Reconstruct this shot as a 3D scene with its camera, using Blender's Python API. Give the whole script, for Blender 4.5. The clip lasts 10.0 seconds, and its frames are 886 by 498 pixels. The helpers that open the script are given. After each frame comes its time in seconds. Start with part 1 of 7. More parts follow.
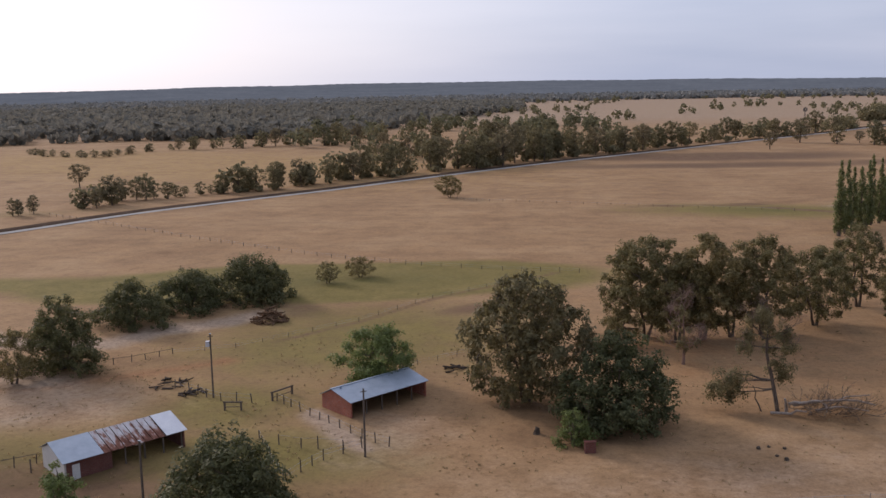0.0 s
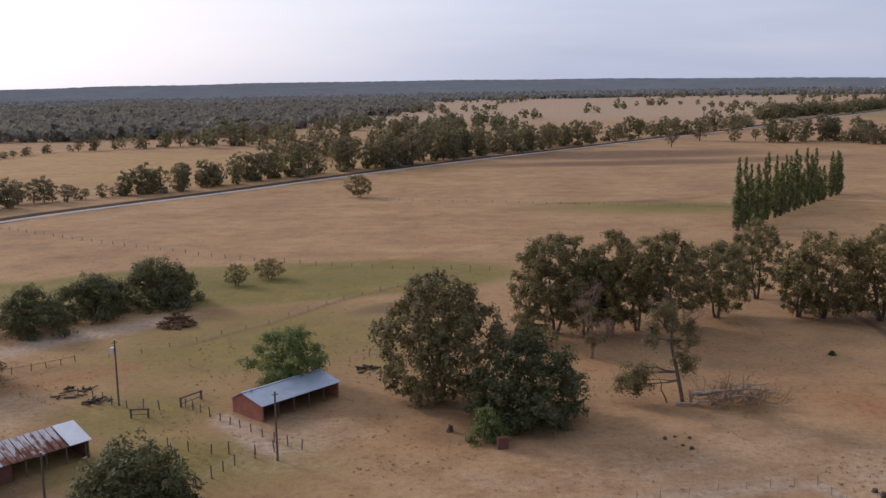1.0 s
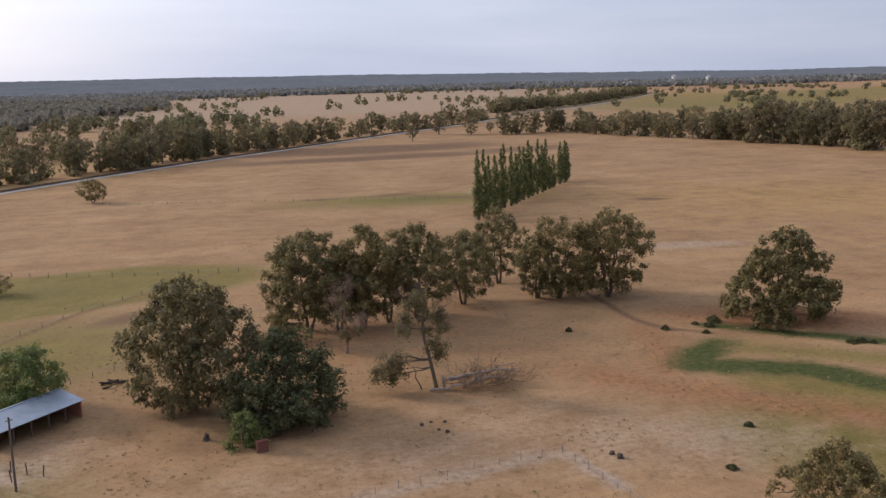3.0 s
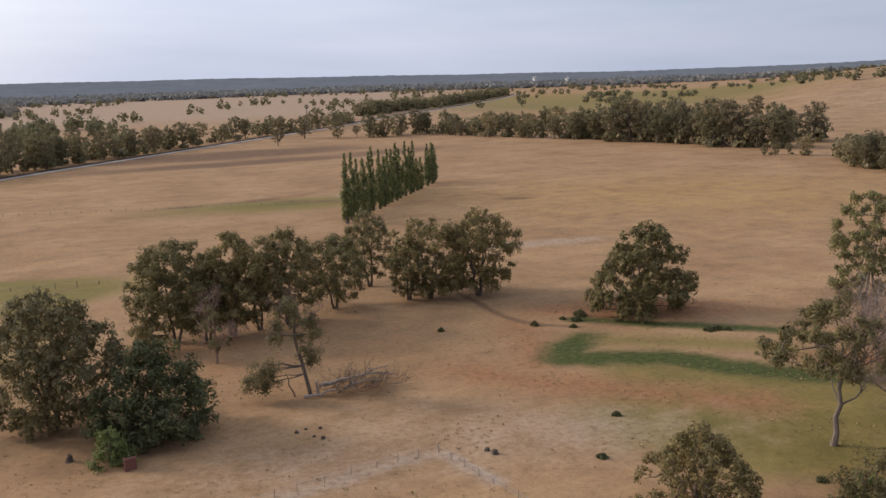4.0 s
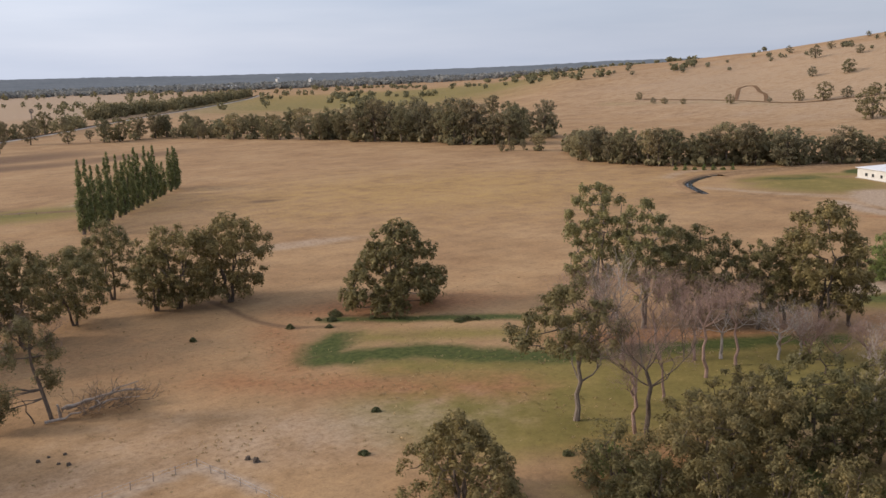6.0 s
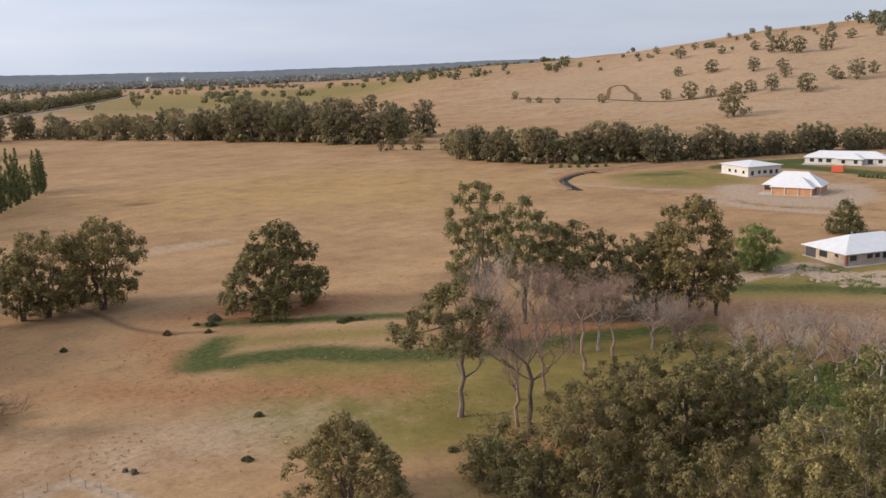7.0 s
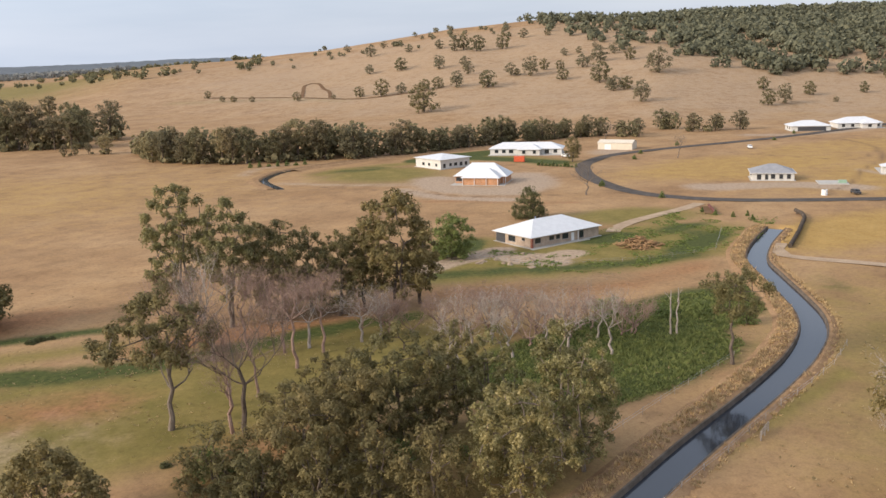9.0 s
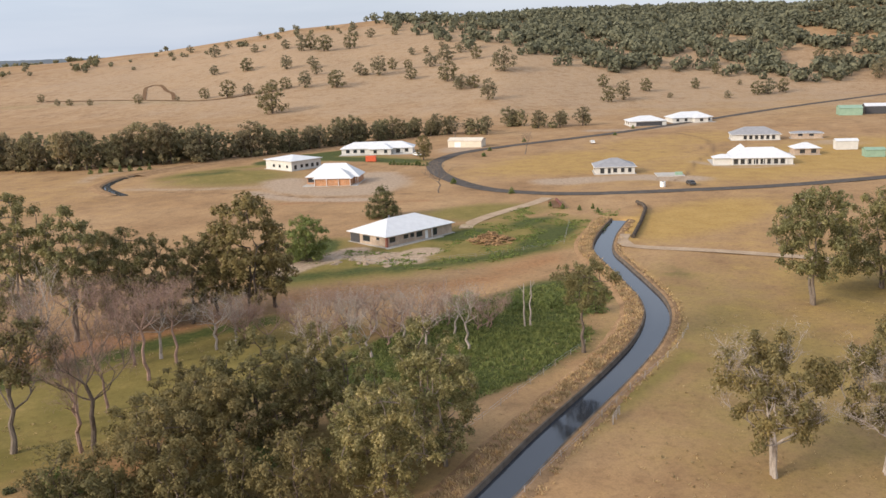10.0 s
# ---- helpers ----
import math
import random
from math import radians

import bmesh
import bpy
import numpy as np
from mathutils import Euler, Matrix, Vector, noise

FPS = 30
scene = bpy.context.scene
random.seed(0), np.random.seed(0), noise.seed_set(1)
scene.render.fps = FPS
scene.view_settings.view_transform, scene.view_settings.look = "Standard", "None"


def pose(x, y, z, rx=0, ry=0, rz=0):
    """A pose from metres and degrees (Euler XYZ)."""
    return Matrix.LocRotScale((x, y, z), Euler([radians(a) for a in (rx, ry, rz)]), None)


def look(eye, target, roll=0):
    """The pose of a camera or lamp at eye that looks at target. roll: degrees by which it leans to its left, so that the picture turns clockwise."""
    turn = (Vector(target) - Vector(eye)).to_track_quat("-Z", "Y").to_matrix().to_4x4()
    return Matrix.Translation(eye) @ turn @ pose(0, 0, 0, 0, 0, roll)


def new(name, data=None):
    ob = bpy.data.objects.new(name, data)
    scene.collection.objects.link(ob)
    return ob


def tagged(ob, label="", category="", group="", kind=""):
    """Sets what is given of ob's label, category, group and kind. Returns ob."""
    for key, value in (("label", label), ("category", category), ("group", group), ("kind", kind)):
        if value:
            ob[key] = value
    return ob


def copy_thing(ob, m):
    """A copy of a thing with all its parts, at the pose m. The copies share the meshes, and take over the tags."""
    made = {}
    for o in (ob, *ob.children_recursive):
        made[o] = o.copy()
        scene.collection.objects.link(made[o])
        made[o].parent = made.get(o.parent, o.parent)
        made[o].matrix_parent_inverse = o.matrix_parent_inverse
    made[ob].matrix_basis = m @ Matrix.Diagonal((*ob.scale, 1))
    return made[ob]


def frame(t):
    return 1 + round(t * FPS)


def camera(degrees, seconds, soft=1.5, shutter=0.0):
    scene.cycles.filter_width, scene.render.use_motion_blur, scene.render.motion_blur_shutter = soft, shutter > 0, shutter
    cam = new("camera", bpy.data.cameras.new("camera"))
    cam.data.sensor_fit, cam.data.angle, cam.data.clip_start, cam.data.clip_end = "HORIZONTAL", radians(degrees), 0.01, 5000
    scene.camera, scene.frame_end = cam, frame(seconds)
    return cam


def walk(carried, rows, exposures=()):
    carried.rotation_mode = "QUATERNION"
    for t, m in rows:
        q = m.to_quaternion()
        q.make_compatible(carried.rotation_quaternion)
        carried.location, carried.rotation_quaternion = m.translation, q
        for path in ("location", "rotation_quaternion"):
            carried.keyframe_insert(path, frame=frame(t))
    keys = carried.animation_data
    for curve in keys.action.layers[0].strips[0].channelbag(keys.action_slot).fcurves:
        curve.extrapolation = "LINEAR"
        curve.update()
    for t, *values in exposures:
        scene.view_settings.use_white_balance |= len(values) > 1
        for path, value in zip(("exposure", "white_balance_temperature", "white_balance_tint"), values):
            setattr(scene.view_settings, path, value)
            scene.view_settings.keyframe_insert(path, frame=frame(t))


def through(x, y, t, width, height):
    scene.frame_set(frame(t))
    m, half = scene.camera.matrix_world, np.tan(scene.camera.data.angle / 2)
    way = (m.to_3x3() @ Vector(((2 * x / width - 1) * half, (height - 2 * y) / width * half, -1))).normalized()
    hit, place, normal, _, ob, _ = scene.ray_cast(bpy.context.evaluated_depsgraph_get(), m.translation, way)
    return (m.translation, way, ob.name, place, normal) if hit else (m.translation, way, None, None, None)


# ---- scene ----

# Camera: a drone hovering 50 m up, panning to the right.
EYE = (0.0, 0.0, 50.0)
cam = camera(50.0, 10.0, soft=1.5)
TURNS = [  # seconds, yaw, pitch, roll
    (0, 6.92, -9.84, -1.08),
    (0.5, 3.99, -9.93, -1.02),
    (1, 1.46, -9.97, -1.02),
    (1.5, -1.67, -10.07, -1.00),
    (2, -4.96, -10.17, -1.06),
    (2.5, -9.41, -10.38, -1.24),
    (4, -21.73, -10.54, -1.82),
    (4.5, -25.55, -10.65, -1.94),
    (5, -29.04, -10.74, -2.02),
    (5.5, -33.03, -10.85, -1.95),
    (7, -44.14, -11.22, -1.70),
    (7.5, -47.97, -11.36, -1.53),
    (8, -52.14, -11.53, -1.44),
    (8.5, -57.28, -11.73, -1.55),
    (9, -62.15, -11.85, -1.75),
    (9.5, -66.73, -11.99, -1.95),
    (10, -71.07, -12.15, -1.98)
]
walk(cam, [(t, pose(*EYE, 90 + p, 0, y) @ pose(0, 0, 0, 0, 0, r)) for t, y, p, r in TURNS],
     exposures=[(0.0, 0.0, 6280, 19), (2.5, 0.21, 6370, 17.5), (5.0, 0.35, 6590, 14.5), (7.5, 0.57, 6700, 12), (8.5, 0.69, 6700, 11), (10.0, 0.74, 6730, 10.5)])

# ---- sky and sun: thin overcast, the sun low behind cloud to the west of the farm ----
SUN_AZ, SUN_EL = -52.0, 24.0
sun_dir = Vector((math.sin(radians(SUN_AZ)) * math.cos(radians(SUN_EL)), math.cos(radians(SUN_AZ)) * math.cos(radians(SUN_EL)), math.sin(radians(SUN_EL))))
world = bpy.data.worlds.new("sky")
scene.world = world
world.use_nodes = True
wn, wl = world.node_tree.nodes, world.node_tree.links
wn.clear()
w_out, w_bg = wn.new("ShaderNodeOutputWorld"), wn.new("ShaderNodeBackground")
w_sky, w_mix, w_tc = wn.new("ShaderNodeTexSky"), wn.new("ShaderNodeMix"), wn.new("ShaderNodeTexCoord")
w_sky.sky_type, w_sky.sun_disc = "NISHITA", False
w_sky.sun_elevation, w_sky.sun_rotation = radians(SUN_EL), radians(SUN_AZ)
w_sky.air_density, w_sky.dust_density = 1.0, 2.0
w_dim = wn.new("ShaderNodeVectorMath"); w_dim.operation = "SCALE"; w_dim.inputs[3].default_value = 0.09
wl.new(w_sky.outputs[0], w_dim.inputs[0])
# cloud veil, brighter towards the sun, with faint streaks
w_dot = wn.new("ShaderNodeVectorMath"); w_dot.operation = "DOT_PRODUCT"; w_dot.inputs[1].default_value = sun_dir
w_nrm = wn.new("ShaderNodeVectorMath"); w_nrm.operation = "NORMALIZE"
wl.new(w_tc.outputs["Generated"], w_nrm.inputs[0]); wl.new(w_nrm.outputs[0], w_dot.inputs[0])
w_glow = wn.new("ShaderNodeMapRange"); w_glow.interpolation_type = "SMOOTHERSTEP"
for k, v in zip((1, 2, 3, 4), (0.42, 1.0, 0.0, 1.0)):
    w_glow.inputs[k].default_value = v
wl.new(w_dot.outputs["Value"], w_glow.inputs[0])
w_map = wn.new("ShaderNodeMapping"); w_map.inputs["Scale"].default_value = (1.0, 1.0, 9.0)
w_noise = wn.new("ShaderNodeTexNoise"); w_noise.inputs["Scale"].default_value = 2.2; w_noise.inputs["Detail"].default_value = 5.0
wl.new(w_nrm.outputs[0], w_map.inputs[0]); wl.new(w_map.outputs[0], w_noise.inputs["Vector"])
w_ramp = wn.new("ShaderNodeValToRGB")
w_ramp.color_ramp.elements[0].position, w_ramp.color_ramp.elements[0].color = 0.3, (0.455, 0.54, 0.69, 1)
w_ramp.color_ramp.elements[1].position, w_ramp.color_ramp.elements[1].color = 0.7, (0.61, 0.675, 0.80, 1)
wl.new(w_noise.outputs["Fac"], w_ramp.inputs[0])
w_bright = wn.new("ShaderNodeMix"); w_bright.data_type = "RGBA"; w_bright.inputs[7].default_value = (1.14, 1.12, 1.12, 1)
# the veil is thicker and greyer on the side away from the sun
w_away = wn.new("ShaderNodeMapRange"); w_away.interpolation_type = "SMOOTHSTEP"
for k, v in zip((1, 2, 3, 4), (-0.6, 0.75, 0.72, 1.06)):
    w_away.inputs[k].default_value = v
wl.new(w_dot.outputs["Value"], w_away.inputs[0])
w_veil = wn.new("ShaderNodeVectorMath"); w_veil.operation = "SCALE"
wl.new(w_ramp.outputs[0], w_veil.inputs[0]); wl.new(w_away.outputs[0], w_veil.inputs[3])
wl.new(w_glow.outputs[0], w_bright.inputs[0]); wl.new(w_veil.outputs[0], w_bright.inputs[6])
w_mix.data_type = "RGBA"; w_mix.inputs[0].default_value = 0.8
wl.new(w_dim.outputs[0], w_mix.inputs[6]); wl.new(w_bright.outputs[2], w_mix.inputs[7])
wl.new(w_mix.outputs[2], w_bg.inputs[0]); w_bg.inputs[1].default_value = 1.0
wl.new(w_bg.outputs[0], w_out.inputs[0])
sun = new("sun", bpy.data.lights.new("sun", "SUN"))
sun.data.energy, sun.data.angle, sun.data.color = 2.0, radians(12), (1.0, 0.9, 0.78)
sun.matrix_world = look(sun_dir * 500, (0, 0, 0))

# ---- materials ----
def shader(name, rough=0.8, metal=0.0, spec=0.3):
    m = bpy.data.materials.new(name)
    m.use_nodes = True
    b = m.node_tree.nodes["Principled BSDF"]
    b.inputs["Roughness"].default_value, b.inputs["Metallic"].default_value = rough, metal
    b.inputs["Specular IOR Level"].default_value = spec
    return m, m.node_tree.nodes, m.node_tree.links, b


def ramp(nodes, stops):
    r = nodes.new("ShaderNodeValToRGB")
    e = r.color_ramp.elements
    while len(e) < len(stops):
        e.new(0.5)
    for el, (p, c) in zip(e, stops):
        el.position, el.color = p, (*c, 1)
    return r


def noisy(nodes, links, scale, detail=4.0, rough=0.55, coords="Object", stretch=(1, 1, 1)):
    tc, mp, n = nodes.new("ShaderNodeTexCoord"), nodes.new("ShaderNodeMapping"), nodes.new("ShaderNodeTexNoise")
    mp.inputs["Scale"].default_value = stretch
    n.inputs["Scale"].default_value, n.inputs["Detail"].default_value, n.inputs["Roughness"].default_value = scale, detail, rough
    links.new(tc.outputs[coords], mp.inputs[0])
    links.new(mp.outputs[0], n.inputs["Vector"])
    return n.outputs["Fac"]


def blend(nodes, links, fac, a, b, mode="MIX"):
    mx = nodes.new("ShaderNodeMix")
    mx.data_type, mx.blend_type = "RGBA", mode
    for sock, v in ((mx.inputs[0], fac), (mx.inputs[6], a), (mx.inputs[7], b)):
        if isinstance(v, bpy.types.NodeSocket):
            links.new(v, sock)
        elif isinstance(v, (int, float)):
            sock.default_value = v
        else:
            sock.default_value = (*v, 1)
    return mx.outputs[2]


def relief(nodes, links, bsdf, height, strength=0.3, dist=0.05):
    bp = nodes.new("ShaderNodeBump")
    bp.inputs["Strength"].default_value, bp.inputs["Distance"].default_value = strength, dist
    links.new(height, bp.inputs["Height"])
    links.new(bp.outputs[0], bsdf.inputs["Normal"])


def plain(name, a, b, scale=2.0, rough=0.8, metal=0.0, bump=0.2, fine=30.0, stretch=(1, 1, 1)):
    """Two tones mixed by a coarse and a fine noise, with light relief."""
    m, n, l, bs = shader(name, rough, metal, 0.4 if metal or rough < 0.7 else 0.0)
    f = noisy(n, l, scale, stretch=stretch)
    r = ramp(n, [(0.3, a), (0.7, b)])
    l.new(f, r.inputs[0])
    g = noisy(n, l, fine)
    v = ramp(n, [(0.3, (0.82, 0.82, 0.82)), (0.7, (1.1, 1.1, 1.1))])
    l.new(g, v.inputs[0])
    l.new(blend(n, l, 1.0, r.outputs[0], v.outputs[0], "MULTIPLY"), bs.inputs["Base Color"])
    if bump:
        relief(n, l, bs, g, bump, 0.03)
    return m


def leaf(name, dark, mid, light, rough=0.65, through=0.42):
    """Foliage: each spray takes its own tone, and whole billows lean to young or old leaf."""
    dark, mid, light = (tuple(p * 1.26 for p in q) for q in (dark, mid, light))
    m, n, l, bs = shader(name, rough, 0.0, 0.3)
    geo, inf = n.new("ShaderNodeNewGeometry"), n.new("ShaderNodeObjectInfo")
    soft = lambda a, b, k: tuple(p * (1 - k) + q * k for p, q in zip(a, b))
    r = ramp(n, [(0.0, soft(dark, mid, 0.45)), (0.3, mid), (0.8, soft(mid, light, 0.35)), (1.0, soft(mid, light, 0.85))])
    l.new(geo.outputs["Random Per Island"], r.inputs[0])
    v = ramp(n, [(0.0, (0.88, 0.92, 0.9)), (1.0, (1.14, 1.08, 1.02))])
    l.new(inf.outputs["Random"], v.inputs[0])
    c = blend(n, l, 1.0, r.outputs[0], v.outputs[0], "MULTIPLY")
    age = ramp(n, [(0.34, (0.72, 0.75, 0.74)), (0.5, (1.0, 1.0, 1.0)), (0.66, (1.34, 1.28, 1.2))])  # young and old sprays
    l.new(noisy(n, l, 0.5, 2.0), age.inputs[0])
    c = blend(n, l, 1.0, c, age.outputs[0], "MULTIPLY")
    l.new(c, bs.inputs["Base Color"])
    tr, mx = n.new("ShaderNodeBsdfTranslucent"), n.new("ShaderNodeMixShader")
    l.new(c, tr.inputs[0])
    mx.inputs[0].default_value = through
    l.new(bs.outputs[0], mx.inputs[1]); l.new(tr.outputs[0], mx.inputs[2])
    l.new(mx.outputs[0], n["Material Output"].inputs[0])
    return m


def ground_material():
    m, n, l, bs = shader("dry_ground", 0.95, 0.0, 0.15)
    a1, a2 = n.new("ShaderNodeAttribute"), n.new("ShaderNodeAttribute")
    a1.attribute_name, a2.attribute_name = "cover", "soil"
    s1, s2 = n.new("ShaderNodeSeparateColor"), n.new("ShaderNodeSeparateColor")
    l.new(a1.outputs["Color"], s1.inputs[0]); l.new(a2.outputs["Color"], s2.inputs[0])
    big, mid, fine, tuft = noisy(n, l, 0.02, 5), noisy(n, l, 0.15, 6, 0.65), noisy(n, l, 0.9, 5, 0.7), noisy(n, l, 3.2, 3, 0.6)
    streak = noisy(n, l, 0.03, 6, 0.6, stretch=(1.0, 1.1, 1.0))
    base = ramp(n, [(0.27, (0.252, 0.147, 0.075)), (0.5, (0.326, 0.200, 0.103)), (0.73, (0.385, 0.248, 0.133))])
    l.new(streak, base.inputs[0])
    tone = ramp(n, [(0.3, (0.80, 0.79, 0.79)), (0.5, (1.0, 1.0, 1.0)), (0.7, (1.13, 1.12, 1.09))])
    l.new(mid, tone.inputs[0])
    c = blend(n, l, 1.0, base.outputs[0], tone.outputs[0], "MULTIPLY")
    rows = ramp(n, [(0.32, (0.86, 0.84, 0.82)), (0.5, (1.0, 1.0, 1.0)), (0.68, (1.12, 1.10, 1.06))])  # long mown streaks
    l.new(noisy(n, l, 0.045, 6, 0.68, stretch=(0.35, 1.9, 1.0)), rows.inputs[0])
    c = blend(n, l, 0.6, c, rows.outputs[0], "MULTIPLY")

    def cover(col, sock, lo, hi, a, b, src):
        """Lay a second ground cover over col where its mask and a noise agree."""
        r = ramp(n, [(0.3, a), (0.7, b)])
        l.new(src, r.inputs[0])
        ad = n.new("ShaderNodeMath"); ad.operation = "ADD"
        half = n.new("ShaderNodeMath"); half.operation = "MULTIPLY_ADD"
        half.inputs[1].default_value, half.inputs[2].default_value = 0.9, -0.45
        l.new(mid, half.inputs[0])
        l.new(sock, ad.inputs[0]); l.new(half.outputs[0], ad.inputs[1])
        k = n.new("ShaderNodeMapRange"); k.interpolation_type = "SMOOTHSTEP"
        k.inputs[1].default_value, k.inputs[2].default_value = lo, hi
        l.new(ad.outputs[0], k.inputs[0])
        return blend(n, l, k.outputs[0], col, r.outputs[0])

    c = cover(c, s1.outputs[0], 0.1, 0.9, (0.148, 0.122, 0.034), (0.240, 0.180, 0.060), mid)   # olive pasture
    c = cover(c, s2.outputs[2], 0.15, 0.9, (0.332, 0.203, 0.066), (0.400, 0.257, 0.092), mid)     # golden stubble
    c = cover(c, s2.outputs[0], 0.15, 0.95, (0.242, 0.116, 0.053), (0.329, 0.165, 0.079), fine)    # red soil
    c = cover(c, s1.outputs[1], 0.2, 0.8, (0.043, 0.056, 0.015), (0.087, 0.096, 0.027), fine)  # lush green
    c = cover(c, s2.outputs[1], 0.1, 0.9, (0.298, 0.212, 0.148), (0.425, 0.322, 0.232), fine)      # grey trampled earth; also pales the hill, and the far plain as haze
    c = cover(c, s1.outputs[2], 0.2, 0.85, (0.130, 0.075, 0.041), (0.199, 0.120, 0.068), mid)     # dark ground: scorched bands, field lines, the yard, shade and litter painted under trees
    f = ramp(n, [(0.3, (0.74, 0.72, 0.70)), (0.46, (0.97, 0.97, 0.97)), (0.7, (1.14, 1.13, 1.10))])
    l.new(fine, f.inputs[0])
    c = blend(n, l, 0.9, c, f.outputs[0], "MULTIPLY")
    t = ramp(n, [(0.3, (0.8, 0.8, 0.78)), (0.62, (1.08, 1.08, 1.08))])
    l.new(tuft, t.inputs[0])
    c = blend(n, l, 0.6, c, t.outputs[0], "MULTIPLY")
    l.new(c, bs.inputs["Base Color"])
    relief(n, l, bs, fine, 0.35, 0.2)
    return m


def zinc(name, a, b, rough=0.45, metal=0.35):
    """Corrugated roof sheet, ribs running along local y."""
    m, n, l, bs = shader(name, rough, metal, 0.4)
    f = noisy(n, l, 0.7, 5)
    r = ramp(n, [(0.3, a), (0.7, b)])
    l.new(f, r.inputs[0])
    l.new(r.outputs[0], bs.inputs["Base Color"])
    tc, w = n.new("ShaderNodeTexCoord"), n.new("ShaderNodeTexWave")
    w.bands_direction = "X"; w.inputs["Scale"].default_value = 2.2
    l.new(tc.outputs["Object"], w.inputs[0])
    relief(n, l, bs, w.outputs["Fac"], 0.4, 0.03)
    return m


def rusted():
    m, n, l, bs = shader("rusted_sheet", 0.75, 0.1, 0.3)
    f = noisy(n, l, 0.9, 6, 0.7, stretch=(1.5, 0.35, 1))
    r = ramp(n, [(0.36, (0.11, 0.035, 0.02)), (0.46, (0.22, 0.09, 0.06)), (0.54, (0.46, 0.42, 0.42)), (0.75, (0.58, 0.57, 0.60))])
    tc, sep, up = n.new("ShaderNodeTexCoord"), n.new("ShaderNodeSeparateXYZ"), n.new("ShaderNodeMath")
    up.operation = "MULTIPLY_ADD"  # rust gathers towards the eave
    up.inputs[1].default_value = 0.05
    l.new(tc.outputs["Object"], sep.inputs[0]); l.new(sep.outputs[1], up.inputs[0])
    low = n.new("ShaderNodeMath"); low.operation = "SUBTRACT"; low.inputs[1].default_value = 0.09
    l.new(f, low.inputs[0]); l.new(low.outputs[0], up.inputs[2])
    l.new(up.outputs[0], r.inputs[0])
    l.new(r.outputs[0], bs.inputs["Base Color"])
    relief(n, l, bs, f, 0.3, 0.04)
    return m


def brickwork(name, a, b, mortar, scale=1.0):
    m, n, l, bs = shader(name, 0.9)
    tc, br = n.new("ShaderNodeTexCoord"), n.new("ShaderNodeTexBrick")
    br.inputs["Color1"].default_value, br.inputs["Color2"].default_value, br.inputs["Mortar"].default_value = (*a, 1), (*b, 1), (*mortar, 1)
    br.inputs["Scale"].default_value, br.inputs["Brick Width"].default_value, br.inputs["Row Height"].default_value, br.inputs["Mortar Size"].default_value = scale, 0.24, 0.086, 0.008
    sep, cmb, ad = n.new("ShaderNodeSeparateXYZ"), n.new("ShaderNodeCombineXYZ"), n.new("ShaderNodeMath")
    l.new(tc.outputs["Object"], sep.inputs[0])
    l.new(sep.outputs[0], ad.inputs[0]); l.new(sep.outputs[1], ad.inputs[1])
    l.new(ad.outputs[0], cmb.inputs[0]); l.new(sep.outputs[2], cmb.inputs[1])
    l.new(cmb.outputs[0], br.inputs["Vector"])
    st = noisy(n, l, 0.8, 5)
    v = ramp(n, [(0.3, (0.75, 0.75, 0.75)), (0.7, (1.1, 1.1, 1.1))])
    l.new(st, v.inputs[0])
    l.new(blend(n, l, 1.0, br.outputs["Color"], v.outputs[0], "MULTIPLY"), bs.inputs["Base Color"])
    return m


def water_material():
    m, n, l, bs = shader("canal_water", 0.06, 0.0, 0.6)
    bs.inputs["Base Color"].default_value = (0.032, 0.038, 0.05, 1)
    relief(n, l, bs, noisy(n, l, 1.5, 3), 0.13, 0.05)
    return m


GROUND = ground_material()
GUM = leaf("gum_leaf", (0.07, 0.06, 0.026), (0.142, 0.118, 0.048), (0.26, 0.22, 0.11))
GREY = leaf("grey_gum_leaf", (0.075, 0.066, 0.033), (0.13, 0.114, 0.056), (0.20, 0.175, 0.092))
PALE = leaf("pale_gum_leaf", (0.08, 0.073, 0.03), (0.16, 0.142, 0.055), (0.35, 0.31, 0.17))
BROWN = leaf("brown_gum_leaf", (0.082, 0.068, 0.03), (0.14, 0.117, 0.051), (0.22, 0.182, 0.088))
DARK = leaf("evergreen_leaf", (0.05, 0.053, 0.024), (0.09, 0.092, 0.04), (0.15, 0.15, 0.068))
GREEN = leaf("green_leaf", (0.07, 0.092, 0.028), (0.125, 0.155, 0.05), (0.20, 0.235, 0.085))
POPLAR = leaf("poplar_leaf", (0.065, 0.08, 0.03), (0.125, 0.14, 0.055), (0.19, 0.20, 0.09))
# plain and horizon forest: distance haze is mixed into these two leaf colours
HAZED_FAR = leaf("hazed_far_leaf", (0.127, 0.123, 0.110), (0.165, 0.158, 0.138), (0.209, 0.195, 0.163), 0.95, 0.35)
HAZED_HORIZON = leaf("hazed_horizon_leaf", (0.147, 0.153, 0.153), (0.167, 0.174, 0.174), (0.194, 0.200, 0.200), 0.95, 0.3)
STRAW = leaf("straw_grass", (0.180, 0.127, 0.067), (0.314, 0.226, 0.125), (0.444, 0.336, 0.198), 0.9, 0.3)
REED = leaf("swamp_reed", (0.062, 0.083, 0.025), (0.112, 0.138, 0.045), (0.188, 0.200, 0.075), 0.7, 0.4)
LAWN = leaf("lawn_grass", (0.09, 0.11, 0.03), (0.15, 0.175, 0.05), (0.22, 0.25, 0.08), 0.8, 0.4)
WEED = leaf("dark_weed", (0.07, 0.06, 0.03), (0.13, 0.105, 0.055), (0.20, 0.165, 0.085), 0.8, 0.3)
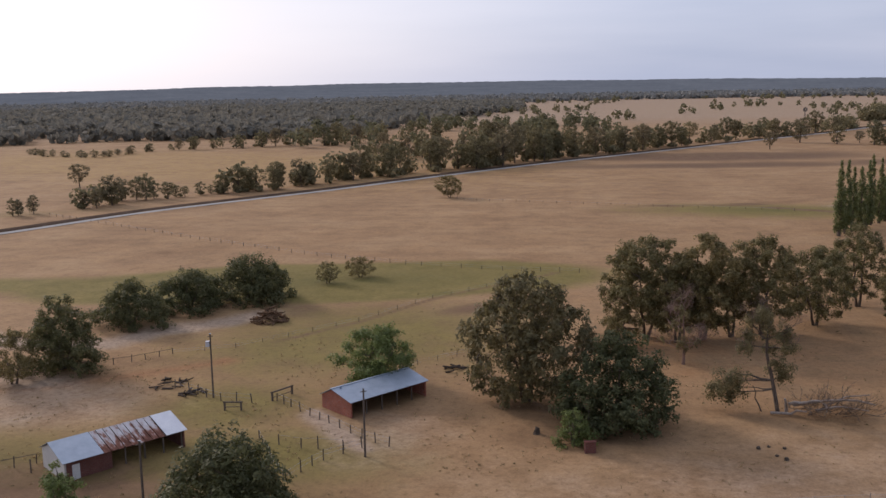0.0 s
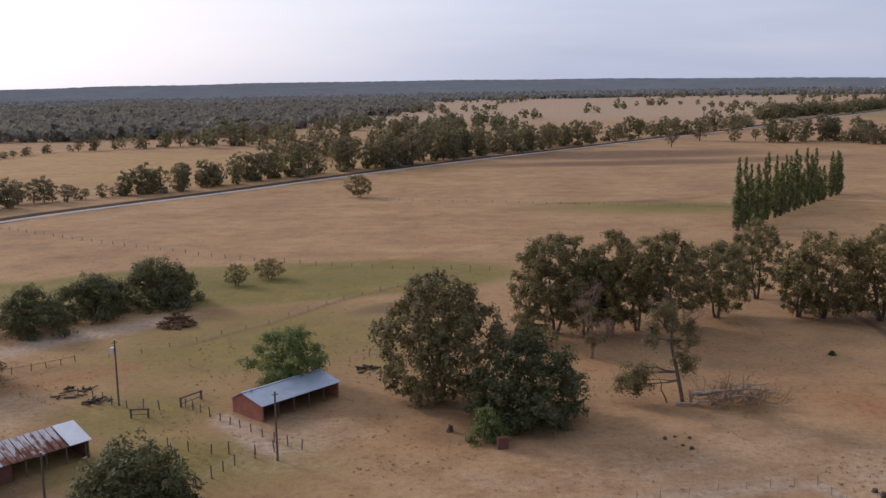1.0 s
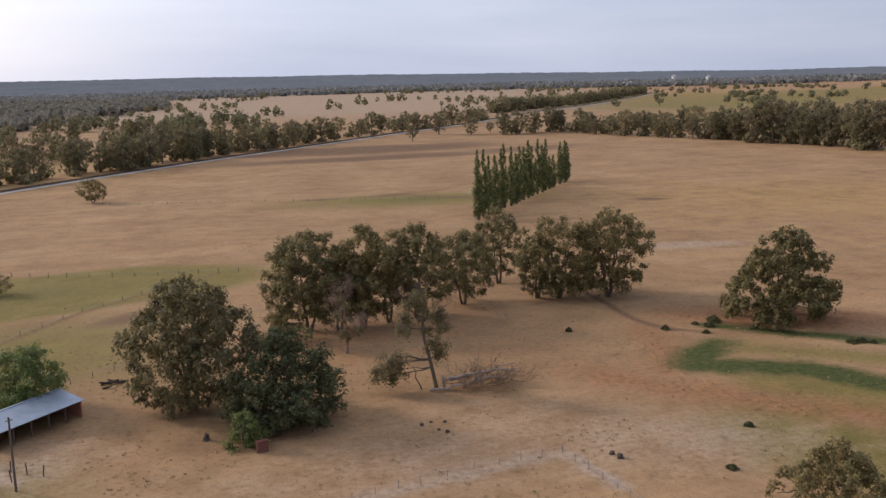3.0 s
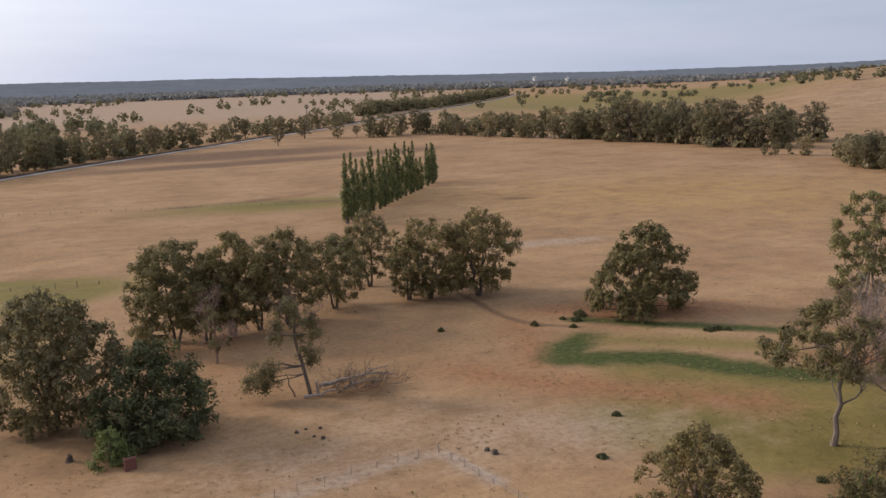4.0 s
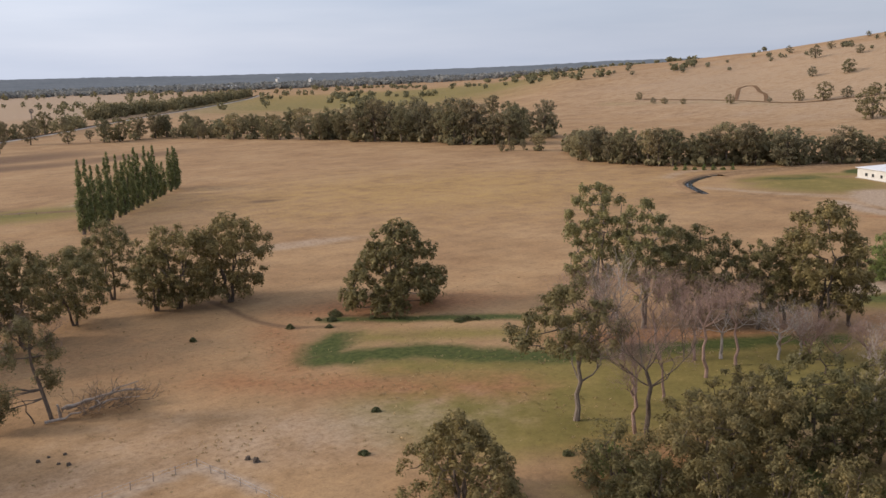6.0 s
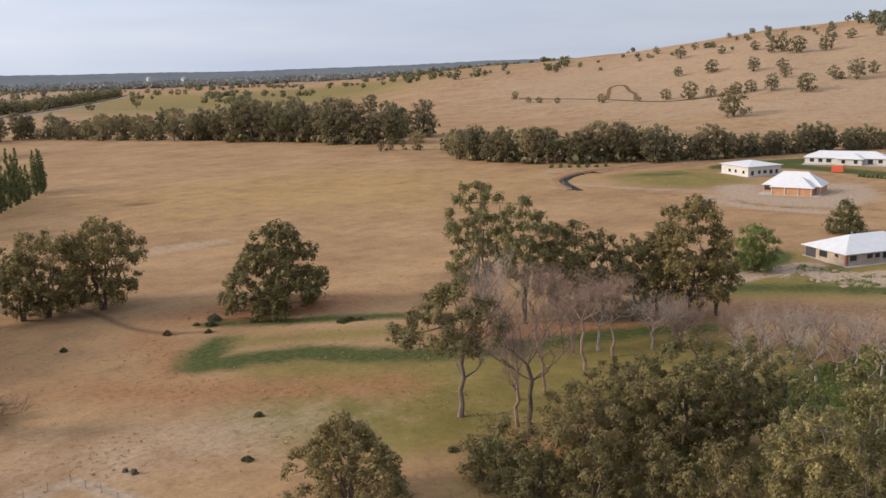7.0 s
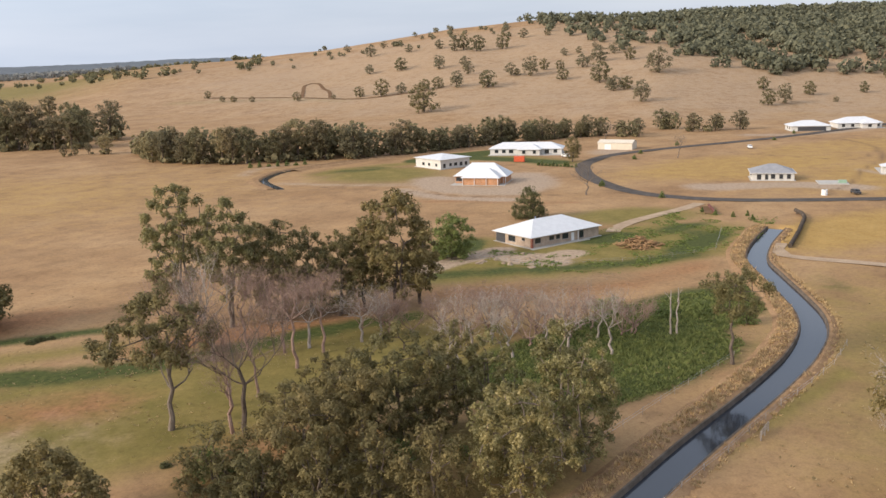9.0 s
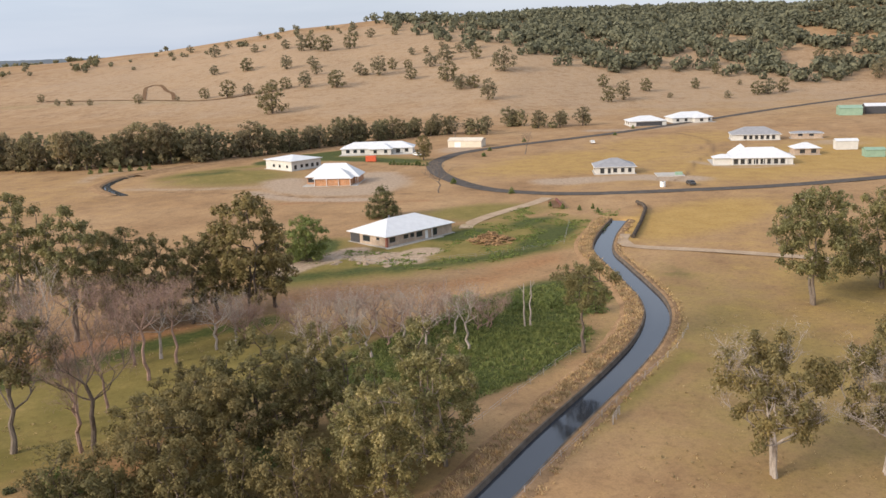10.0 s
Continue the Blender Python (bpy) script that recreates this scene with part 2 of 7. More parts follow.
# gum leaf for distant belts and hill, greyed in base colour as haze
HAZED_GUM = leaf("hazed_gum_leaf", (0.094, 0.087, 0.050), (0.147, 0.134, 0.076), (0.212, 0.186, 0.111), 0.9, 0.35)
HAZED_BELTGUM = leaf("hazed_belt_leaf", (0.084, 0.078, 0.044), (0.150, 0.134, 0.075), (0.240, 0.210, 0.120), 0.8)
HAZED_BELTGREY = leaf("hazed_grey_belt_leaf", (0.096, 0.082, 0.052), (0.162, 0.138, 0.086), (0.240, 0.204, 0.125), 0.8)
HAZED_BELTPALE = leaf("hazed_pale_belt_leaf", (0.128, 0.111, 0.066), (0.217, 0.188, 0.105), (0.344, 0.287, 0.166), 0.8)
HAZED_CRESTGUM = leaf("hazed_crest_leaf", (0.074, 0.076, 0.052), (0.117, 0.118, 0.08), (0.165, 0.16, 0.108), 0.9, 0.3)
HAZED_HILLGUM = leaf("hazed_hill_leaf", (0.094, 0.087, 0.056), (0.156, 0.139, 0.089), (0.221, 0.195, 0.127), 0.9, 0.35)
BARK = plain("gum_bark", (0.09, 0.07, 0.055), (0.19, 0.15, 0.12), 1.5, 0.9, 0, 0.4, 8, (3, 3, 0.6))
DEADWOOD = plain("dead_wood", (0.20, 0.13, 0.105), (0.38, 0.265, 0.215), 1.5, 0.9, 0, 0.4, 8, (3, 3, 0.6))
GREYBARK = plain("grey_bark", (0.13, 0.10, 0.08), (0.26, 0.215, 0.175), 1.5, 0.9, 0, 0.4, 8, (3, 3, 0.6))
BLEACHED = plain("bleached_wood", (0.27, 0.225, 0.19), (0.44, 0.38, 0.33), 1.5, 0.9, 0, 0.4, 8, (3, 3, 0.6))
BRUSH = plain("cut_brush", (0.22, 0.13, 0.07), (0.38, 0.24, 0.13), 1.0, 0.95, 0, 0.4, 6)
TIMBER = plain("weathered_timber", (0.10, 0.08, 0.065), (0.20, 0.165, 0.14), 2.0, 0.9, 0, 0.3, 12, (4, 4, 0.5))
ZINC = zinc("zinc_roof", (0.29, 0.345, 0.42), (0.37, 0.43, 0.51))
BRIGHT = zinc("bright_zinc", (0.56, 0.58, 0.63), (0.66, 0.68, 0.72))
RUST = rusted()
WHITEROOF = zinc("white_roof", (0.58, 0.585, 0.60), (0.66, 0.665, 0.68), 0.5, 0.0)
GREYROOF = zinc("grey_roof", (0.24, 0.235, 0.245), (0.31, 0.305, 0.315), 0.5, 0.0)
REDBRICK = brickwork("red_brick", (0.30, 0.085, 0.05), (0.38, 0.12, 0.07), (0.34, 0.24, 0.2))
OLDBRICK = brickwork("dark_brick", (0.15, 0.05, 0.04), (0.21, 0.075, 0.055), (0.2, 0.14, 0.12))
CREAMBRICK = brickwork("cream_brick", (0.40, 0.30, 0.22), (0.50, 0.38, 0.29), (0.45, 0.38, 0.32))
ORANGEBRICK = brickwork("orange_brick", (0.48, 0.22, 0.10), (0.56, 0.28, 0.14), (0.5, 0.36, 0.26))
WHITEWALL = plain("white_render", (0.56, 0.54, 0.50), (0.65, 0.63, 0.59), 0.5, 0.8, 0, 0.05)
CREAM = plain("cream_sheet", (0.62, 0.54, 0.43), (0.70, 0.62, 0.50), 0.4, 0.6, 0, 0.05)
GREENSHEET = plain("green_sheet", (0.22, 0.33, 0.24), (0.28, 0.40, 0.29), 0.4, 0.6, 0, 0.05)
ORANGE = plain("orange_steel", (0.60, 0.10, 0.04), (0.68, 0.14, 0.06), 1.0, 0.6, 0, 0.05)
DARKTRIM = plain("dark_frame", (0.05, 0.05, 0.055), (0.07, 0.07, 0.075), 2, 0.5, 0, 0)
WHITEPAINT = plain("white_paint", (0.72, 0.72, 0.71), (0.80, 0.80, 0.79), 2, 0.5, 0, 0)
CONCRETE = plain("canal_concrete", (0.10, 0.08, 0.065), (0.18, 0.15, 0.125), 0.7, 0.9, 0, 0.3)
PALECONC = plain("pale_concrete", (0.403, 0.378, 0.344), (0.487, 0.462, 0.428), 0.7, 0.9, 0, 0.2)
ASPHALT = plain("asphalt", (0.088, 0.077, 0.07), (0.13, 0.115, 0.105), 0.4, 1.0, 0, 0.2)
OLDROAD = plain("old_road", (0.075, 0.052, 0.04), (0.115, 0.083, 0.062), 0.1, 1.0, 0, 0.2)
# the blue-grey here is distance haze put into the forest's base colour
HAZED_RANGE = plain("hazed_range", (0.135, 0.15, 0.165), (0.17, 0.185, 0.20), 0.006, 1.0, 0, 0, 0.05)
GRAVEL = plain("gravel", (0.286, 0.214, 0.155), (0.403, 0.315, 0.235), 0.3, 0.95, 0, 0.5, 4)
SCAR = plain("eroded_track", (0.143, 0.084, 0.050), (0.210, 0.134, 0.084), 0.2, 0.95, 0, 0.5, 3)
DIRT = plain("dirt_track", (0.336, 0.244, 0.168), (0.454, 0.344, 0.244), 0.25, 0.95, 0, 0.5, 3)
BANK = plain("bank_grass", (0.235, 0.143, 0.080), (0.353, 0.227, 0.130), 0.35, 0.95, 0, 0.6, 3)
RUBBLE = plain("dark_rubble", (0.06, 0.05, 0.04), (0.14, 0.11, 0.09), 1.0, 0.95, 0, 0.4, 6)
WATER = water_material()
m_glass, _n, _l, _b = shader("window_glass", 0.05, 0.0, 0.8)
_b.inputs["Base Color"].default_value = (0.03, 0.035, 0.04, 1)
GLASS = m_glass
m_rub, _n, _l, _b = shader("black_rubber", 0.7, 0.0, 0.3)
_b.inputs["Base Color"].default_value = (0.02, 0.02, 0.02, 1)
RUBBER = m_rub

# ---- the land ----
RIDGE_AZ = (-180, -140, 30, 36, 40, 44, 50, 55, 59, 63, 68, 74, 82, 92, 100, 115, 140, 180)
RIDGE_Z = (0, 0, 0, 5, 14, 30, 42, 50, 62, 77, 85, 84, 82, 79, 75, 66, 32, 0)
FOOT_AZ = (30, 45, 55, 65, 75, 82, 97, 110)
FOOT_D = (910, 860, 715, 657, 615, 720, 915, 1000)


def land(x, y):
    """Height of the land: a plain, with a long hill to the east."""
    d, az = np.hypot(x, y), np.degrees(np.arctan2(x, y))
    foot = np.interp(az, FOOT_AZ, FOOT_D)
    s = np.clip((d - foot) / (1370.0 - foot), 0, 1)
    s = 0.45 * s + 0.55 * s * s * (3 - 2 * s)
    e = np.clip((d - 1430) / 2100, 0, 1)
    z = np.interp(az, RIDGE_AZ, RIDGE_Z) * s * (1 - 0.7 * e * e * (3 - 2 * e))
    roll = np.sin(x * 0.017 + 1.5 + np.sin(y * 0.009)) * np.sin(y * 0.019 + 0.4) + 0.5 * np.sin(x * 0.031 + y * 0.022)
    return z + 2.4 * roll * np.clip(z / 25, 0, 1)


def smooth_line(pts, step=2.0):
    """A rounded line through the points."""
    p = [Vector(q) for q in pts]
    p = [p[0] * 2 - p[1]] + p + [p[-1] * 2 - p[-2]]
    out = []
    for a, b, c, d in zip(p, p[1:], p[2:], p[3:]):
        k = max(2, int((c - b).length / step))
        for i in range(k):
            t = i / k
            out.append(0.5 * (2 * b + (c - a) * t + (2 * a - 5 * b + 4 * c - d) * t * t + (3 * b - a - 3 * c + d) * t ** 3))
    return out + [p[-2]]


def spread(x, y, line):
    """Distance of the points from a line, in plan."""
    best = np.full(np.shape(x), 1e9)
    for a, b in zip(line, line[1:]):
        ab = b - a
        t = np.clip(((x - a.x) * ab.x + (y - a.y) * ab.y) / max(ab.length_squared, 1e-9), 0, 1)
        best = np.minimum(best, np.hypot(x - a.x - t * ab.x, y - a.y - t * ab.y))
    return best


CANAL = smooth_line([(58, 36), (78, 31), (95.5, 27.6), (113, 24.8), (131, 21.3), (143, 19.2), (155, 17.6), (169, 17.3), (181, 19.3), (194, 24), (210, 30.5), (224.5, 36.0), (241, 38), (258, 38.2), (266, 38)], 3.0)
CANAL_2 = smooth_line([(289, 222), (297, 233), (306, 243), (318, 249), (336, 253), (364, 247), (390, 238), (450, 205), (500, 176), (540, 150)], 5.0)


def part(name, bm, material, parent, label=""):
    me = bpy.data.meshes.new(name)
    if isinstance(bm, bmesh.types.BMesh):
        bm.normal_update()
        bm.to_mesh(me)
        bm.free()
    else:
        me.from_pydata(*bm)
    me.materials.append(material)
    ob = new(name, me)
    if parent:
        ob.parent = parent
    return tagged(ob, label)


def hold(name, m, label, category, group="", kind=""):
    ob = new(name)
    ob.matrix_world = m
    return tagged(ob, label, category, group, kind)


def ground():
    az = np.unique(np.r_[np.arange(-180, -46, 4.0), np.arange(-46, 116, 0.36), np.arange(116, 180, 4.0)])
    rad = [0, 10, 20, 30, 40, 48, 56, 62]
    while rad[-1] < 4930:
        r = rad[-1]
        rad.append(r + (1.5 if r < 290 else r * 0.0125 if r < 1500 else r * 0.03))
    rad = np.array(rad)
    A, R = np.meshgrid(np.radians(az), rad)
    X, Y = R * np.sin(A), R * np.cos(A)
    wob = 0.10 * np.sin(X * 0.21 + 1.3 * np.sin(Y * 0.13)) * np.sin(Y * 0.17 + 0.5) + 0.05 * np.sin(X * 0.9) * np.sin(Y * 0.8 + 1)
    Z = land(X, Y) + wob
    for line, half, deep in ((CANAL, 2.4, 1.7), (CANAL_2, 1.0, 0.4)):
        q = spread(X, Y, line)
        k = np.clip((half + 1.6 - q) / 1.6, 0, 1)
        Z = Z * (1 - k) - deep * k
    nA = len(az)
    idx = np.arange(X.size).reshape(X.shape)
    nxt = np.roll(idx, -1, axis=1)
    quads = np.stack([idx[:-1], idx[1:], nxt[1:], nxt[:-1]], -1).reshape(-1, 4)
    me = bpy.data.meshes.new("ground")
    me.from_pydata(np.stack([X, Y, Z], -1).reshape(-1, 3).tolist(), [], quads[:, ::-1].tolist())
    x, y = X.ravel(), Y.ravel()
    bend = 3.0 * np.sin(x * 0.09 + 0.6 * np.sin(y * 0.05)) + 3.0 * np.sin(y * 0.11 + 1.0)

    def patch(cx, cy, rx, ry, turn=0.0, soft=0.45, amount=1.0):
        c, s = math.cos(radians(turn)), math.sin(radians(turn))
        k = min(rx, ry) * 0.03
        u, v = (x + k * bend * 0.7 - cx) * c + (y - cy) * s, -(x - cx) * s + (y + k * bend * 0.7 - cy) * c
        q = np.sqrt((u / rx) ** 2 + (v / ry) ** 2)
        return amount * np.clip((1 + soft - q) / (2 * soft), 0, 1)

    def strip(pts, half, soft, amount=1.0):
        q = spread(x + 0.3 * bend, y + 0.3 * bend, smooth_line(pts, 8))
        return amount * np.clip((half + soft - q) / (2 * soft), 0, 1)

    def most(*fields):
        return np.maximum.reduce(fields)

    olive = most(patch(-62, 236, 76, 24, 10, 0.2, 1.25), patch(-40, 182, 36, 30, 30, 0.6, 0.72), patch(-150, 228, 70, 10, 8, 0.5, 0.9), patch(-52, 140, 15, 14, 0, 0.6, 0.7), patch(-40, 120, 20, 12, 0, 0.6, 0.85), patch(-66, 108, 36, 20, 0, 0.6, 0.95),
                 patch(78, 374, 50, 20, -4, 0.6, 0.85), strip([(86, 130), (98, 122), (108, 110)], 6, 6, 0.9), patch(91, 100, 26, 19, -35, 0.45, 1.15), strip([(92, 146), (104, 138), (116, 128)], 3.5, 4, 0.8), patch(122, 88, 40, 22, -40, 0.5, 0.9), patch(92, 56, 24, 16, -50, 0.5, 0.85),
                 patch(150, -2, 70, 26, 15, 0.7, 0.6), patch(196, -20, 40, 18, 10, 0.7, 0.65), patch(172, 6, 22, 6, 10, 0.6, 0.6), strip([(109, 23), (132, 16.5), (152, 12)], 3, 3, 0.8),
                 patch(238, 66, 30, 17, -30, 0.4, 1.2), patch(272, 80, 22, 13, -50, 0.5, 1.0), patch(205, 92, 26, 14, -50, 0.5, 1.0), patch(218, 106, 12, 8, 20, 0.5, 0.8), strip([(182, 98), (196, 79), (215, 63), (234, 50)], 8, 5, 0.85),
                 patch(800, 1300, 330, 420, -20, 0.35, 0.8), strip([(330, 232), (346, 230), (363, 221), (376, 209)], 6, 6, 0.9), patch(335, 205, 26, 26, -30, 0.5, 0.95), strip([(392, 200), (406, 188), (402, 170), (390, 145)], 10, 8, 0.9), strip([(705, 660), (720, 560), (705, 470)], 14, 10, 0.5), patch(-240, 360, 60, 10, 20, 0.5, 0.4))
    lush = most(strip([(78, 141), (85, 138.5), (96, 133), (102, 125), (109, 117), (122, 106), (140, 96), (152, 88)], 3.4, 4.2, 1.1), patch(83.5, 147.5, 10, 4.2, 38, 0.95, 0.98), strip([(94, 164), (99, 157), (106, 150), (114, 143), (121, 137), (130, 128)], 2.2, 2.8, 1.0),
                patch(160, 46, 42, 12, -22, 0.35, 1.2), patch(138, 40, 26, 9, -22, 0.4, 1.1), strip([(184, 98), (196, 79), (213, 63.6), (226, 52.4)], 4.0, 4.5, 0.85), patch(238, 76, 10, 5, -28, 0.5, 1.1), patch(240, 53, 18, 5, -10, 0.5, 1.0), patch(258, 62, 12, 5, -20, 0.6, 0.8), patch(206, 108, 12, 5, 10, 0.5, 0.9), patch(218, 107, 10, 4, 20, 0.5, 0.9), patch(250, 56, 8, 4, 0, 0.6, 0.7),
                strip([(384, 212), (400, 206), (424, 194)], 9, 4, 1.2), strip([(398, 192), (398, 176), (390, 148)], 7, 4, 1.0), patch(345, 222, 16, 6, -40, 0.5, 0.7), strip([(350, 229), (365, 219)], 2.5, 2.5, 0.6),
                patch(-600, 1120, 170, 60, -10, 0.4, 0.9), patch(-58, 238, 52, 13, 10, 0.8, 0.4), patch(80, 374, 26, 8, -4, 0.6, 0.42), patch(206, 17, 11, 3.5, 15, 0.9, 0.5))
    dark = most(strip([(81.7, 197), (83.4, 186), (83.5, 171), (87, 163), (91.4, 157.9)], 0.9, 1.2, 1.0), patch(105, 640, 95, 36, 4, 0.6, 1.0), patch(95, 575, 100, 20, 3, 0.6, 0.85), patch(200, 590, 70, 22, 20, 0.7, 0.7), strip([(30, 386), (72, 388), (104, 368)], 2.2, 2.0, 1.0), patch(72, 392, 16, 2.5, 3, 0.5, 0.9), patch(166, 336, 8, 3.5, -20, 0.6, 1.0),
                strip([(90, 320), (130, 331), (166, 336)], 1.0, 1.6, 0.6), strip([(166, 336), (160, 310), (152, 269)], 0.5, 1.0, 0.55), strip([(158, 320), (144, 285)], 0.5, 1.0, 0.5), strip([(166, 336), (190, 290), (215, 255)], 0.8, 1.4, 0.55), strip([(175, 400), (260, 380), (330, 330)], 2.0, 3.0, 0.5), strip([(140, 420), (230, 410), (300, 395)], 2.0, 3.0, 0.45),
                strip([(-54, 180), (-42, 195), (-29, 217.6), (-13, 234.6), (0, 250)], 0.9, 1.1, 0.85), strip([(-27, 163), (-20, 169), (-12, 178), (2, 196)], 0.5, 1.0, 0.55), strip([(-50, 297), (-70, 297)], 1.5, 1.5, 0.5), patch(-17, 208, 12, 6, 30, 0.6, 0.75), patch(-66, 104, 36, 16, 0, 0.8, 0.85), patch(-36, 102, 18, 10, 0, 0.8, 0.7), patch(0, 206, 12, 5, 0, 0.5, 0.35),
                strip([(297, 215), (297.5, 198), (298, 173), (292, 148), (296, 130), (310, 111)], 0.9, 1.2, 0.9), strip([(447, 89), (437, 61), (430, 32), (474, 23)], 1.2, 1.6, 0.75), strip([(331, 31), (374, 26), (462, 22.5), (507, 38), (523, 51)], 1.4, 1.6, 0.7), strip([(-600, 990), (-500, 1010), (-300, 1000)], 10, 10, 0.5),
                # patches at the trees and groves darken the ground for shade and leaf litter
                strip([(-184, 330), (-160, 375), (-136, 410), (-104, 450), (-70, 505)], 1.4, 2.0, 0.7), strip([(-206, 364), (-119, 303), (-71, 273), (-37.6, 258.7), (-14.5, 252.4), (6, 250)], 0.5, 1.0, 0.6), strip([(-47, 419), (0, 397.5), (44, 384.5)], 0.6, 1.2, 0.6), strip([(14, 248), (40, 256), (72, 258)], 0.5, 1.2, 0.4), patch(18, 150, 12, 4, 0, 0.7, 0.4), patch(90, 50, 16, 12, -50, 0.7, 0.55), patch(84, 66, 10, 8, 0, 0.7, 0.5), patch(148, 108, 16, 8, -40, 0.7, 0.6), patch(-4, 142, 10, 6, 0, 0.8, 0.55), patch(8, 131, 12, 5, 0, 0.7, 0.55), strip([(231, 34), (229.8, 18.5), (227, -6), (222, -30)], 0.6, 1.0, 0.6))
    red = most(strip([(-92, 144), (-80.4, 151.5), (-67.8, 159.7), (-60, 166)], 3.0, 3.0, 0.75), strip([(60, 140), (72, 130), (82, 122), (94, 110)], 5.5, 9, 0.95), strip([(72, 140), (79, 154), (82, 166)], 5, 8, 0.85), patch(110, 164, 24, 9, -30, 0.6, 0.95), strip([(170, 90), (180, 72), (192, 56), (215, 48)], 6, 5, 0.6), patch(132, 110, 24, 7, -40, 0.5, 0.8), patch(40, 165, 40, 20, 0, 0.6, 0.4), patch(92, 74, 16, 8, -40, 0.6, 0.6), patch(26, 225, 22, 10, 0, 0.6, 0.45), strip([(275, 160), (285, 133), (291, 105)], 3.0, 3.0, 0.7), patch(20, 178, 20, 12, 0, 0.6, 0.5))
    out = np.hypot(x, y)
    # the first term paints haze: the far plain pales with distance
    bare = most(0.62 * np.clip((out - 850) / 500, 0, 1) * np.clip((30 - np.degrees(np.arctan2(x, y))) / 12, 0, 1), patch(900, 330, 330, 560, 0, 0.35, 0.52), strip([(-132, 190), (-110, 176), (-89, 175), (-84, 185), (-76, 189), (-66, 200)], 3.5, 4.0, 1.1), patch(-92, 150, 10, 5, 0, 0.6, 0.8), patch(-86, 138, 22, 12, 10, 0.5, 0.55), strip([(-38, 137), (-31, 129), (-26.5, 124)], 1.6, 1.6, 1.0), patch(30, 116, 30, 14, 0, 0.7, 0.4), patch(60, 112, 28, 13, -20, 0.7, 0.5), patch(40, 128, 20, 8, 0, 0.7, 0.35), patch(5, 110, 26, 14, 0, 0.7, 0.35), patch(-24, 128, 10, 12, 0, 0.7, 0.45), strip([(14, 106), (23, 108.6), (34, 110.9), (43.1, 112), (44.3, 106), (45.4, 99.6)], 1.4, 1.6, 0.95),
                strip([(188, 104), (200, 99.6), (209, 97), (214, 96.5)], 3.6, 1.8, 1.6), patch(207, 85, 6, 9, -10, 0.3, 1.6), patch(214, 80, 7, 4, -26, 0.3, 1.4), strip([(327, 175), (308, 162), (306, 137), (328, 134), (348, 146)], 8, 6, 1.2), strip([(300, 175), (287, 150), (291, 128)], 3.5, 3.5, 1.1), strip([(303, 232), (305, 200), (318, 170)], 3.0, 4.0, 0.7), strip([(317, 262), (338, 270), (360, 266)], 3.0, 4.0, 0.7), patch(130, 243, 22, 6, -8, 0.5, 0.6), patch(118, 385, 16, 5, 0, 0.5, 0.7),
                strip([(336, 71), (344, 58), (350, 44), (348, 26)], 7, 5, 1.2), strip([(530, 92), (540, 66), (577, 37)], 5, 5, 0.9), strip([(396, 25), (382, 13), (388, -10)], 3, 3, 0.7), patch(440, 140, 16, 10, 0, 0.6, 0.8), patch(470, -30, 12, 16, 0, 0.6, 0.6))
    gold = most(patch(900, 330, 330, 520, 0, 0.4, 0.38), patch(760, 20, 200, 160, 0, 0.5, 0.4), patch(272, 18, 42, 16, -25, 0.5, 1.0), patch(200, -20, 110, 30, 20, 0.5, 0.4), patch(400, 70, 70, 34, -35, 0.4, 0.7), patch(480, 40, 60, 30, -35, 0.4, 0.6), patch(430, -40, 120, 50, -45, 0.5, 0.9), patch(230, 310, 120, 90, -30, 0.7, 0.5), patch(560, 1700, 700, 500, 0, 0.5, 0.4), patch(-260, 620, 300, 140, -25, 0.5, 0.5))
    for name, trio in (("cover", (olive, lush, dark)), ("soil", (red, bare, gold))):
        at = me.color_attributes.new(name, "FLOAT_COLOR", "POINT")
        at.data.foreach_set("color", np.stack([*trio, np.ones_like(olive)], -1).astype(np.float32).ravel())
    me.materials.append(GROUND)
    ob = new("ground", me)
    for p in me.polygons:
        p.use_smooth = True
    return tagged(ob, "dry tan paddocks with green pasture patches and a bare hill", "ground", kind="structure")


def ribbon(name, line, profile, material, label, category, base=None, parent=None):
    """A strip along a line: profile is a row of (offset to the right, height above the land)."""
    vs, fs, k = [], [], len(profile)
    for i, p in enumerate(line):
        a, b = line[max(i - 1, 0)], line[min(i + 1, len(line) - 1)]
        t = (b - a).normalized()
        for off, h in profile:
            x, y = p.x + t.y * off, p.y - t.x * off
            z = float(land(x, y)) if base is None else base
            vs.append((x, y, z + h))
    for i in range(len(line) - 1):
        for j in range(k - 1):
            fs.append((i * k + j, i * k + j + 1, (i + 1) * k + j + 1, (i + 1) * k + j))
    fs = [f[::-1] for f in fs]
    ob = part(name, (vs, [], fs), material, parent)
    return tagged(ob, label, category, kind="structure") if parent is None else ob


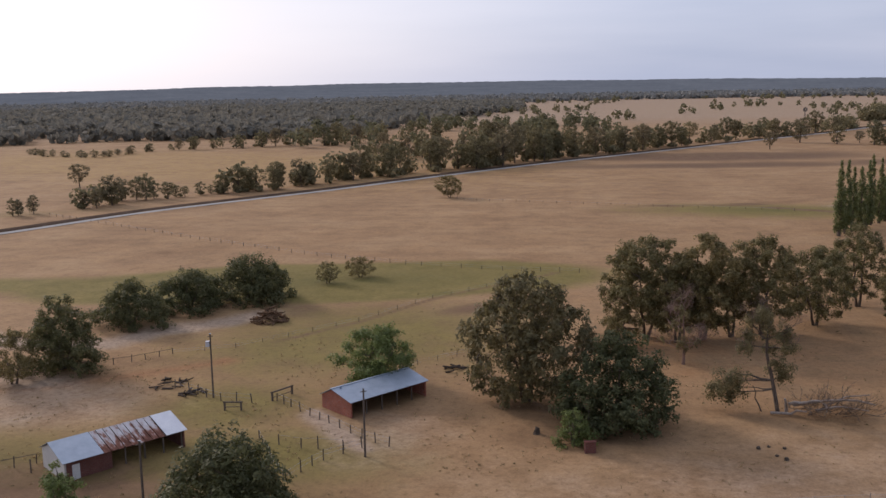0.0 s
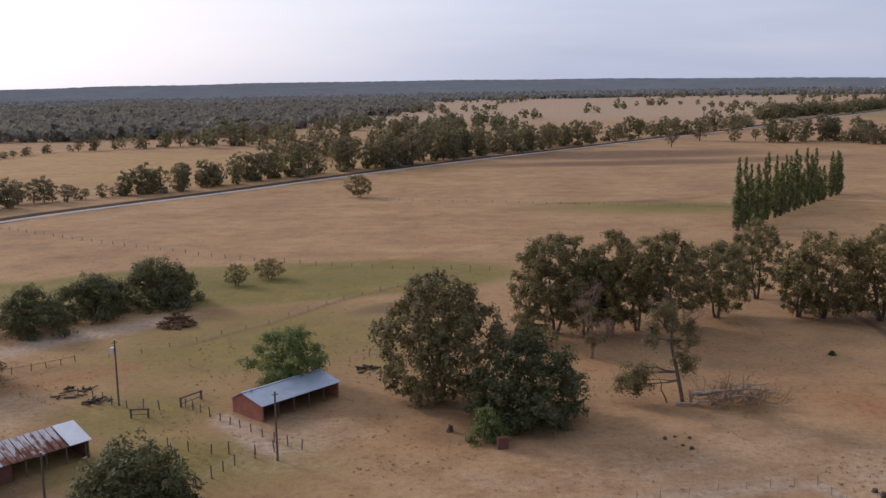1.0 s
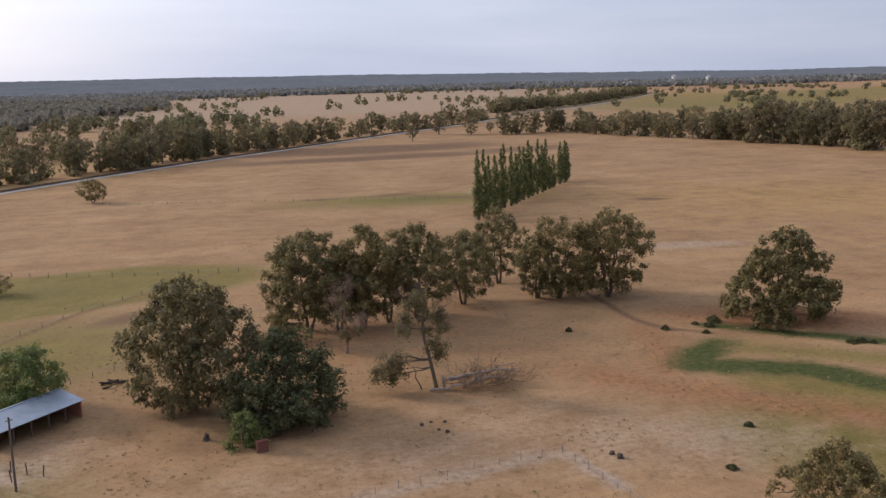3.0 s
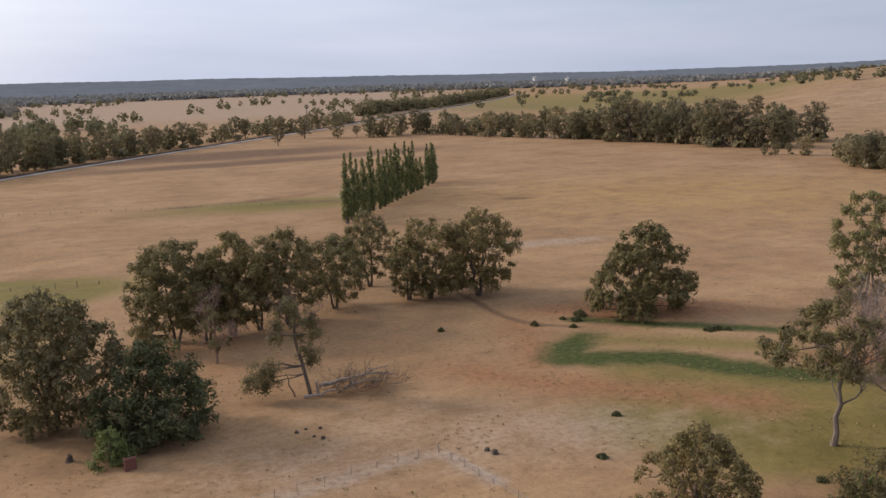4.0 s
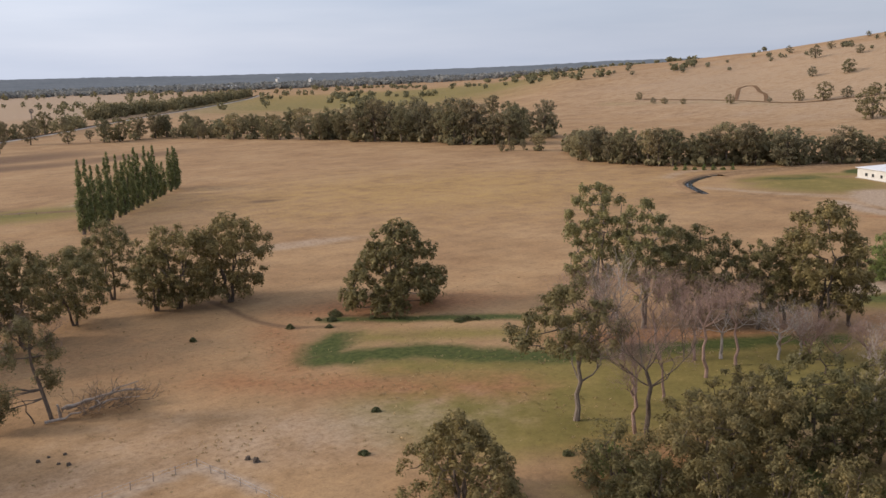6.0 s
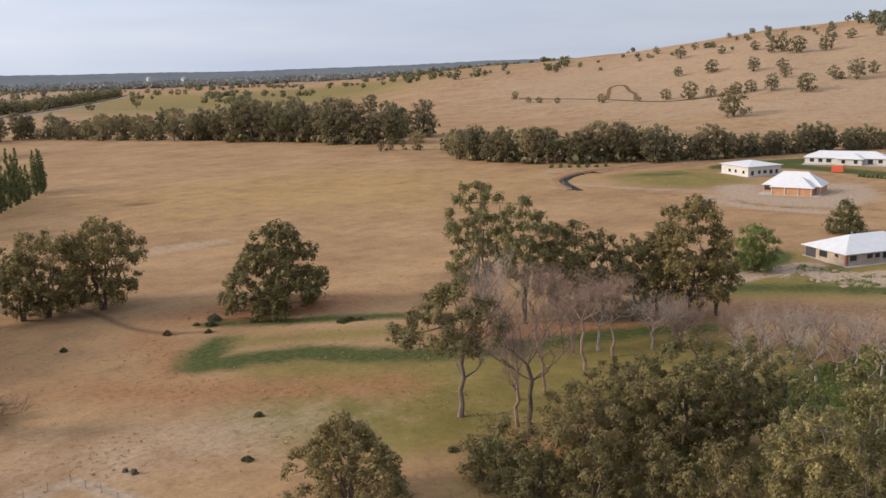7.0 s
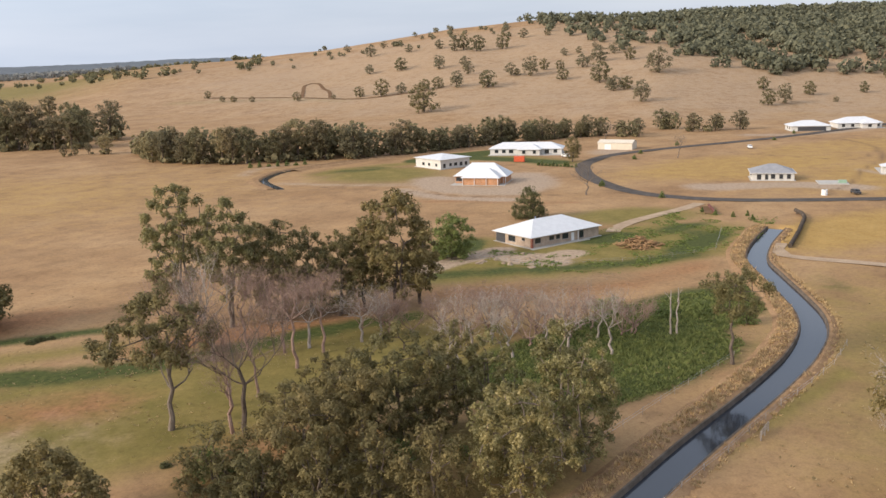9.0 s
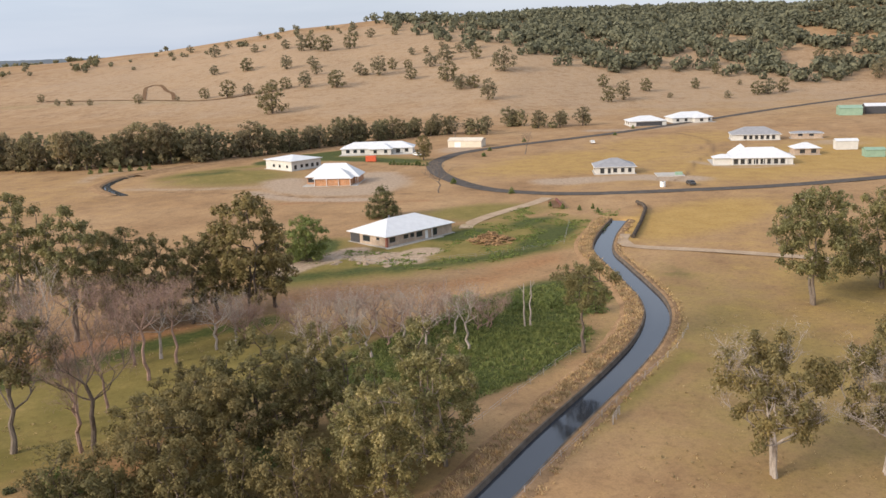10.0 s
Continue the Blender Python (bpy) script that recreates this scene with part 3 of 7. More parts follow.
ground()
for line, wide, top in ((CANAL, 2.2, -0.42), (CANAL_2, 1.5, -0.1)):
    wob = [0.25 * math.sin(i * 1.7) + 0.2 * math.sin(i * 0.6) for i in range(len(line))]
    ribbon("water", [line[0] * 2 - line[1] * 1.0 + (line[0] - line[1]).normalized() * 4] + line, [(-wide, top), (wide, top)], WATER, "still dark blue-grey water in an irrigation canal", "water", 0.0)
    if line is CANAL_2:
        ribbon("canal_bank", line, [(-7.0, -0.1), (-4.5, 0.3), (-2.4, 0.3), (-1.4, -0.3)], BANK, "raised dry grass canal bank", "bank", 0.0)
        ribbon("canal_bank", line[9:], [(1.4, -0.3), (2.0, 0.5), (4.2, 0.5), (7.5, -0.1)], BANK, "dry grass canal bank", "bank", 0.0)
        continue
    ribbon("canal_wall", line, [(-2.55, 0.12), (-2.55, 0.26), (-2.3, 0.26), (-1.95, -1.3)], CONCRETE, "dark weathered concrete canal wall", "wall", 0.0)
    ribbon("canal_wall", line, [(1.95, -1.3), (2.25, 0.2), (2.5, 0.2), (2.5, 0.06)], CONCRETE, "dark weathered concrete canal wall", "wall", 0.0)
    ribbon("canal_bank", line, [(-7.5, -0.15), (-6.0, 0.5), (-4.2, 0.55), (-2.54, 0.2)], BANK, "raised dry grass canal bank", "bank", 0.0)
    ribbon("canal_bank", line, [(2.48, 0.14), (3.1, 0.2), (4.2, -0.15)], BANK, "low dry grass canal bank", "bank", 0.0)
ROAD = smooth_line([(395, -95), (368, -55), (336, -8.5), (319, 29.5), (310, 56), (310.7, 78.6), (320.7, 96.8), (346.6, 117.6), (375.6, 131.6), (398, 136), (426, 133.5), (459, 115.6), (516, 77.8), (593, 37.6), (704, -17.3), (867, -110.5)], 6)
ribbon("road", ROAD, [(-3.2, 0.12), (0, 0.2), (3.2, 0.12)], ASPHALT, "grey asphalt estate road curving between the houses", "road")
FAR_ROAD = smooth_line([(-262, 240), (-226, 286), (-202, 323), (-172, 380), (-117, 453), (-88, 496), (-48, 553), (1, 618), (76, 708), (162, 815), (240, 908), (299, 990), (411, 1141), (568, 1334), (760, 1600), (913, 1847)], 12)
ribbon("road", FAR_ROAD, [(-3.4, 0.2), (0, 0.3), (3.4, 0.2)], OLDROAD, "long straight country road behind the open field", "road")
ribbon("road_verge", FAR_ROAD, [(4.4, 0.12), (6.5, 0.3), (9.0, 0.12)], PALECONC, "pale gravel verge beside the country road", "verge")
ribbon("driveway", smooth_line([(300, 66.5), (290, 68.5), (278, 72.5), (264, 76.8), (252, 78.5), (246, 77.5)], 3), [(-2.0, 0.1), (0, 0.16), (2.0, 0.1)], DIRT, "pale gravel driveway leading to the house", "driveway")
ribbon("dirt_track", smooth_line([(245, 34), (231, 31), (228, 8), (221, -29), (212, -70)], 5), [(-1.8, 0.14), (1.8, 0.14)], DIRT, "pale dirt farm track across the paddock", "track")
ribbon("dirt_track", smooth_line([(729, 528), (770, 556), (809, 581), (820, 573), (790, 545), (768, 524), (721, 491)], 8), [(-1.8, 0.3), (1.8, 0.3)], SCAR, "dark eroded track looping on the hillside", "track")
ribbon("dirt_track", smooth_line([(735, 640), (735, 566), (712, 469), (729, 429), (744, 404)], 10), [(-1.6, 0.3), (1.6, 0.3)], SCAR, "dark farm track along the hill foot", "track")

# ---- trees ----
def tube(vs, fs, pts, radii, sides=6):
    """Add a tapered tube along the points."""
    base = len(vs)
    for i, p in enumerate(pts):
        t = (pts[min(i + 1, len(pts) - 1)] - pts[max(i - 1, 0)])
        t = t.normalized() if t.length > 1e-6 else Vector((0, 0, 1))
        u = t.orthogonal().normalized()
        v = t.cross(u)
        for k in range(sides):
            a = 2 * math.pi * k / sides
            q = p + (u * math.cos(a) + v * math.sin(a)) * radii[i]
            vs.append((q.x, q.y, q.z))
    for i in range(len(pts) - 1):
        for k in range(sides):
            a, b = base + i * sides + k, base + i * sides + (k + 1) % sides
            fs.append((a, b, b + sides, a + sides))
    fs.append(tuple(base + (len(pts) - 1) * sides + k for k in range(sides)))


def crooked(rng, a, b, n, wander):
    """A bent line from a to b."""
    out = []
    for i in range(n + 1):
        t = i / n
        w = wander * math.sin(math.pi * t)
        out.append(a.lerp(b, t) + Vector((rng.uniform(-w, w), rng.uniform(-w, w), rng.uniform(-w, w) * 0.5)))
    return out


def leaves(rs, centres, radii, count, size, droop=0.3, squash=0.75, slim=0.55, fringe=1.15):
    """Many small leaf sprays round the cluster centres."""
    centres, radii = np.array(centres), np.array(radii)
    which = rs.choice(len(centres), count, p=radii ** 2 / (radii ** 2).sum())
    d = rs.normal(size=(count, 3))
    d /= np.linalg.norm(d, axis=1)[:, None]
    r = radii[which] * rs.uniform(0.05, fringe, count) ** 0.85
    p = centres[which] + d * r[:, None] * np.array([1, 1, squash])
    nrm = d * 0.9 + rs.normal(size=(count, 3)) * 0.6 + np.array([0, 0, 0.55])
    nrm /= np.linalg.norm(nrm, axis=1)[:, None]
    ax = rs.normal(size=(count, 3)) + np.array([0, 0, -droop * 3])
    ax -= (ax * nrm).sum(1)[:, None] * nrm
    ax /= np.linalg.norm(ax, axis=1)[:, None] + 1e-9
    bx = np.cross(nrm, ax)
    s = size * rs.uniform(0.5, 1.4, count)[:, None]
    v = np.stack([p - ax * s, p + ax * s * 0.6 + bx * s * slim, p + ax * s * 0.5 - bx * s * slim], 1).reshape(-1, 3)
    return v, np.arange(count * 3).reshape(-1, 3)


def leaf_part(name, v, f, material, parent):
    me = bpy.data.meshes.new(name)
    me.vertices.add(len(v))
    me.vertices.foreach_set("co", v.astype(np.float32).ravel())
    me.loops.add(f.size)
    me.loops.foreach_set("vertex_index", f.astype(np.int32).ravel())
    me.polygons.add(len(f))
    me.polygons.foreach_set("loop_start", np.arange(0, f.size, f.shape[1], dtype=np.int32))
    me.update(calc_edges=True)
    me.validate()
    me.materials.append(material)
    ob = new(name, me)
    ob.parent = parent
    return ob


def branching(rng, vs, fs, p, d, length, rad, depth, spread_a=0.6, lift=0.15, ends=None):
    """Bare limbs that fork again and again."""
    q, line, n = p, [p], 4
    for _ in range(n):
        d = (d + Vector((rng.uniform(-1, 1), rng.uniform(-1, 1), rng.uniform(-0.6, 1) * 0.8 + lift)) * 0.34).normalized()
        q = q + d * (length / n)
        line.append(q)
    tube(vs, fs, line, [rad * (1 - 0.5 * i / n) for i in range(n + 1)], 5 if depth > 1 else 4)
    if depth == 0:
        if ends is not None:
            ends.append(q)
        return
    for k in range(rng.choice((2, 3, 3))):
        e = (d + Vector((rng.uniform(-1, 1), rng.uniform(-1, 1), rng.uniform(-0.5, 0.9))) * spread_a).normalized()
        start = line[rng.choice((2, 3, 4, 4))]
        branching(rng, vs, fs, start, e, length * rng.uniform(0.55, 0.85), rad * 0.58, depth - 1, spread_a, lift, ends)


def twigs(rs, ends, count, reach, length, thick):
    """Fine bare twigs standing round the ends of the limbs."""
    e = np.array([tuple(q) for q in ends])[rs.randint(len(ends), size=count)]
    d = rs.normal(size=(count, 3)) + np.array([0, 0, 0.5])
    d /= np.linalg.norm(d, axis=1)[:, None]
    p = e + rs.normal(size=(count, 3)) * reach
    s = length * rs.uniform(0.5, 1.3, count)[:, None]
    w = np.cross(d, rs.normal(size=(count, 3)))
    w *= thick / (np.linalg.norm(w, axis=1)[:, None] + 1e-9)
    return np.stack([p - d * s + w, p - d * s - w, p + d * s], 1).reshape(-1, 3), np.arange(count * 3).reshape(-1, 3)


# leaf, bark, crown's bottom, outline, billows, billow size, sprays for each square metre of outline, trunks, droop, bare gaps
STYLES = {
    "grey": (GREY, BARK, 0.05, "round", 120, 0.092, 125, 3, 0.5, 2),
    "gum": (GUM, BARK, 0.13, "round", 58, 0.108, 100, 2, 0.25, 5),
    "pale": (PALE, GREYBARK, 0.12, "column", 54, 0.105, 92, 2, 0.6, 6),
    "brown": (BROWN, BARK, 0.14, "round", 36, 0.13, 90, 2, 0.35, 4),
    "shade": (GUM, BARK, 0.08, "round", 80, 0.09, 100, 4, 0.35, 7),
    "dome": (GUM, BARK, 0.02, "dome", 110, 0.076, 112, 4, 0.25, 6),
    "dense": (DARK, BARK, 0.0, "dome", 64, 0.122, 130, 3, 0.1, 0),
    "round": (GREEN, BARK, 0.0, "round", 60, 0.13, 140, 2, 0.1, 0),
    "bush": (GREEN, BARK, 0.0, "dome", 26, 0.17, 130, 3, 0.1, 0),
    "umbrella": (GUM, BARK, 0.52, "vase", 24, 0.13, 84, 1, 0.2, 3),
    "rugged": (GUM, BLEACHED, 0.24, "vase", 36, 0.115, 84, 2, 0.5, 9),
    "half": (BROWN, GREYBARK, 0.52, "dome", 30, 0.10, 80, 1, 0.3, 4),
    "twiggy": (GREY, DEADWOOD, 0.15, "round", 16, 0.11, 34, 1, 0.5, 6),
    "tall": (PALE, GREYBARK, 0.22, "vase", 66, 0.1, 104, 2, 0.45, 5),
    "scrub": (BROWN, BARK, 0.0, "dome", 34, 0.13, 90, 4, 0.2, 3),
}

OUTLINES = {  # how wide a crown is from its bottom to its top
    "dome": ((0, 0.88), (0.12, 1.0), (0.35, 0.92), (0.6, 0.72), (0.8, 0.46), (1, 0.1)),
    "round": ((0, 0.5), (0.15, 0.84), (0.42, 1.0), (0.65, 0.92), (0.85, 0.62), (1, 0.15)),
    "vase": ((0, 0.42), (0.2, 0.78), (0.5, 1.0), (0.72, 0.92), (0.88, 0.62), (1, 0.2)),
    "column": ((0, 0.7), (0.15, 0.95), (0.45, 1.0), (0.7, 0.86), (0.88, 0.55), (1, 0.15)),
}


def billows(rng, h, w, lo, outline, count, size, gaps, side=False):
    """Places of the leaf masses: spaced over the outside of the crown, a few inside, with bare gaps between."""
    us, ws = zip(*OUTLINES[outline])
    p2, p3, p5 = (rng.uniform(0, 6.28) for _ in range(3))
    holes = [Vector((rng.gauss(0, 1), rng.gauss(0, 1), rng.gauss(-0.1, 0.7))).normalized() for _ in range(gaps)]
    out = []
    tall = h - lo
    for k in range(count):
        best, far_off = None, -1
        for _ in range(14):
            u, a = rng.uniform(0.02, 0.98), rng.uniform(0, 6.28)
            r = rng.uniform(0.7, 1.3) * size * w
            if side and math.cos(a) > 0.45:
                continue
            swell = 1 + 0.10 * math.sin(2 * a + p2 + 3 * u) + 0.11 * math.sin(3 * a + p3 - 4 * u) + 0.07 * math.sin(5 * a + p5 + 7 * u)
            env = max(0.0, float(np.interp(u, us, ws)) * w / 2 * swell - r * 0.75)
            q = env * (rng.uniform(0.84, 1.0) if k % 5 else rng.uniform(0.1, 0.55))
            zc = lo + min(max(u * tall, r * 0.5), tall - r * 0.6)
            c = Vector((math.cos(a) * q, math.sin(a) * q, zc))
            d = Vector((c.x / w * 2, c.y / w * 2, (c.z - lo) / tall * 2 - 1))
            if k % 5 and d.length > 0.3 and any(d.normalized().dot(e) > 0.93 for e in holes):
                continue
            gap = min([((c - o).length - 0.4 * ro) for o, ro in out], default=9)
            if gap > far_off:
                best, far_off = (c, r), gap
        if best:
            out.append(best)
    # stretch to the crown's full width and height
    wide = sorted(c.xy.length + 0.85 * r for c, r in out)[int(0.9 * (len(out) - 1))] * 2
    top = max(c.z + 0.75 * r for c, r in out) - lo
    sx, sz = min(1.5, w * 1.02 / wide), tall / top
    return [(Vector((c.x * sx, c.y * sx, lo + (c.z - lo) * sz)), r * min(1.15, (sx + sz) / 2)) for c, r in out]


def foliage(rs, masses, count, size, droop=0.3, slim=0.55):
    """Small leaf sprays on tufts that make up each billow: close on top, thin beneath, hanging at the edge."""
    cen, rad = np.array([tuple(c) for c, r in masses]), np.array([r for c, r in masses])
    n = 13
    b = np.repeat(np.arange(len(cen)), n)
    td = rs.normal(size=(len(b), 3)) + np.array([0, 0, 0.45])
    td /= np.linalg.norm(td, axis=1)[:, None]
    tc = cen[b] + td * (rad[b] * rs.uniform(0.25, 1.0, len(b)))[:, None] * np.array([1.12, 1.12, 0.75])
    tr = rad[b] * rs.uniform(0.20, 0.46, len(b))
    w = tr ** 2
    k = rs.choice(len(tc), count, p=w / w.sum())
    d = rs.normal(size=(count, 3)) + np.array([0, 0, 0.25])
    d /= np.linalg.norm(d, axis=1)[:, None]
    p = tc[k] + d * (tr[k] * rs.uniform(0.45, 1.08, count))[:, None]
    p[:, 2] -= droop * tr[k] * np.abs(rs.normal(size=count)) * (1.0 - 0.6 * d[:, 2])
    out = p - cen[b[k]]
    out /= np.linalg.norm(out, axis=1)[:, None] + 1e-9
    nrm = d * 0.5 + out * 0.5 + rs.normal(size=(count, 3)) * 0.28 + np.array([0, 0, 0.4])
    nrm /= np.linalg.norm(nrm, axis=1)[:, None]
    ax = rs.normal(size=(count, 3)) + np.array([0, 0, -droop * 3])
    ax -= (ax * nrm).sum(1)[:, None] * nrm
    ax /= np.linalg.norm(ax, axis=1)[:, None] + 1e-9
    bx = np.cross(nrm, ax)
    s = size * rs.uniform(0.55, 1.35, count)[:, None]
    v = np.stack([p - ax * s, p + ax * s * 0.6 + bx * s * slim, p + ax * s * 0.5 - bx * s * slim], 1).reshape(-1, 3)
    return v, np.arange(count * 3).reshape(-1, 3)


def grow(style, x, y, h, w, seed, label):
    """One tree at its place: a tapered trunk with limbs and a crown of leaf sprays, or bare limbs alone."""
    rng, rs = random.Random(seed), np.random.RandomState(seed)
    name = {"dead": "dead_tree", "white": "dead_tree", "stark": "dead_tree", "poles": "dead_tree", "bush": "bush"}.get(style, "tree")
    z0 = float(land(x, y)) - 0.15
    ob = hold(name, pose(x, y, z0), label, "bush" if name == "bush" else "tree")
    vs, fs = [], []
    r0 = 0.014 * h + 0.10
    if style in ("dead", "white", "stark", "poles"):
        mat = (BARK if w > 14 else DEADWOOD) if style == "dead" else GREYBARK if style == "stark" else BLEACHED
        ends = []
        if style == "poles":
            tube(vs, fs, crooked(rng, Vector((0, 0, 0)), Vector((rng.uniform(-.5, .5), 0, h)), 6, 0.25), [0.2 - 0.022 * i for i in range(7)])
            branching(rng, vs, fs, Vector((0, 0, h * 0.7)), Vector((0.5, 0.2, 0.8)).normalized(), h * 0.2, 0.07, 1)
        else:
            split = h * (rng.uniform(0.12, 0.26) if h < 11 else rng.uniform(0.44, 0.54) if style == "dead" else rng.uniform(0.26, 0.4))
            top = Vector((rng.uniform(-.06, .06) * h, rng.uniform(-.06, .06) * h, split))
            trunk = crooked(rng, Vector((0, 0, 0)), top, 5, 0.03 * h)
            r0 *= 0.85
            tube(vs, fs, trunk, [r0 * (1.15 - 0.1 * i) for i in range(6)], 7)
            n = 7 if w > 9 else 5 if w > 5 else 4
            for k in range(n):
                a = 2 * math.pi * (k + rng.random() * 0.6) / n
                out = w / h * 1.5
                d = Vector((math.cos(a) * out, math.sin(a) * out, rng.uniform(0.35, 0.9))).normalized()
                start = trunk[rng.choice((4, 5, 5, 5))]
                branching(rng, vs, fs, start, d, h * (rng.uniform(0.3, 0.42) if h < 11 else rng.uniform(0.19, 0.26)), r0 * (0.5 if h < 11 else 0.32), 2 if h < 11 else 3, 0.9 if h < 11 else 1.1, 0.12 if h < 11 else 0.06, ends)
            v, f = twigs(rs, ends, len(ends) * (17 if style == "dead" else 4), 0.04 * h, 0.5, 0.016)
            tagged(leaf_part("twig_mass", v, f, DEADWOOD if style == "dead" else mat, ob), kind="stuff")
        part("trunk", (vs, [], fs), mat, ob)
        return ob
    mat, bark, bottom, outline, n_mass, msize, dens, stems, droop, gaps = STYLES[style]
    lo = bottom * h
    grown = billows(rng, h, w, lo, outline, n_mass, msize, gaps, style == "half")
    wanted = max(1500, dens * w * (h - lo) * 1.25)
    n_leaf = int(min(19000, 0.7 * wanted))
    v, f = foliage(rs, grown, n_leaf, (0.12 + 0.0045 * w) * math.sqrt(wanted / n_leaf), droop)
    v[:, 2] = np.maximum(v[:, 2], 0.1)
    fork = max(lo * 0.85, h * 0.12)
    lean = Vector((rng.uniform(-.05, .05) * h, rng.uniform(-.05, .05) * h, 0))
    limbs = []
    for s in range(stems):
        a = 2 * math.pi * s / stems + rng.random()
        way = Vector((math.cos(a), math.sin(a), 0))
        top = way * (0.13 * w if stems > 1 else 0.02 * w) + lean + Vector((0, 0, max(fork * 1.5, h * rng.uniform(0.52, 0.68))))
        ln = crooked(rng, way * (0.35 if stems > 1 else 0), top, 7, 0.022 * h)
        k = 1.0 if stems == 1 else 0.78
        tube(vs, fs, ln, [r0 * k * (1.3 if not i else 1.1 - 0.11 * i) for i in range(8)], 7)
        limbs += ln[3:]
    for c, r in sorted(grown, key=lambda g: g[0].xy.length + abs(g[0].z - fork))[::1 if h > 5 else 5]:
        a = min(limbs, key=lambda q: (q - c).length + (0.35 * h if q.z > c.z + 0.02 * h else 0))
        ln = crooked(rng, a, c - Vector((0, 0, 0.2 * r)), 4, 0.05 * (c - a).length + 0.12)
        k = min(1.0, 0.35 + (c - a).length / (0.4 * h))
        tube(vs, fs, ln, [r0 * k * (0.42 - 0.08 * i) for i in range(5)], 4)
        limbs += ln[2:5]
        for _ in range(1):
            e = c + Vector((rng.uniform(-1, 1), rng.uniform(-1, 1), rng.uniform(-0.3, 0.8))) * r * 0.8
            tube(vs, fs, crooked(rng, ln[3], e, 2, 0.15), [r0 * 0.10, r0 * 0.07, 0.015], 3)
    if style in ("half", "twiggy", "rugged"):
        ends = []
        for k in range(9 if style in ("half", "rugged") else 5):
            d = Vector((rng.uniform(0, 1) if style == "half" else rng.uniform(-1, 1), rng.uniform(-1, 1), rng.uniform(0.0, 0.8))).normalized()
            branching(rng, vs, fs, rng.choice(limbs[:8]), d, h * 0.2, r0 * 0.42, 3, 0.8, 0.1, ends)
        tv, tf = twigs(rs, ends, len(ends) * 12, 0.03 * h, 0.5, 0.022)
        tagged(leaf_part("twig_mass", tv, tf, bark, ob), kind="stuff")
    part("trunk", (vs, [], fs), bark, ob)
    leaf_part("crown", v, f, mat, ob)
    return ob


def leaning_gum(x, y, label):
    """A lone leaning trunk with a wispy top and two hanging masses of leaves."""
    rng, rs = random.Random(41), np.random.RandomState(41)
    ob = hold("tree", pose(x, y, -0.1), label, "tree")
    vs, fs = [], []
    bole = smooth_line([Vector((0, 0, 0)), Vector((-0.5, 0, 2.6)), Vector((-1.2, 0.3, 6.2)), Vector((-1.9, 0.2, 9.0)), Vector((-2.0, 0, 11.5))], 1.0)
    tube(vs, fs, bole, [0.34 - 0.016 * i for i in range(len(bole))], 8)
    lobes = [((-8.2, 0.4, 4.6), 1.7), ((-6.6, -0.4, 5.4), 1.7), ((-9.0, 0, 3.0), 1.3), ((-5.8, 0.8, 3.6), 1.2), ((-7.4, 0.2, 2.4), 1.1), ((0.4, 0.2, 6.8), 1.5), ((-0.6, -0.3, 8.2), 1.1), ((1.2, 0.5, 5.6), 1.0),
             ((-4.4, 0, 12.2), 1.4), ((-1.6, 0.5, 13.4), 1.5), ((-5.4, -0.5, 10.4), 1.1), ((0.2, 0, 11.8), 1.3), ((-2.6, 0.8, 15.2), 1.3), ((1.2, -0.6, 10.2), 1.1), ((-4.4, 0.3, 14.2), 1.1), ((1.2, 0.3, 12.8), 0.9), ((-1.4, 1.0, 9.6), 1.0)]
    ends = []
    for c, r in lobes:
        c = Vector(c)
        start = min(bole[3:], key=lambda q: (q - c).length + 0.6 * max(0, q.z - c.z))
        ln = crooked(rng, start, c, 4, 0.5)
        tube(vs, fs, ln, [0.12, 0.1, 0.08, 0.06, 0.04], 5)
        ends.append(c)
        if c.z > 9:
            branching(rng, vs, fs, ln[2], (c - ln[2]).normalized(), 2.2, 0.07, 2, 0.8, 0.1, ends)
    tube(vs, fs, crooked(rng, Vector((-2.4, 0.2, 0)), Vector((-3.8, 0.2, 4.2)), 4, 0.3), [0.14, 0.12, 0.1, 0.08, 0.05], 5)
    tube(vs, fs, crooked(rng, bole[4], Vector((-6.8, 0, 6.2)), 4, 0.4), [0.2, 0.17, 0.14, 0.1, 0.07], 5)
    part("trunk", (vs, [], fs), BARK, ob)
    v, f = foliage(rs, [(Vector(c), r * 1.45) for c, r in lobes], 11000, 0.19, 0.5)
    leaf_part("crown", v, f, GREY, ob)
    tv, tf = twigs(rs, ends, 700, 0.5, 0.45, 0.02)
    tagged(leaf_part("twig_mass", tv, tf, DEADWOOD, ob), kind="stuff")
    return ob


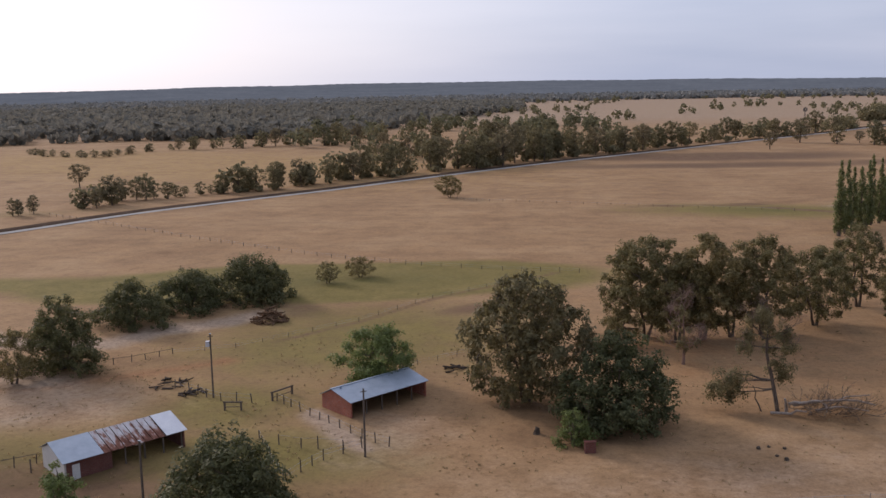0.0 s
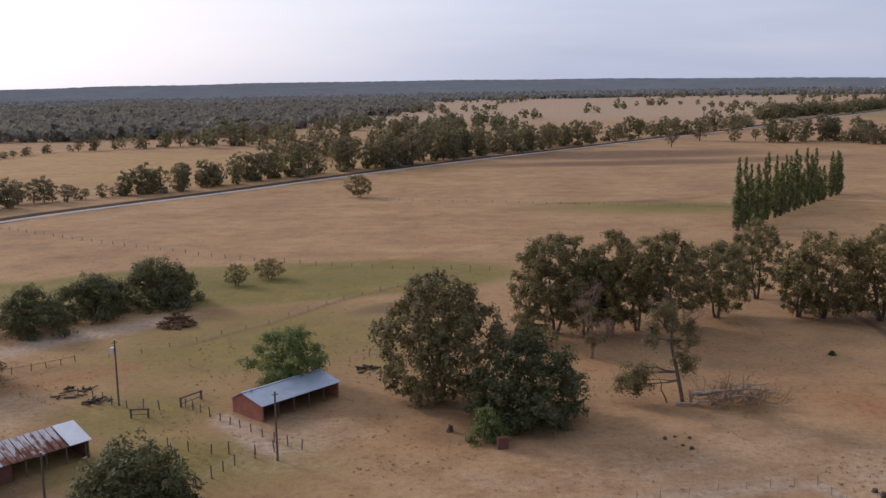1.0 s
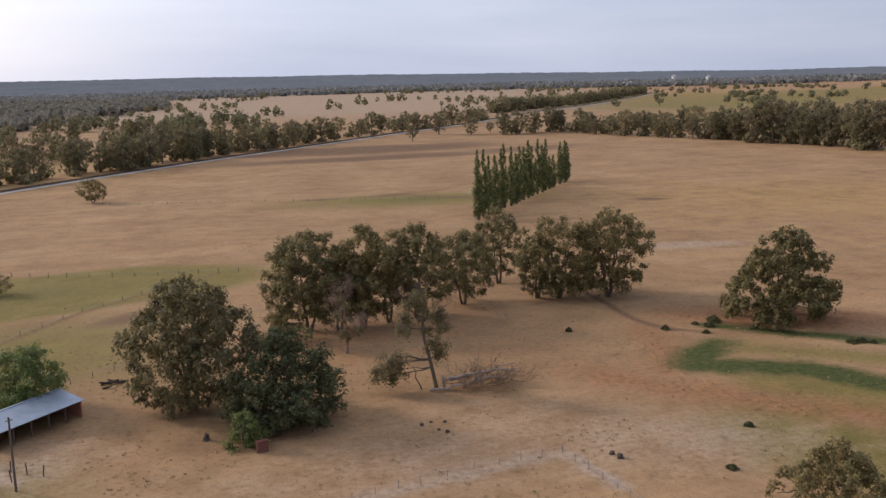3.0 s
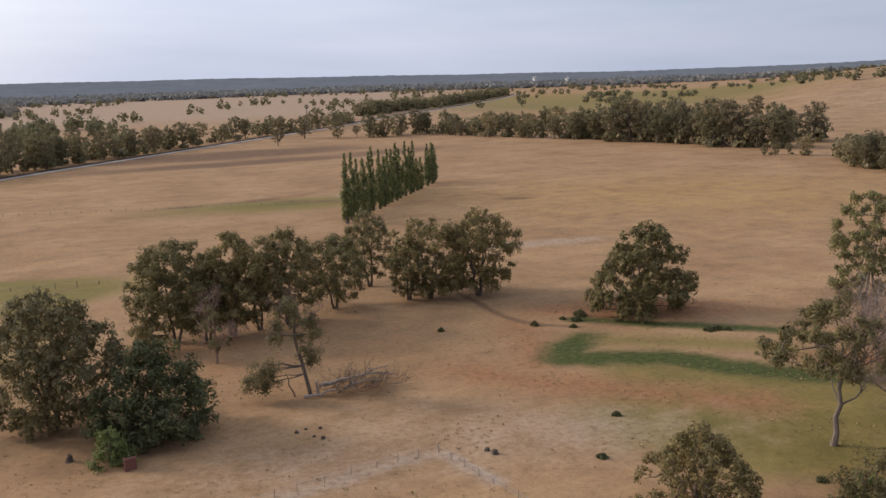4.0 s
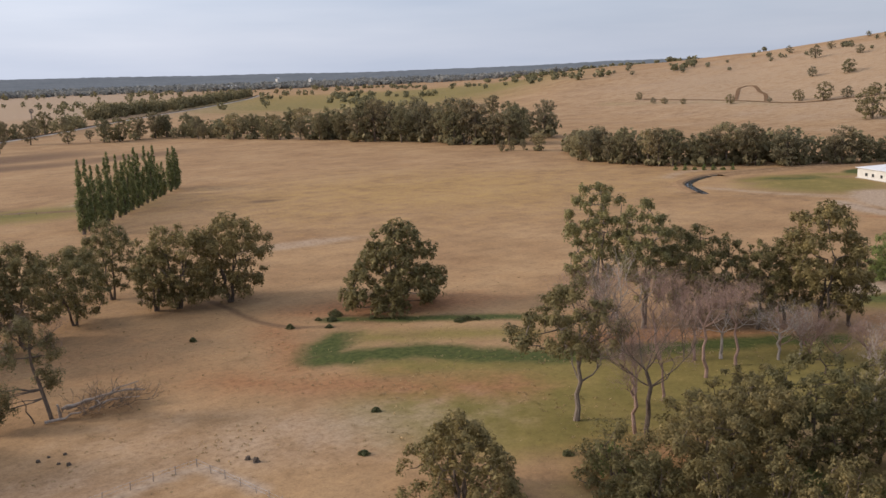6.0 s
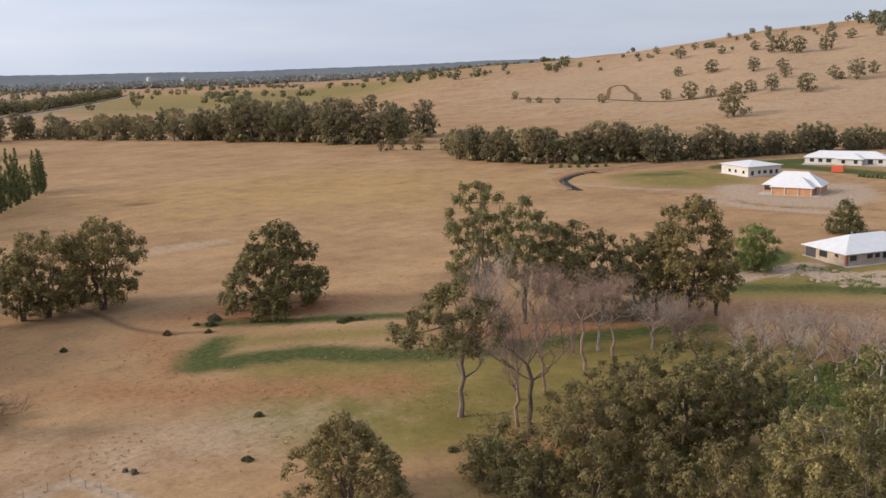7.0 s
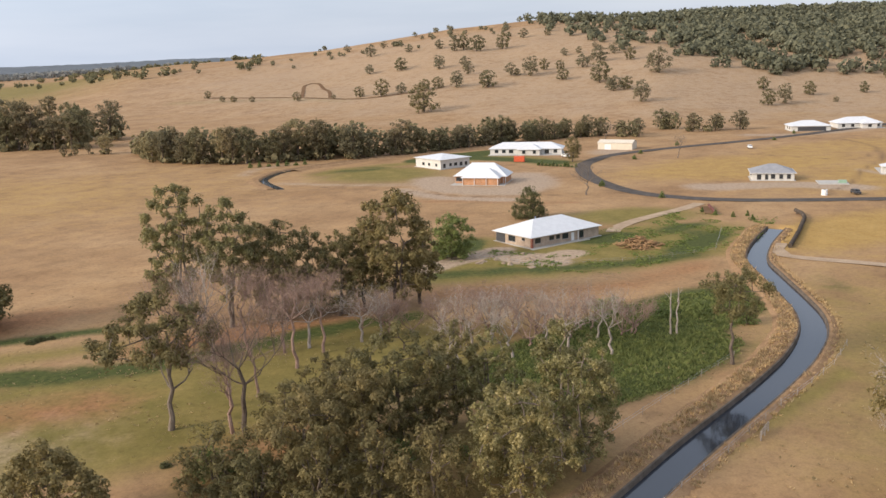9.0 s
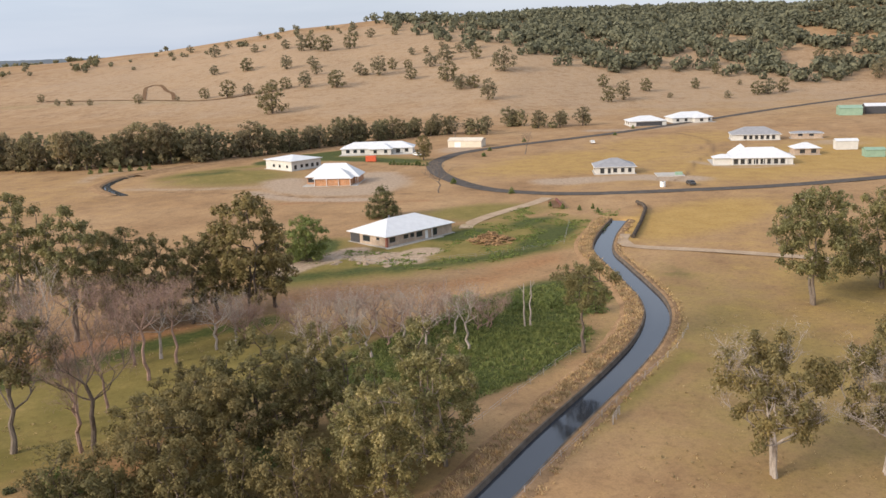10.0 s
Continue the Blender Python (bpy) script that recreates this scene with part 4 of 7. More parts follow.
def model_tree(name, material, seed, h, w, bottom, n_cl, n_leaf, size, label, group, narrow=False):
    """A tree to be copied, for those further off."""
    rng, rs = random.Random(seed), np.random.RandomState(seed)
    ob = hold(name, pose(0, 0, -400), label, "tree", group)
    vs, fs = [], []
    centres, radii = [], []
    if narrow:
        for k in range(n_cl):
            u = -1 + 2 * (k + rng.random()) / n_cl
            ring = 0.85 * min(1.0, 0.5 + (u + 1) * 1.2) * (1 - ((u + 1) / 2) ** 2.2 * 0.9)
            a, cr = rng.uniform(0, 6.28), w * rng.uniform(0.16, 0.26)
            centres.append(Vector((math.cos(a) * ring * w * 0.36, math.sin(a) * ring * w * 0.36, h * (bottom + (1 - bottom) * (0.5 + 0.48 * u)))))
            radii.append(cr * (1.1 - 0.55 * max(0, u + 0.2)))
    else:
        grown = billows(rng, h, w, bottom * h, "vase" if bottom > 0.2 else "round", n_cl, 0.14, 4)
        centres = [c for c, r in grown]
    r0 = 0.018 * h + 0.08
    ln = crooked(rng, Vector((0, 0, 0)), Vector((rng.uniform(-.05, .05) * h, 0, h * 0.62)), 5, 0.02 * h)
    tube(vs, fs, ln, [r0 * (1.2 - 0.18 * i) for i in range(6)], 6)
    for c in centres[:0 if narrow else 9]:
        tube(vs, fs, crooked(rng, rng.choice(ln[2:]), c, 2, 0.3), [r0 * 0.4, r0 * 0.3, 0.04], 4)
    part("trunk", (vs, [], fs), BARK, ob)
    v, f = leaves(rs, centres, radii, n_leaf, size, 0.3, 1.3) if narrow else foliage(rs, grown, n_leaf, size, 0.3)
    zlo, zhi = np.percentile(v[:, 2], 1), np.percentile(v[:, 2], 99.6)
    v[:, 2] = np.maximum(0.2, h * bottom + (v[:, 2] - zlo) * h * (1 - bottom) / (zhi - zlo)) if narrow else np.maximum(0.1, v[:, 2])
    leaf_part("crown", v, f, material, ob)
    return ob


def scaled(x, y, sx, sz, turn):
    return pose(x, y, float(land(x, y)) - 0.2, 0, 0, turn) @ Matrix.Diagonal((sx, sx, sz, 1))


class Nursery:
    """Model trees, the first planting of each being the model itself."""

    def __init__(self, models):
        self.models, self.used = models, set()

    def plant(self, rng, x, y, h, w, pick=None, label=""):
        k = rng.randrange(len(self.models)) if pick is None else pick
        ob, mh, mw = self.models[k]
        m = scaled(x, y, w / mw, h / mh, rng.uniform(0, 360))
        if k in self.used:
            ob = copy_thing(ob, m) if ob.scale[0] == 1 else copy_plain(ob, m)
        else:
            self.used.add(k)
            ob.matrix_basis = m
        if label:
            tagged(ob, label)
        return ob


def copy_plain(ob, m):
    made = copy_thing(ob, pose(0, 0, 0))
    made.matrix_basis = m
    return made


# near trees, clump by clump
grow("grey", -4.7, 145.4, 21.2, 20.1, 1, "tall grey-green eucalyptus with a forked trunk over dry grass")
grow("dense", 9.2, 136.8, 14.2, 19.0, 2, "dense dark green evergreen bush spreading to the ground")
grow("bush", 2.6, 127.2, 5.8, 6.4, 3, "bright green bush beside a low brick block")
grow("round", -30.0, 152.6, 10.8, 14.6, 4, "rounded bright green tree growing behind the brick shed")
grow("gum", 12.3, 179.1, 11.6, 9.8, 5, "small green gum tree with a bare lower trunk")
grow("gum", 17.5, 185.1, 20.6, 19.0, 6, "large olive gum tree in a paddock clump")
grow("gum", 28.2, 184.4, 21.4, 17.0, 7, "tall olive gum tree in a paddock clump")
grow("twiggy", 22.4, 167.0, 12.8, 8.9, 8, "half dead grey gum with bare upper branches")
grow("gum", 40.3, 188.7, 20.2, 17.0, 9, "dark olive gum with an open crown")
grow("gum", 52.6, 196.6, 16.8, 16.5, 10, "broad dark gum with a stout single trunk")
grow("gum", 66.0, 213.9, 19.0, 13.0, 11, "narrow gum tree near the row of poplars")
leaning_gum(33.4, 142.8, "leaning sparse gum with drooping low branches")
grow("shade", 74.0, 194.6, 19.0, 18.0, 13, "spreading gum tree with several trunks by the creek")
grow("shade", 85.0, 192.4, 20.3, 19.5, 14, "dark gum tree leaning over the creek bed")
grow("dome", 109.0, 162.3, 19.2, 23.0, 215, "broad low-branched shade tree alone in dry paddock")
grow("dense", -89.2, 157.5, 14.2, 16.6, 16, "dark leafy tree on the edge of the yard")
grow("gum", -93.7, 149.0, 10.0, 9.9, 17, "small dark tree beside the yard fence")
grow("dense", -91.0, 189.8, 10.6, 17.5, 18, "dark rounded tree in the windbreak")
grow("dense", -83.6, 203.8, 10.6, 17.5, 19, "dark green tree in the windbreak")
grow("dense", -72.0, 214.1, 12.0, 21.5, 20, "large dark green tree in the windbreak")
grow("gum", -58.6, 234.8, 6.1, 6.4, 21, "small stunted tree in the green paddock")
grow("gum", -51.7, 243.1, 5.6, 8.3, 22, "small spreading tree in the green paddock")
grow("tall", 131.0, 126.0, 27.5, 14.0, 23, "tall gum with wispy pale new leaves")
grow("tall", 134.0, 116.4, 25.0, 12.8, 24, "tall gum with pale leaf tips")
grow("gum", 141.5, 109.2, 20.0, 13.0, 25, "dark gum at the edge of the grove")
grow("gum", 148.5, 101.5, 17.0, 10.0, 26, "dark gum in the shaded grove")
grow("gum", 155.0, 92.8, 24.4, 18.0, 27, "tall dark spreading gum in the grove")
grow("round", 201.5, 104.0, 11.4, 12.2, 28, "lighter green garden tree beside the house")
grow("half", 90.8, 91.0, 21.0, 18.0, 30, "half bare gum with a thick pale trunk")
grow("dead", 92.8, 79.4, 23.0, 14.5, 31, "dead gum with dark trunk and bare pinkish branches")
grow("dead", 93.4, 82.4, 15.6, 4.5, 32, "thin dead tree with bare branches")
grow("dead", 105.8, 88.0, 11.6, 6.4, 33, "pale dead tree with bare branches")
grow("dead", 119.0, 90.4, 16.7, 11.3, 34, "dead tree with twisting bare branches")
grow("dead", 127.4, 90.9, 14.2, 8.2, 35, "dead tree with twisting bare branches")
grow("white", 139.0, 86.4, 11.5, 8.4, 36, "bleached dead tree with twisted white limbs")
grow("white", 119.2, 62.3, 12.4, 4.7, 37, "bleached white dead trunk with few limbs")
grow("white", 141.3, 69.6, 11.8, 6.3, 38, "bleached bare sapling in the swamp")
grow("white", 146.0, 67.9, 11.9, 6.6, 39, "bleached bare sapling in the swamp")
grow("white", 150.9, 65.4, 11.6, 6.7, 40, "bleached bare sapling in the swamp")
grow("white", 151.9, 60.5, 11.5, 6.7, 41, "bleached bare sapling in the swamp")
grow("white", 155.8, 57.3, 10.4, 6.8, 42, "bleached bare sapling in the swamp")
grow("white", 152.3, 50.7, 11.2, 7.8, 43, "bleached bare sapling in the swamp")
grow("scrub", 80.0, 73.2, 8.5, 11.3, 44, "brownish leafy gum beside the paddock")
grow("brown", 85.4, 64.5, 12.0, 12.6, 45, "brownish leafy gum with pale leaf flecks")
grow("brown", 91.4, 59.5, 13.0, 9.5, 46, "brownish olive gum in the grove")
grow("gum", 98.5, 59.0, 17.0, 12.0, 47, "dark gum standing in the swampy grove")
grow("brown", 100.9, 67.7, 12.0, 7.9, 48, "olive gum in the swampy grove")
grow("pale", 107.3, 50.1, 15.0, 9.4, 49, "light leaved gum in the swampy grove")
grow("pale", 106.1, 39.4, 17.4, 11.6, 50, "broad gum with drooping pale foliage")
grow("pale", 101.5, 35.4, 15.5, 9.2, 51, "gum with pale drooping foliage near the canal")
grow("gum", 100.8, 55.4, 13.6, 7.6, 52, "gum with a bare dark trunk")
grow("bush", 82.3, 76.7, 4.0, 6.5, 53, "low brown scrub at the paddock edge")
grow("umbrella", 147.2, 26.8, 15.5, 12.2, 54, "flat-topped gum on the canal bank")
grow("poles", 159.6, 39.7, 8.2, 1.2, 55, "slender bleached dead trunk")
grow("poles", 159.9, 38.7, 8.5, 1.2, 56, "slender bleached dead trunk")
grow("tall", 184.5, -9.6, 22.5, 17.5, 57, "tall gum with clumped pale foliage in the paddock")
grow("pale", 199.5, -22.8, 20.5, 18.5, 58, "leafy gum beside the farm track")
grow("rugged", 108.0, -2.4, 18.2, 14.3, 59, "gum with twisted bleached limbs in the olive paddock")
grow("rugged", 111.8, -14.6, 18.5, 12.5, 60, "leaning gum with a pale trunk")
grow("dense", 259.1, 107.5, 10.2, 10.7, 61, "compact dark green tree behind the house")
grow("gum", -47.6, 419.3, 10.5, 12.5, 62, "lone rounded tree in the open field")
grow("dome", 62.0, 81.0, 11.8, 15.5, 63, "leafy young gum in the dry paddock")
grow("dense", -37.0, 97.6, 13.0, 19.5, 64, "large dark green bushy tree near the fence")
grow("bush", -58.4, 99.4, 7.6, 7.4, 65, "green bush beside the old shed")
grow("stark", 307.1, 106.3, 17.5, 11.0, 66, "bare grey street tree beside the road")
grow("stark", 420.0, 103.0, 14.0, 6.0, 201, "bare grey tree inside the curve of the road")
grow("stark", 462.0, 150.0, 15.0, 6.0, 202, "pale bare tree behind the cream shed")
grow("gum", 396.0, 143.5, 11.5, 9.0, 67, "small garden tree with yellowing leaves")
# undergrowth and further trees of the swampy grove
grow("pale", 88.7, 37.9, 15.4, 11.1, 101, "gum with pale drooping foliage at the grove edge")
grow("scrub", 81.0, 59.5, 10.0, 10.1, 104, "brownish gum in the crowded grove")
grow("scrub", 78.7, 66.4, 7.2, 9.9, 105, "brownish scrubby gum in the grove")
grow("pale", 94.5, 38.8, 12.5, 7.8, 106, "gum leaning over the canal bank")
grow("gum", 108.3, 56.2, 15.1, 8.6, 107, "dark gum in the swampy grove")
grow("brown", 101.5, 72.1, 10.6, 8.1, 108, "olive gum among dead trees")
grow("dead", 112.5, 108.8, 17.4, 11.2, 109, "dead tree with bare pinkish branches")
grow("white", 116.5, 105.9, 21.9, 12.1, 110, "bleached dead tree with bare twisted limbs")
grow("dead", 121.0, 101.6, 16.2, 11.1, 111, "dead tree with bare pinkish branches")
grow("dead", 125.0, 97.4, 13.2, 10.1, 112, "dead tree with twisting bare branches")
grow("white", 128.8, 94.9, 16.6, 8.3, 113, "bleached dead tree with twisting bare branches")
grow("dead", 101.3, 89.3, 11.5, 5.6, 114, "thin bare tree among the scrub")
grow("dead", 138.6, 70.5, 9.3, 8.1, 115, "bare pinkish dead tree in the swamp")
grow("white", 142.4, 66.2, 11.9, 8.2, 116, "bleached dead tree in the swamp")
grow("dead", 144.0, 59.9, 10.8, 8.2, 117, "bare pinkish dead tree in the swamp")
grow("white", 142.6, 52.6, 13.2, 8.0, 118, "bleached dead tree in the swamp")
grow("white", 144.5, 45.6, 12.6, 7.1, 119, "bleached dead tree in the swamp")
grow("gum", 147.3, 119.3, 18.0, 10.8, 120, "dark gum in the shaded grove")
grow("gum", 149.2, 108.6, 17.0, 9.5, 121, "dark gum in the shaded grove")
grow("gum", 154.5, 99.9, 17.5, 11.6, 122, "dark gum in the shaded grove")
grow("gum", 162.1, 91.3, 16.6, 8.5, 123, "dark gum in the shaded grove")
grow("gum", 23.2, 182.0, 17.5, 14.0, 124, "olive gum in the paddock clump")
grow("gum", 34.1, 186.4, 17.5, 14.0, 125, "olive gum in the paddock clump")
grow("shade", 69.5, 196.0, 15.0, 11.0, 126, "olive gum with several stems by the creek")
grow("bush", 174.4, 38.0, 3.1, 6.3, 127, "low swamp bush beside the canal")
grow("bush", 170.3, 44.5, 3.1, 6.2, 128, "low swamp bush in wet green ground")
grow("bush", 169.6, 54.0, 3.2, 8.3, 129, "low swamp bush in wet green ground")
grow("bush", 171.1, 28.8, 4.6, 4.1, 130, "low swamp bush beside the canal")
grow("brown", 86.5, 47.5, 10.0, 10.2, 131, "brownish gum in the crowded grove")
grow("pale", 96.5, 43.5, 12.0, 9.0, 132, "gum with pale drooping foliage in the grove")
grow("bush", 95, 57, 3.0, 5.0, 133, "low scrub under the grove trees")
grow("bush", 99, 51, 2.4, 4.0, 134, "low scrub under the grove trees")
grow("white", 135.0, 88.0, 13.1, 9.2, 135, "bleached dead tree with twisted white limbs")
grow("white", 128.0, 66.0, 13.8, 6.9, 136, "bleached dead tree with twisted white limbs")
grow("white", 137.0, 60.0, 13.1, 6.9, 137, "bleached dead tree in the swamp")
grow("white", 145.0, 57.0, 12.5, 7.5, 138, "bleached dead tree in the swamp")
grow("brown", 88.5, 68.5, 11.5, 9.0, 210, "brownish gum in the crowded grove")
grow("brown", 94.0, 64.5, 12.5, 9.0, 211, "olive brown gum in the crowded grove")
grow("scrub", 85.0, 54.5, 9.5, 9.0, 212, "brownish leafy gum in the grove")

# bare pinkish brush along the edge of the swamp
for k in range(22):
    rr = random.Random(600 + k)
    t = k / 21
    grow("dead", 141 + 18 * t + rr.uniform(-5, 5), 92 - 47 * t + rr.uniform(-4, 4), rr.uniform(6.5, 10.5), rr.uniform(4.5, 7.5), 640 + k, "bare pinkish dead sapling crowded at the swamp edge")

# ---- row of poplars ----
rng = random.Random(5)
pop = Nursery([(model_tree("poplar", POPLAR, 70 + k, 22, 4.2, 0.06, 80, 4200, 0.32, "tall narrow dark green poplar in a straight row", "row of poplars", True), 22, 4.2) for k in range(3)])
for k in range(21):
    t = k / 20
    if k == 17:
        continue
    x, y = 89 + t * 70, 311 + t * 96
    pop.plant(rng, x + rng.uniform(-.4, .4), y + rng.uniform(-.4, .4), (23.5 - 3.5 * t) * (0.68 if k in (15, 16) else rng.uniform(0.86, 1.06)), rng.uniform(3.9, 4.6))


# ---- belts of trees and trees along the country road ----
mid = Nursery([(model_tree("tree", (HAZED_BELTGUM, HAZED_BELTGREY, HAZED_BELTPALE, HAZED_BELTGREY, HAZED_BELTGUM)[k], 80 + k, 18, 13, (0.26, 0.14, 0.34, 0.24, 0.1)[k], 34, 3400, 0.42, "olive gum tree in a distant belt of trees", "belt of trees"), 18, 13) for k in range(5)])


BACK_ROWS, SCRUB = [], []


def belt(pts, gap, depth, seed, label, picks=None, scrub=0.6, wide=0.72):
    """Trees along a line of (x, y, height), in rows one behind the other."""
    rng = random.Random(seed)
    for p in smooth_line(pts, gap):
        out = Vector((p.x, p.y)).normalized()
        for row in range(depth):
            off = row * p.z * 0.42 + rng.uniform(-.15, .15) * p.z
            x, y = p.x + out.x * off + rng.uniform(-.4, .4) * gap, p.y + out.y * off + rng.uniform(-.4, .4) * gap
            h = p.z * rng.uniform(0.66, 1.08)
            if rng.random() < scrub:
                SCRUB.append((x + rng.uniform(-.4, .4) * gap, y + rng.uniform(-.4, .4) * gap, rng.uniform(0.15, 0.32) * p.z, rng.uniform(0.25, 0.5) * p.z))
            if row or math.hypot(x, y) > 950:
                BACK_ROWS.append((x, y, h * 0.9, h * 0.75))
                continue
            mid.plant(rng, x, y, h, h * wide * rng.uniform(0.8, 1.15), rng.choice(picks) if picks else None, label)


ROADSIDE = "dark roadside gum beside the country road"
UPRIGHT = (1, 4, 4, 0)
belt([(-222, 360, 9), (-216, 368, 9)], 9, 1, 11, ROADSIDE, UPRIGHT, 0)
belt([(-203, 385, 11), (-195, 394, 13.5)], 6, 2, 12, ROADSIDE, UPRIGHT, 0.3, 0.85)
belt([(-199, 412, 8), (-194, 414, 11.5), (-187, 421, 11.5)], 7, 1, 13, ROADSIDE, UPRIGHT, 0.3)
belt([(-180, 420, 8), (-173, 430, 7.8), (-164, 446, 6.5)], 5, 1, 14, ROADSIDE, UPRIGHT, 0.8, 0.9)
belt([(-155, 436, 15), (-147, 446, 17)], 9, 2, 15, ROADSIDE, UPRIGHT, 0.6, 0.8)
belt([(-139, 456, 15), (-136, 461, 15.5)], 7, 1, 16, ROADSIDE, UPRIGHT, 0.6, 0.85)
belt([(-131, 468, 13), (-126, 476, 15)], 7, 2, 17, ROADSIDE, UPRIGHT, 0.6, 0.8)
belt([(-120, 488, 18), (-103, 506, 22), (-85, 530, 20), (-66, 555, 21), (-52, 570, 24)], 10.9, 2, 18, ROADSIDE, (0, 1, 4, 4, 3), 0.9)
belt([(-50, 574, 26), (-26, 604, 27), (12, 655, 24), (42, 688, 21), (84, 738, 20)], 12.3, 2, 19, ROADSIDE, (0, 1, 4, 4, 3), 0.8)
belt([(-118, 630, 19), (-90, 665, 21), (-57, 703, 24), (-29, 723, 24), (4, 766, 20)], 15.9, 2, 20, ROADSIDE, (0, 1, 4), 0.5)
belt([(93, 748, 18), (141, 810, 19)], 15.9, 2, 21, ROADSIDE, None, 0.5)
belt([(152, 818, 16), (178, 852, 19), (203, 868, 18), (238, 900, 20), (300, 1006, 17)], 18.8, 2, 22, ROADSIDE, None, 0.4)
belt([(345, 1125, 24), (435, 1228, 22), (521, 1310, 21), (845, 1758, 20)], 13, 3, 23, ROADSIDE)
CREEKBELT = "dense gum in the creekside belt of trees"
belt([(228, 735, 18), (261, 740, 21), (286, 745, 22), (312, 737, 19), (344, 722, 20), (372, 678, 21)], 11.6, 2, 24, CREEKBELT, None, 0.8)
belt([(286, 717, 16), (304, 681, 19), (325, 629, 19), (342, 595, 22)], 11.6, 2, 25, CREEKBELT, None, 0.8)
belt([(349, 596, 26), (355, 548, 29), (370, 520, 27), (374, 472, 28), (392, 440, 27)], 8.6, 2, 26, CREEKBELT, (0, 1, 3, 4), 0.8)
belt([(400, 590, 26), (408, 550, 28), (418, 510, 28), (440, 470, 28)], 14.5, 2, 27, CREEKBELT, (0, 1, 3, 4), 0.3)
belt([(463, 766, 19), (520, 752, 18), (561, 742, 18), (588, 695, 20)], 20.3, 2, 28, CREEKBELT, None, 0.3)
belt([(357, 414, 9), (368, 411, 7), (371, 398, 15)], 6, 1, 29, CREEKBELT, None, 0.9)
belt([(372, 374, 13), (349, 338, 18), (347, 311, 19), (355, 288, 18), (368, 270, 20), (386, 250, 20)], 6.6, 3, 30, CREEKBELT, (0, 1, 2, 3, 4), 0.9)
belt([(386, 250, 19), (400, 237, 18), (430, 222, 15.5), (464, 207, 15), (492, 188, 13.5), (508, 167, 12.5), (513, 149, 11)], 6.4, 2, 31, CREEKBELT, (1, 4, 1, 0), 0.9, 0.85)
belt([(565, 150, 12), (553, 128, 14.5), (562, 103, 13)], 9.4, 2, 32, CREEKBELT, (1, 4, 4), 0.6, 0.9)
EDGE = "gum tree at the edge of the plain"
belt([(-424, 724, 6.5), (-349, 684, 6), (-330, 753, 7.5)], 9, 1, 33, EDGE, (1, 4), 0.8, 1.2)
belt([(-312, 755, 10), (-268, 783, 15), (-223, 813, 16)], 14.5, 2, 34, EDGE, (1, 4, 0), 0.5, 0.9)
belt([(-202, 794, 19), (-159, 853, 20), (-110, 860, 19)], 23.2, 2, 35, EDGE, (1, 4, 0), 0.3, 0.7)
for x, y, h in ((151, 703, 13), (188, 771, 19.5), (210, 750, 15.5), (229, 759, 9.5), (-248, 470, 13)):
    mid.plant(rng, x, y, h, h * 0.85, None, "single dark tree at the field edge")

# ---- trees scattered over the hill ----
far = Nursery([(model_tree("tree", (HAZED_HILLGUM, GREY, HAZED_HILLGUM)[k], 90 + k, 14, 13, 0.06, 30, 1800, 0.5, "rounded gum scattered on the dry hillside", "hillside trees"), 14, 13) for k in range(3)])
LOWER_SLOPE = ((731, 643, 8.9), (710, 607, 6.8), (709, 592, 6.8), (706, 568, 6.1), (705, 516, 9.6), (714, 483, 5.3), (723, 461, 10.5), (725, 440, 17), (736, 425, 10.4), (644, 353, 24.6), (744, 407, 11.4), (752, 397, 11.4),
               (754, 380, 16), (757, 351, 17), (809, 351, 13.4), (811, 346, 6.5), (812, 334, 19), (800, 299, 11.5), (794, 263, 20), (755, 238, 13.5), (759, 228, 12.1), (766, 243, 9.8), (771, 236, 8.8), (700, 200, 17.8))
UPPER_SLOPE = ((818, 399, 12.2), (871, 503, 15), (861, 535, 11.1), (985, 557, 11), (867, 456, 15.5), (990, 520, 12.3), (976, 482, 20), (964, 487, 16.5), (962, 459, 19.5), (978, 435, 19.6), (872, 429, 13), (843, 333, 12.2), (846, 318, 9.9),
               (855, 300, 13.8), (943, 350, 9.2), (956, 339, 8), (903, 307, 7.6), (982, 330, 7.6), (952, 300, 12.2), (1163, 509, 7.7), (1060, 445, 12.6), (1073, 419, 8.4), (1083, 625, 7.6), (1065, 639, 10.6), (980, 606, 16), (1062, 692, 10.8))
SOUTH_SLOPE = ((833, 222, 24), (892, 295, 17.2), (891, 265, 14.2), (812, 131, 12), (737, 115, 13.6), (755, 106, 16.3), (808, 95, 12.4), (844, 58, 10.3), (783, 73, 4.8), (799, 29, 7.3), (880, 23, 5.4), (935, 45, 11.4), (945, 75, 10.4), (838, -1, 14.3),
               (854, -13, 13), (830, 7, 12.7), (1023, -48, 15.6), (988, -63, 22), (953, -96, 20), (970, -110, 20))
for spot in (LOWER_SLOPE, UPPER_SLOPE, SOUTH_SLOPE):
    for x, y, h in spot:
        far.plant(rng, x, y, h * 0.95, h * rng.uniform(0.85, 1.1))



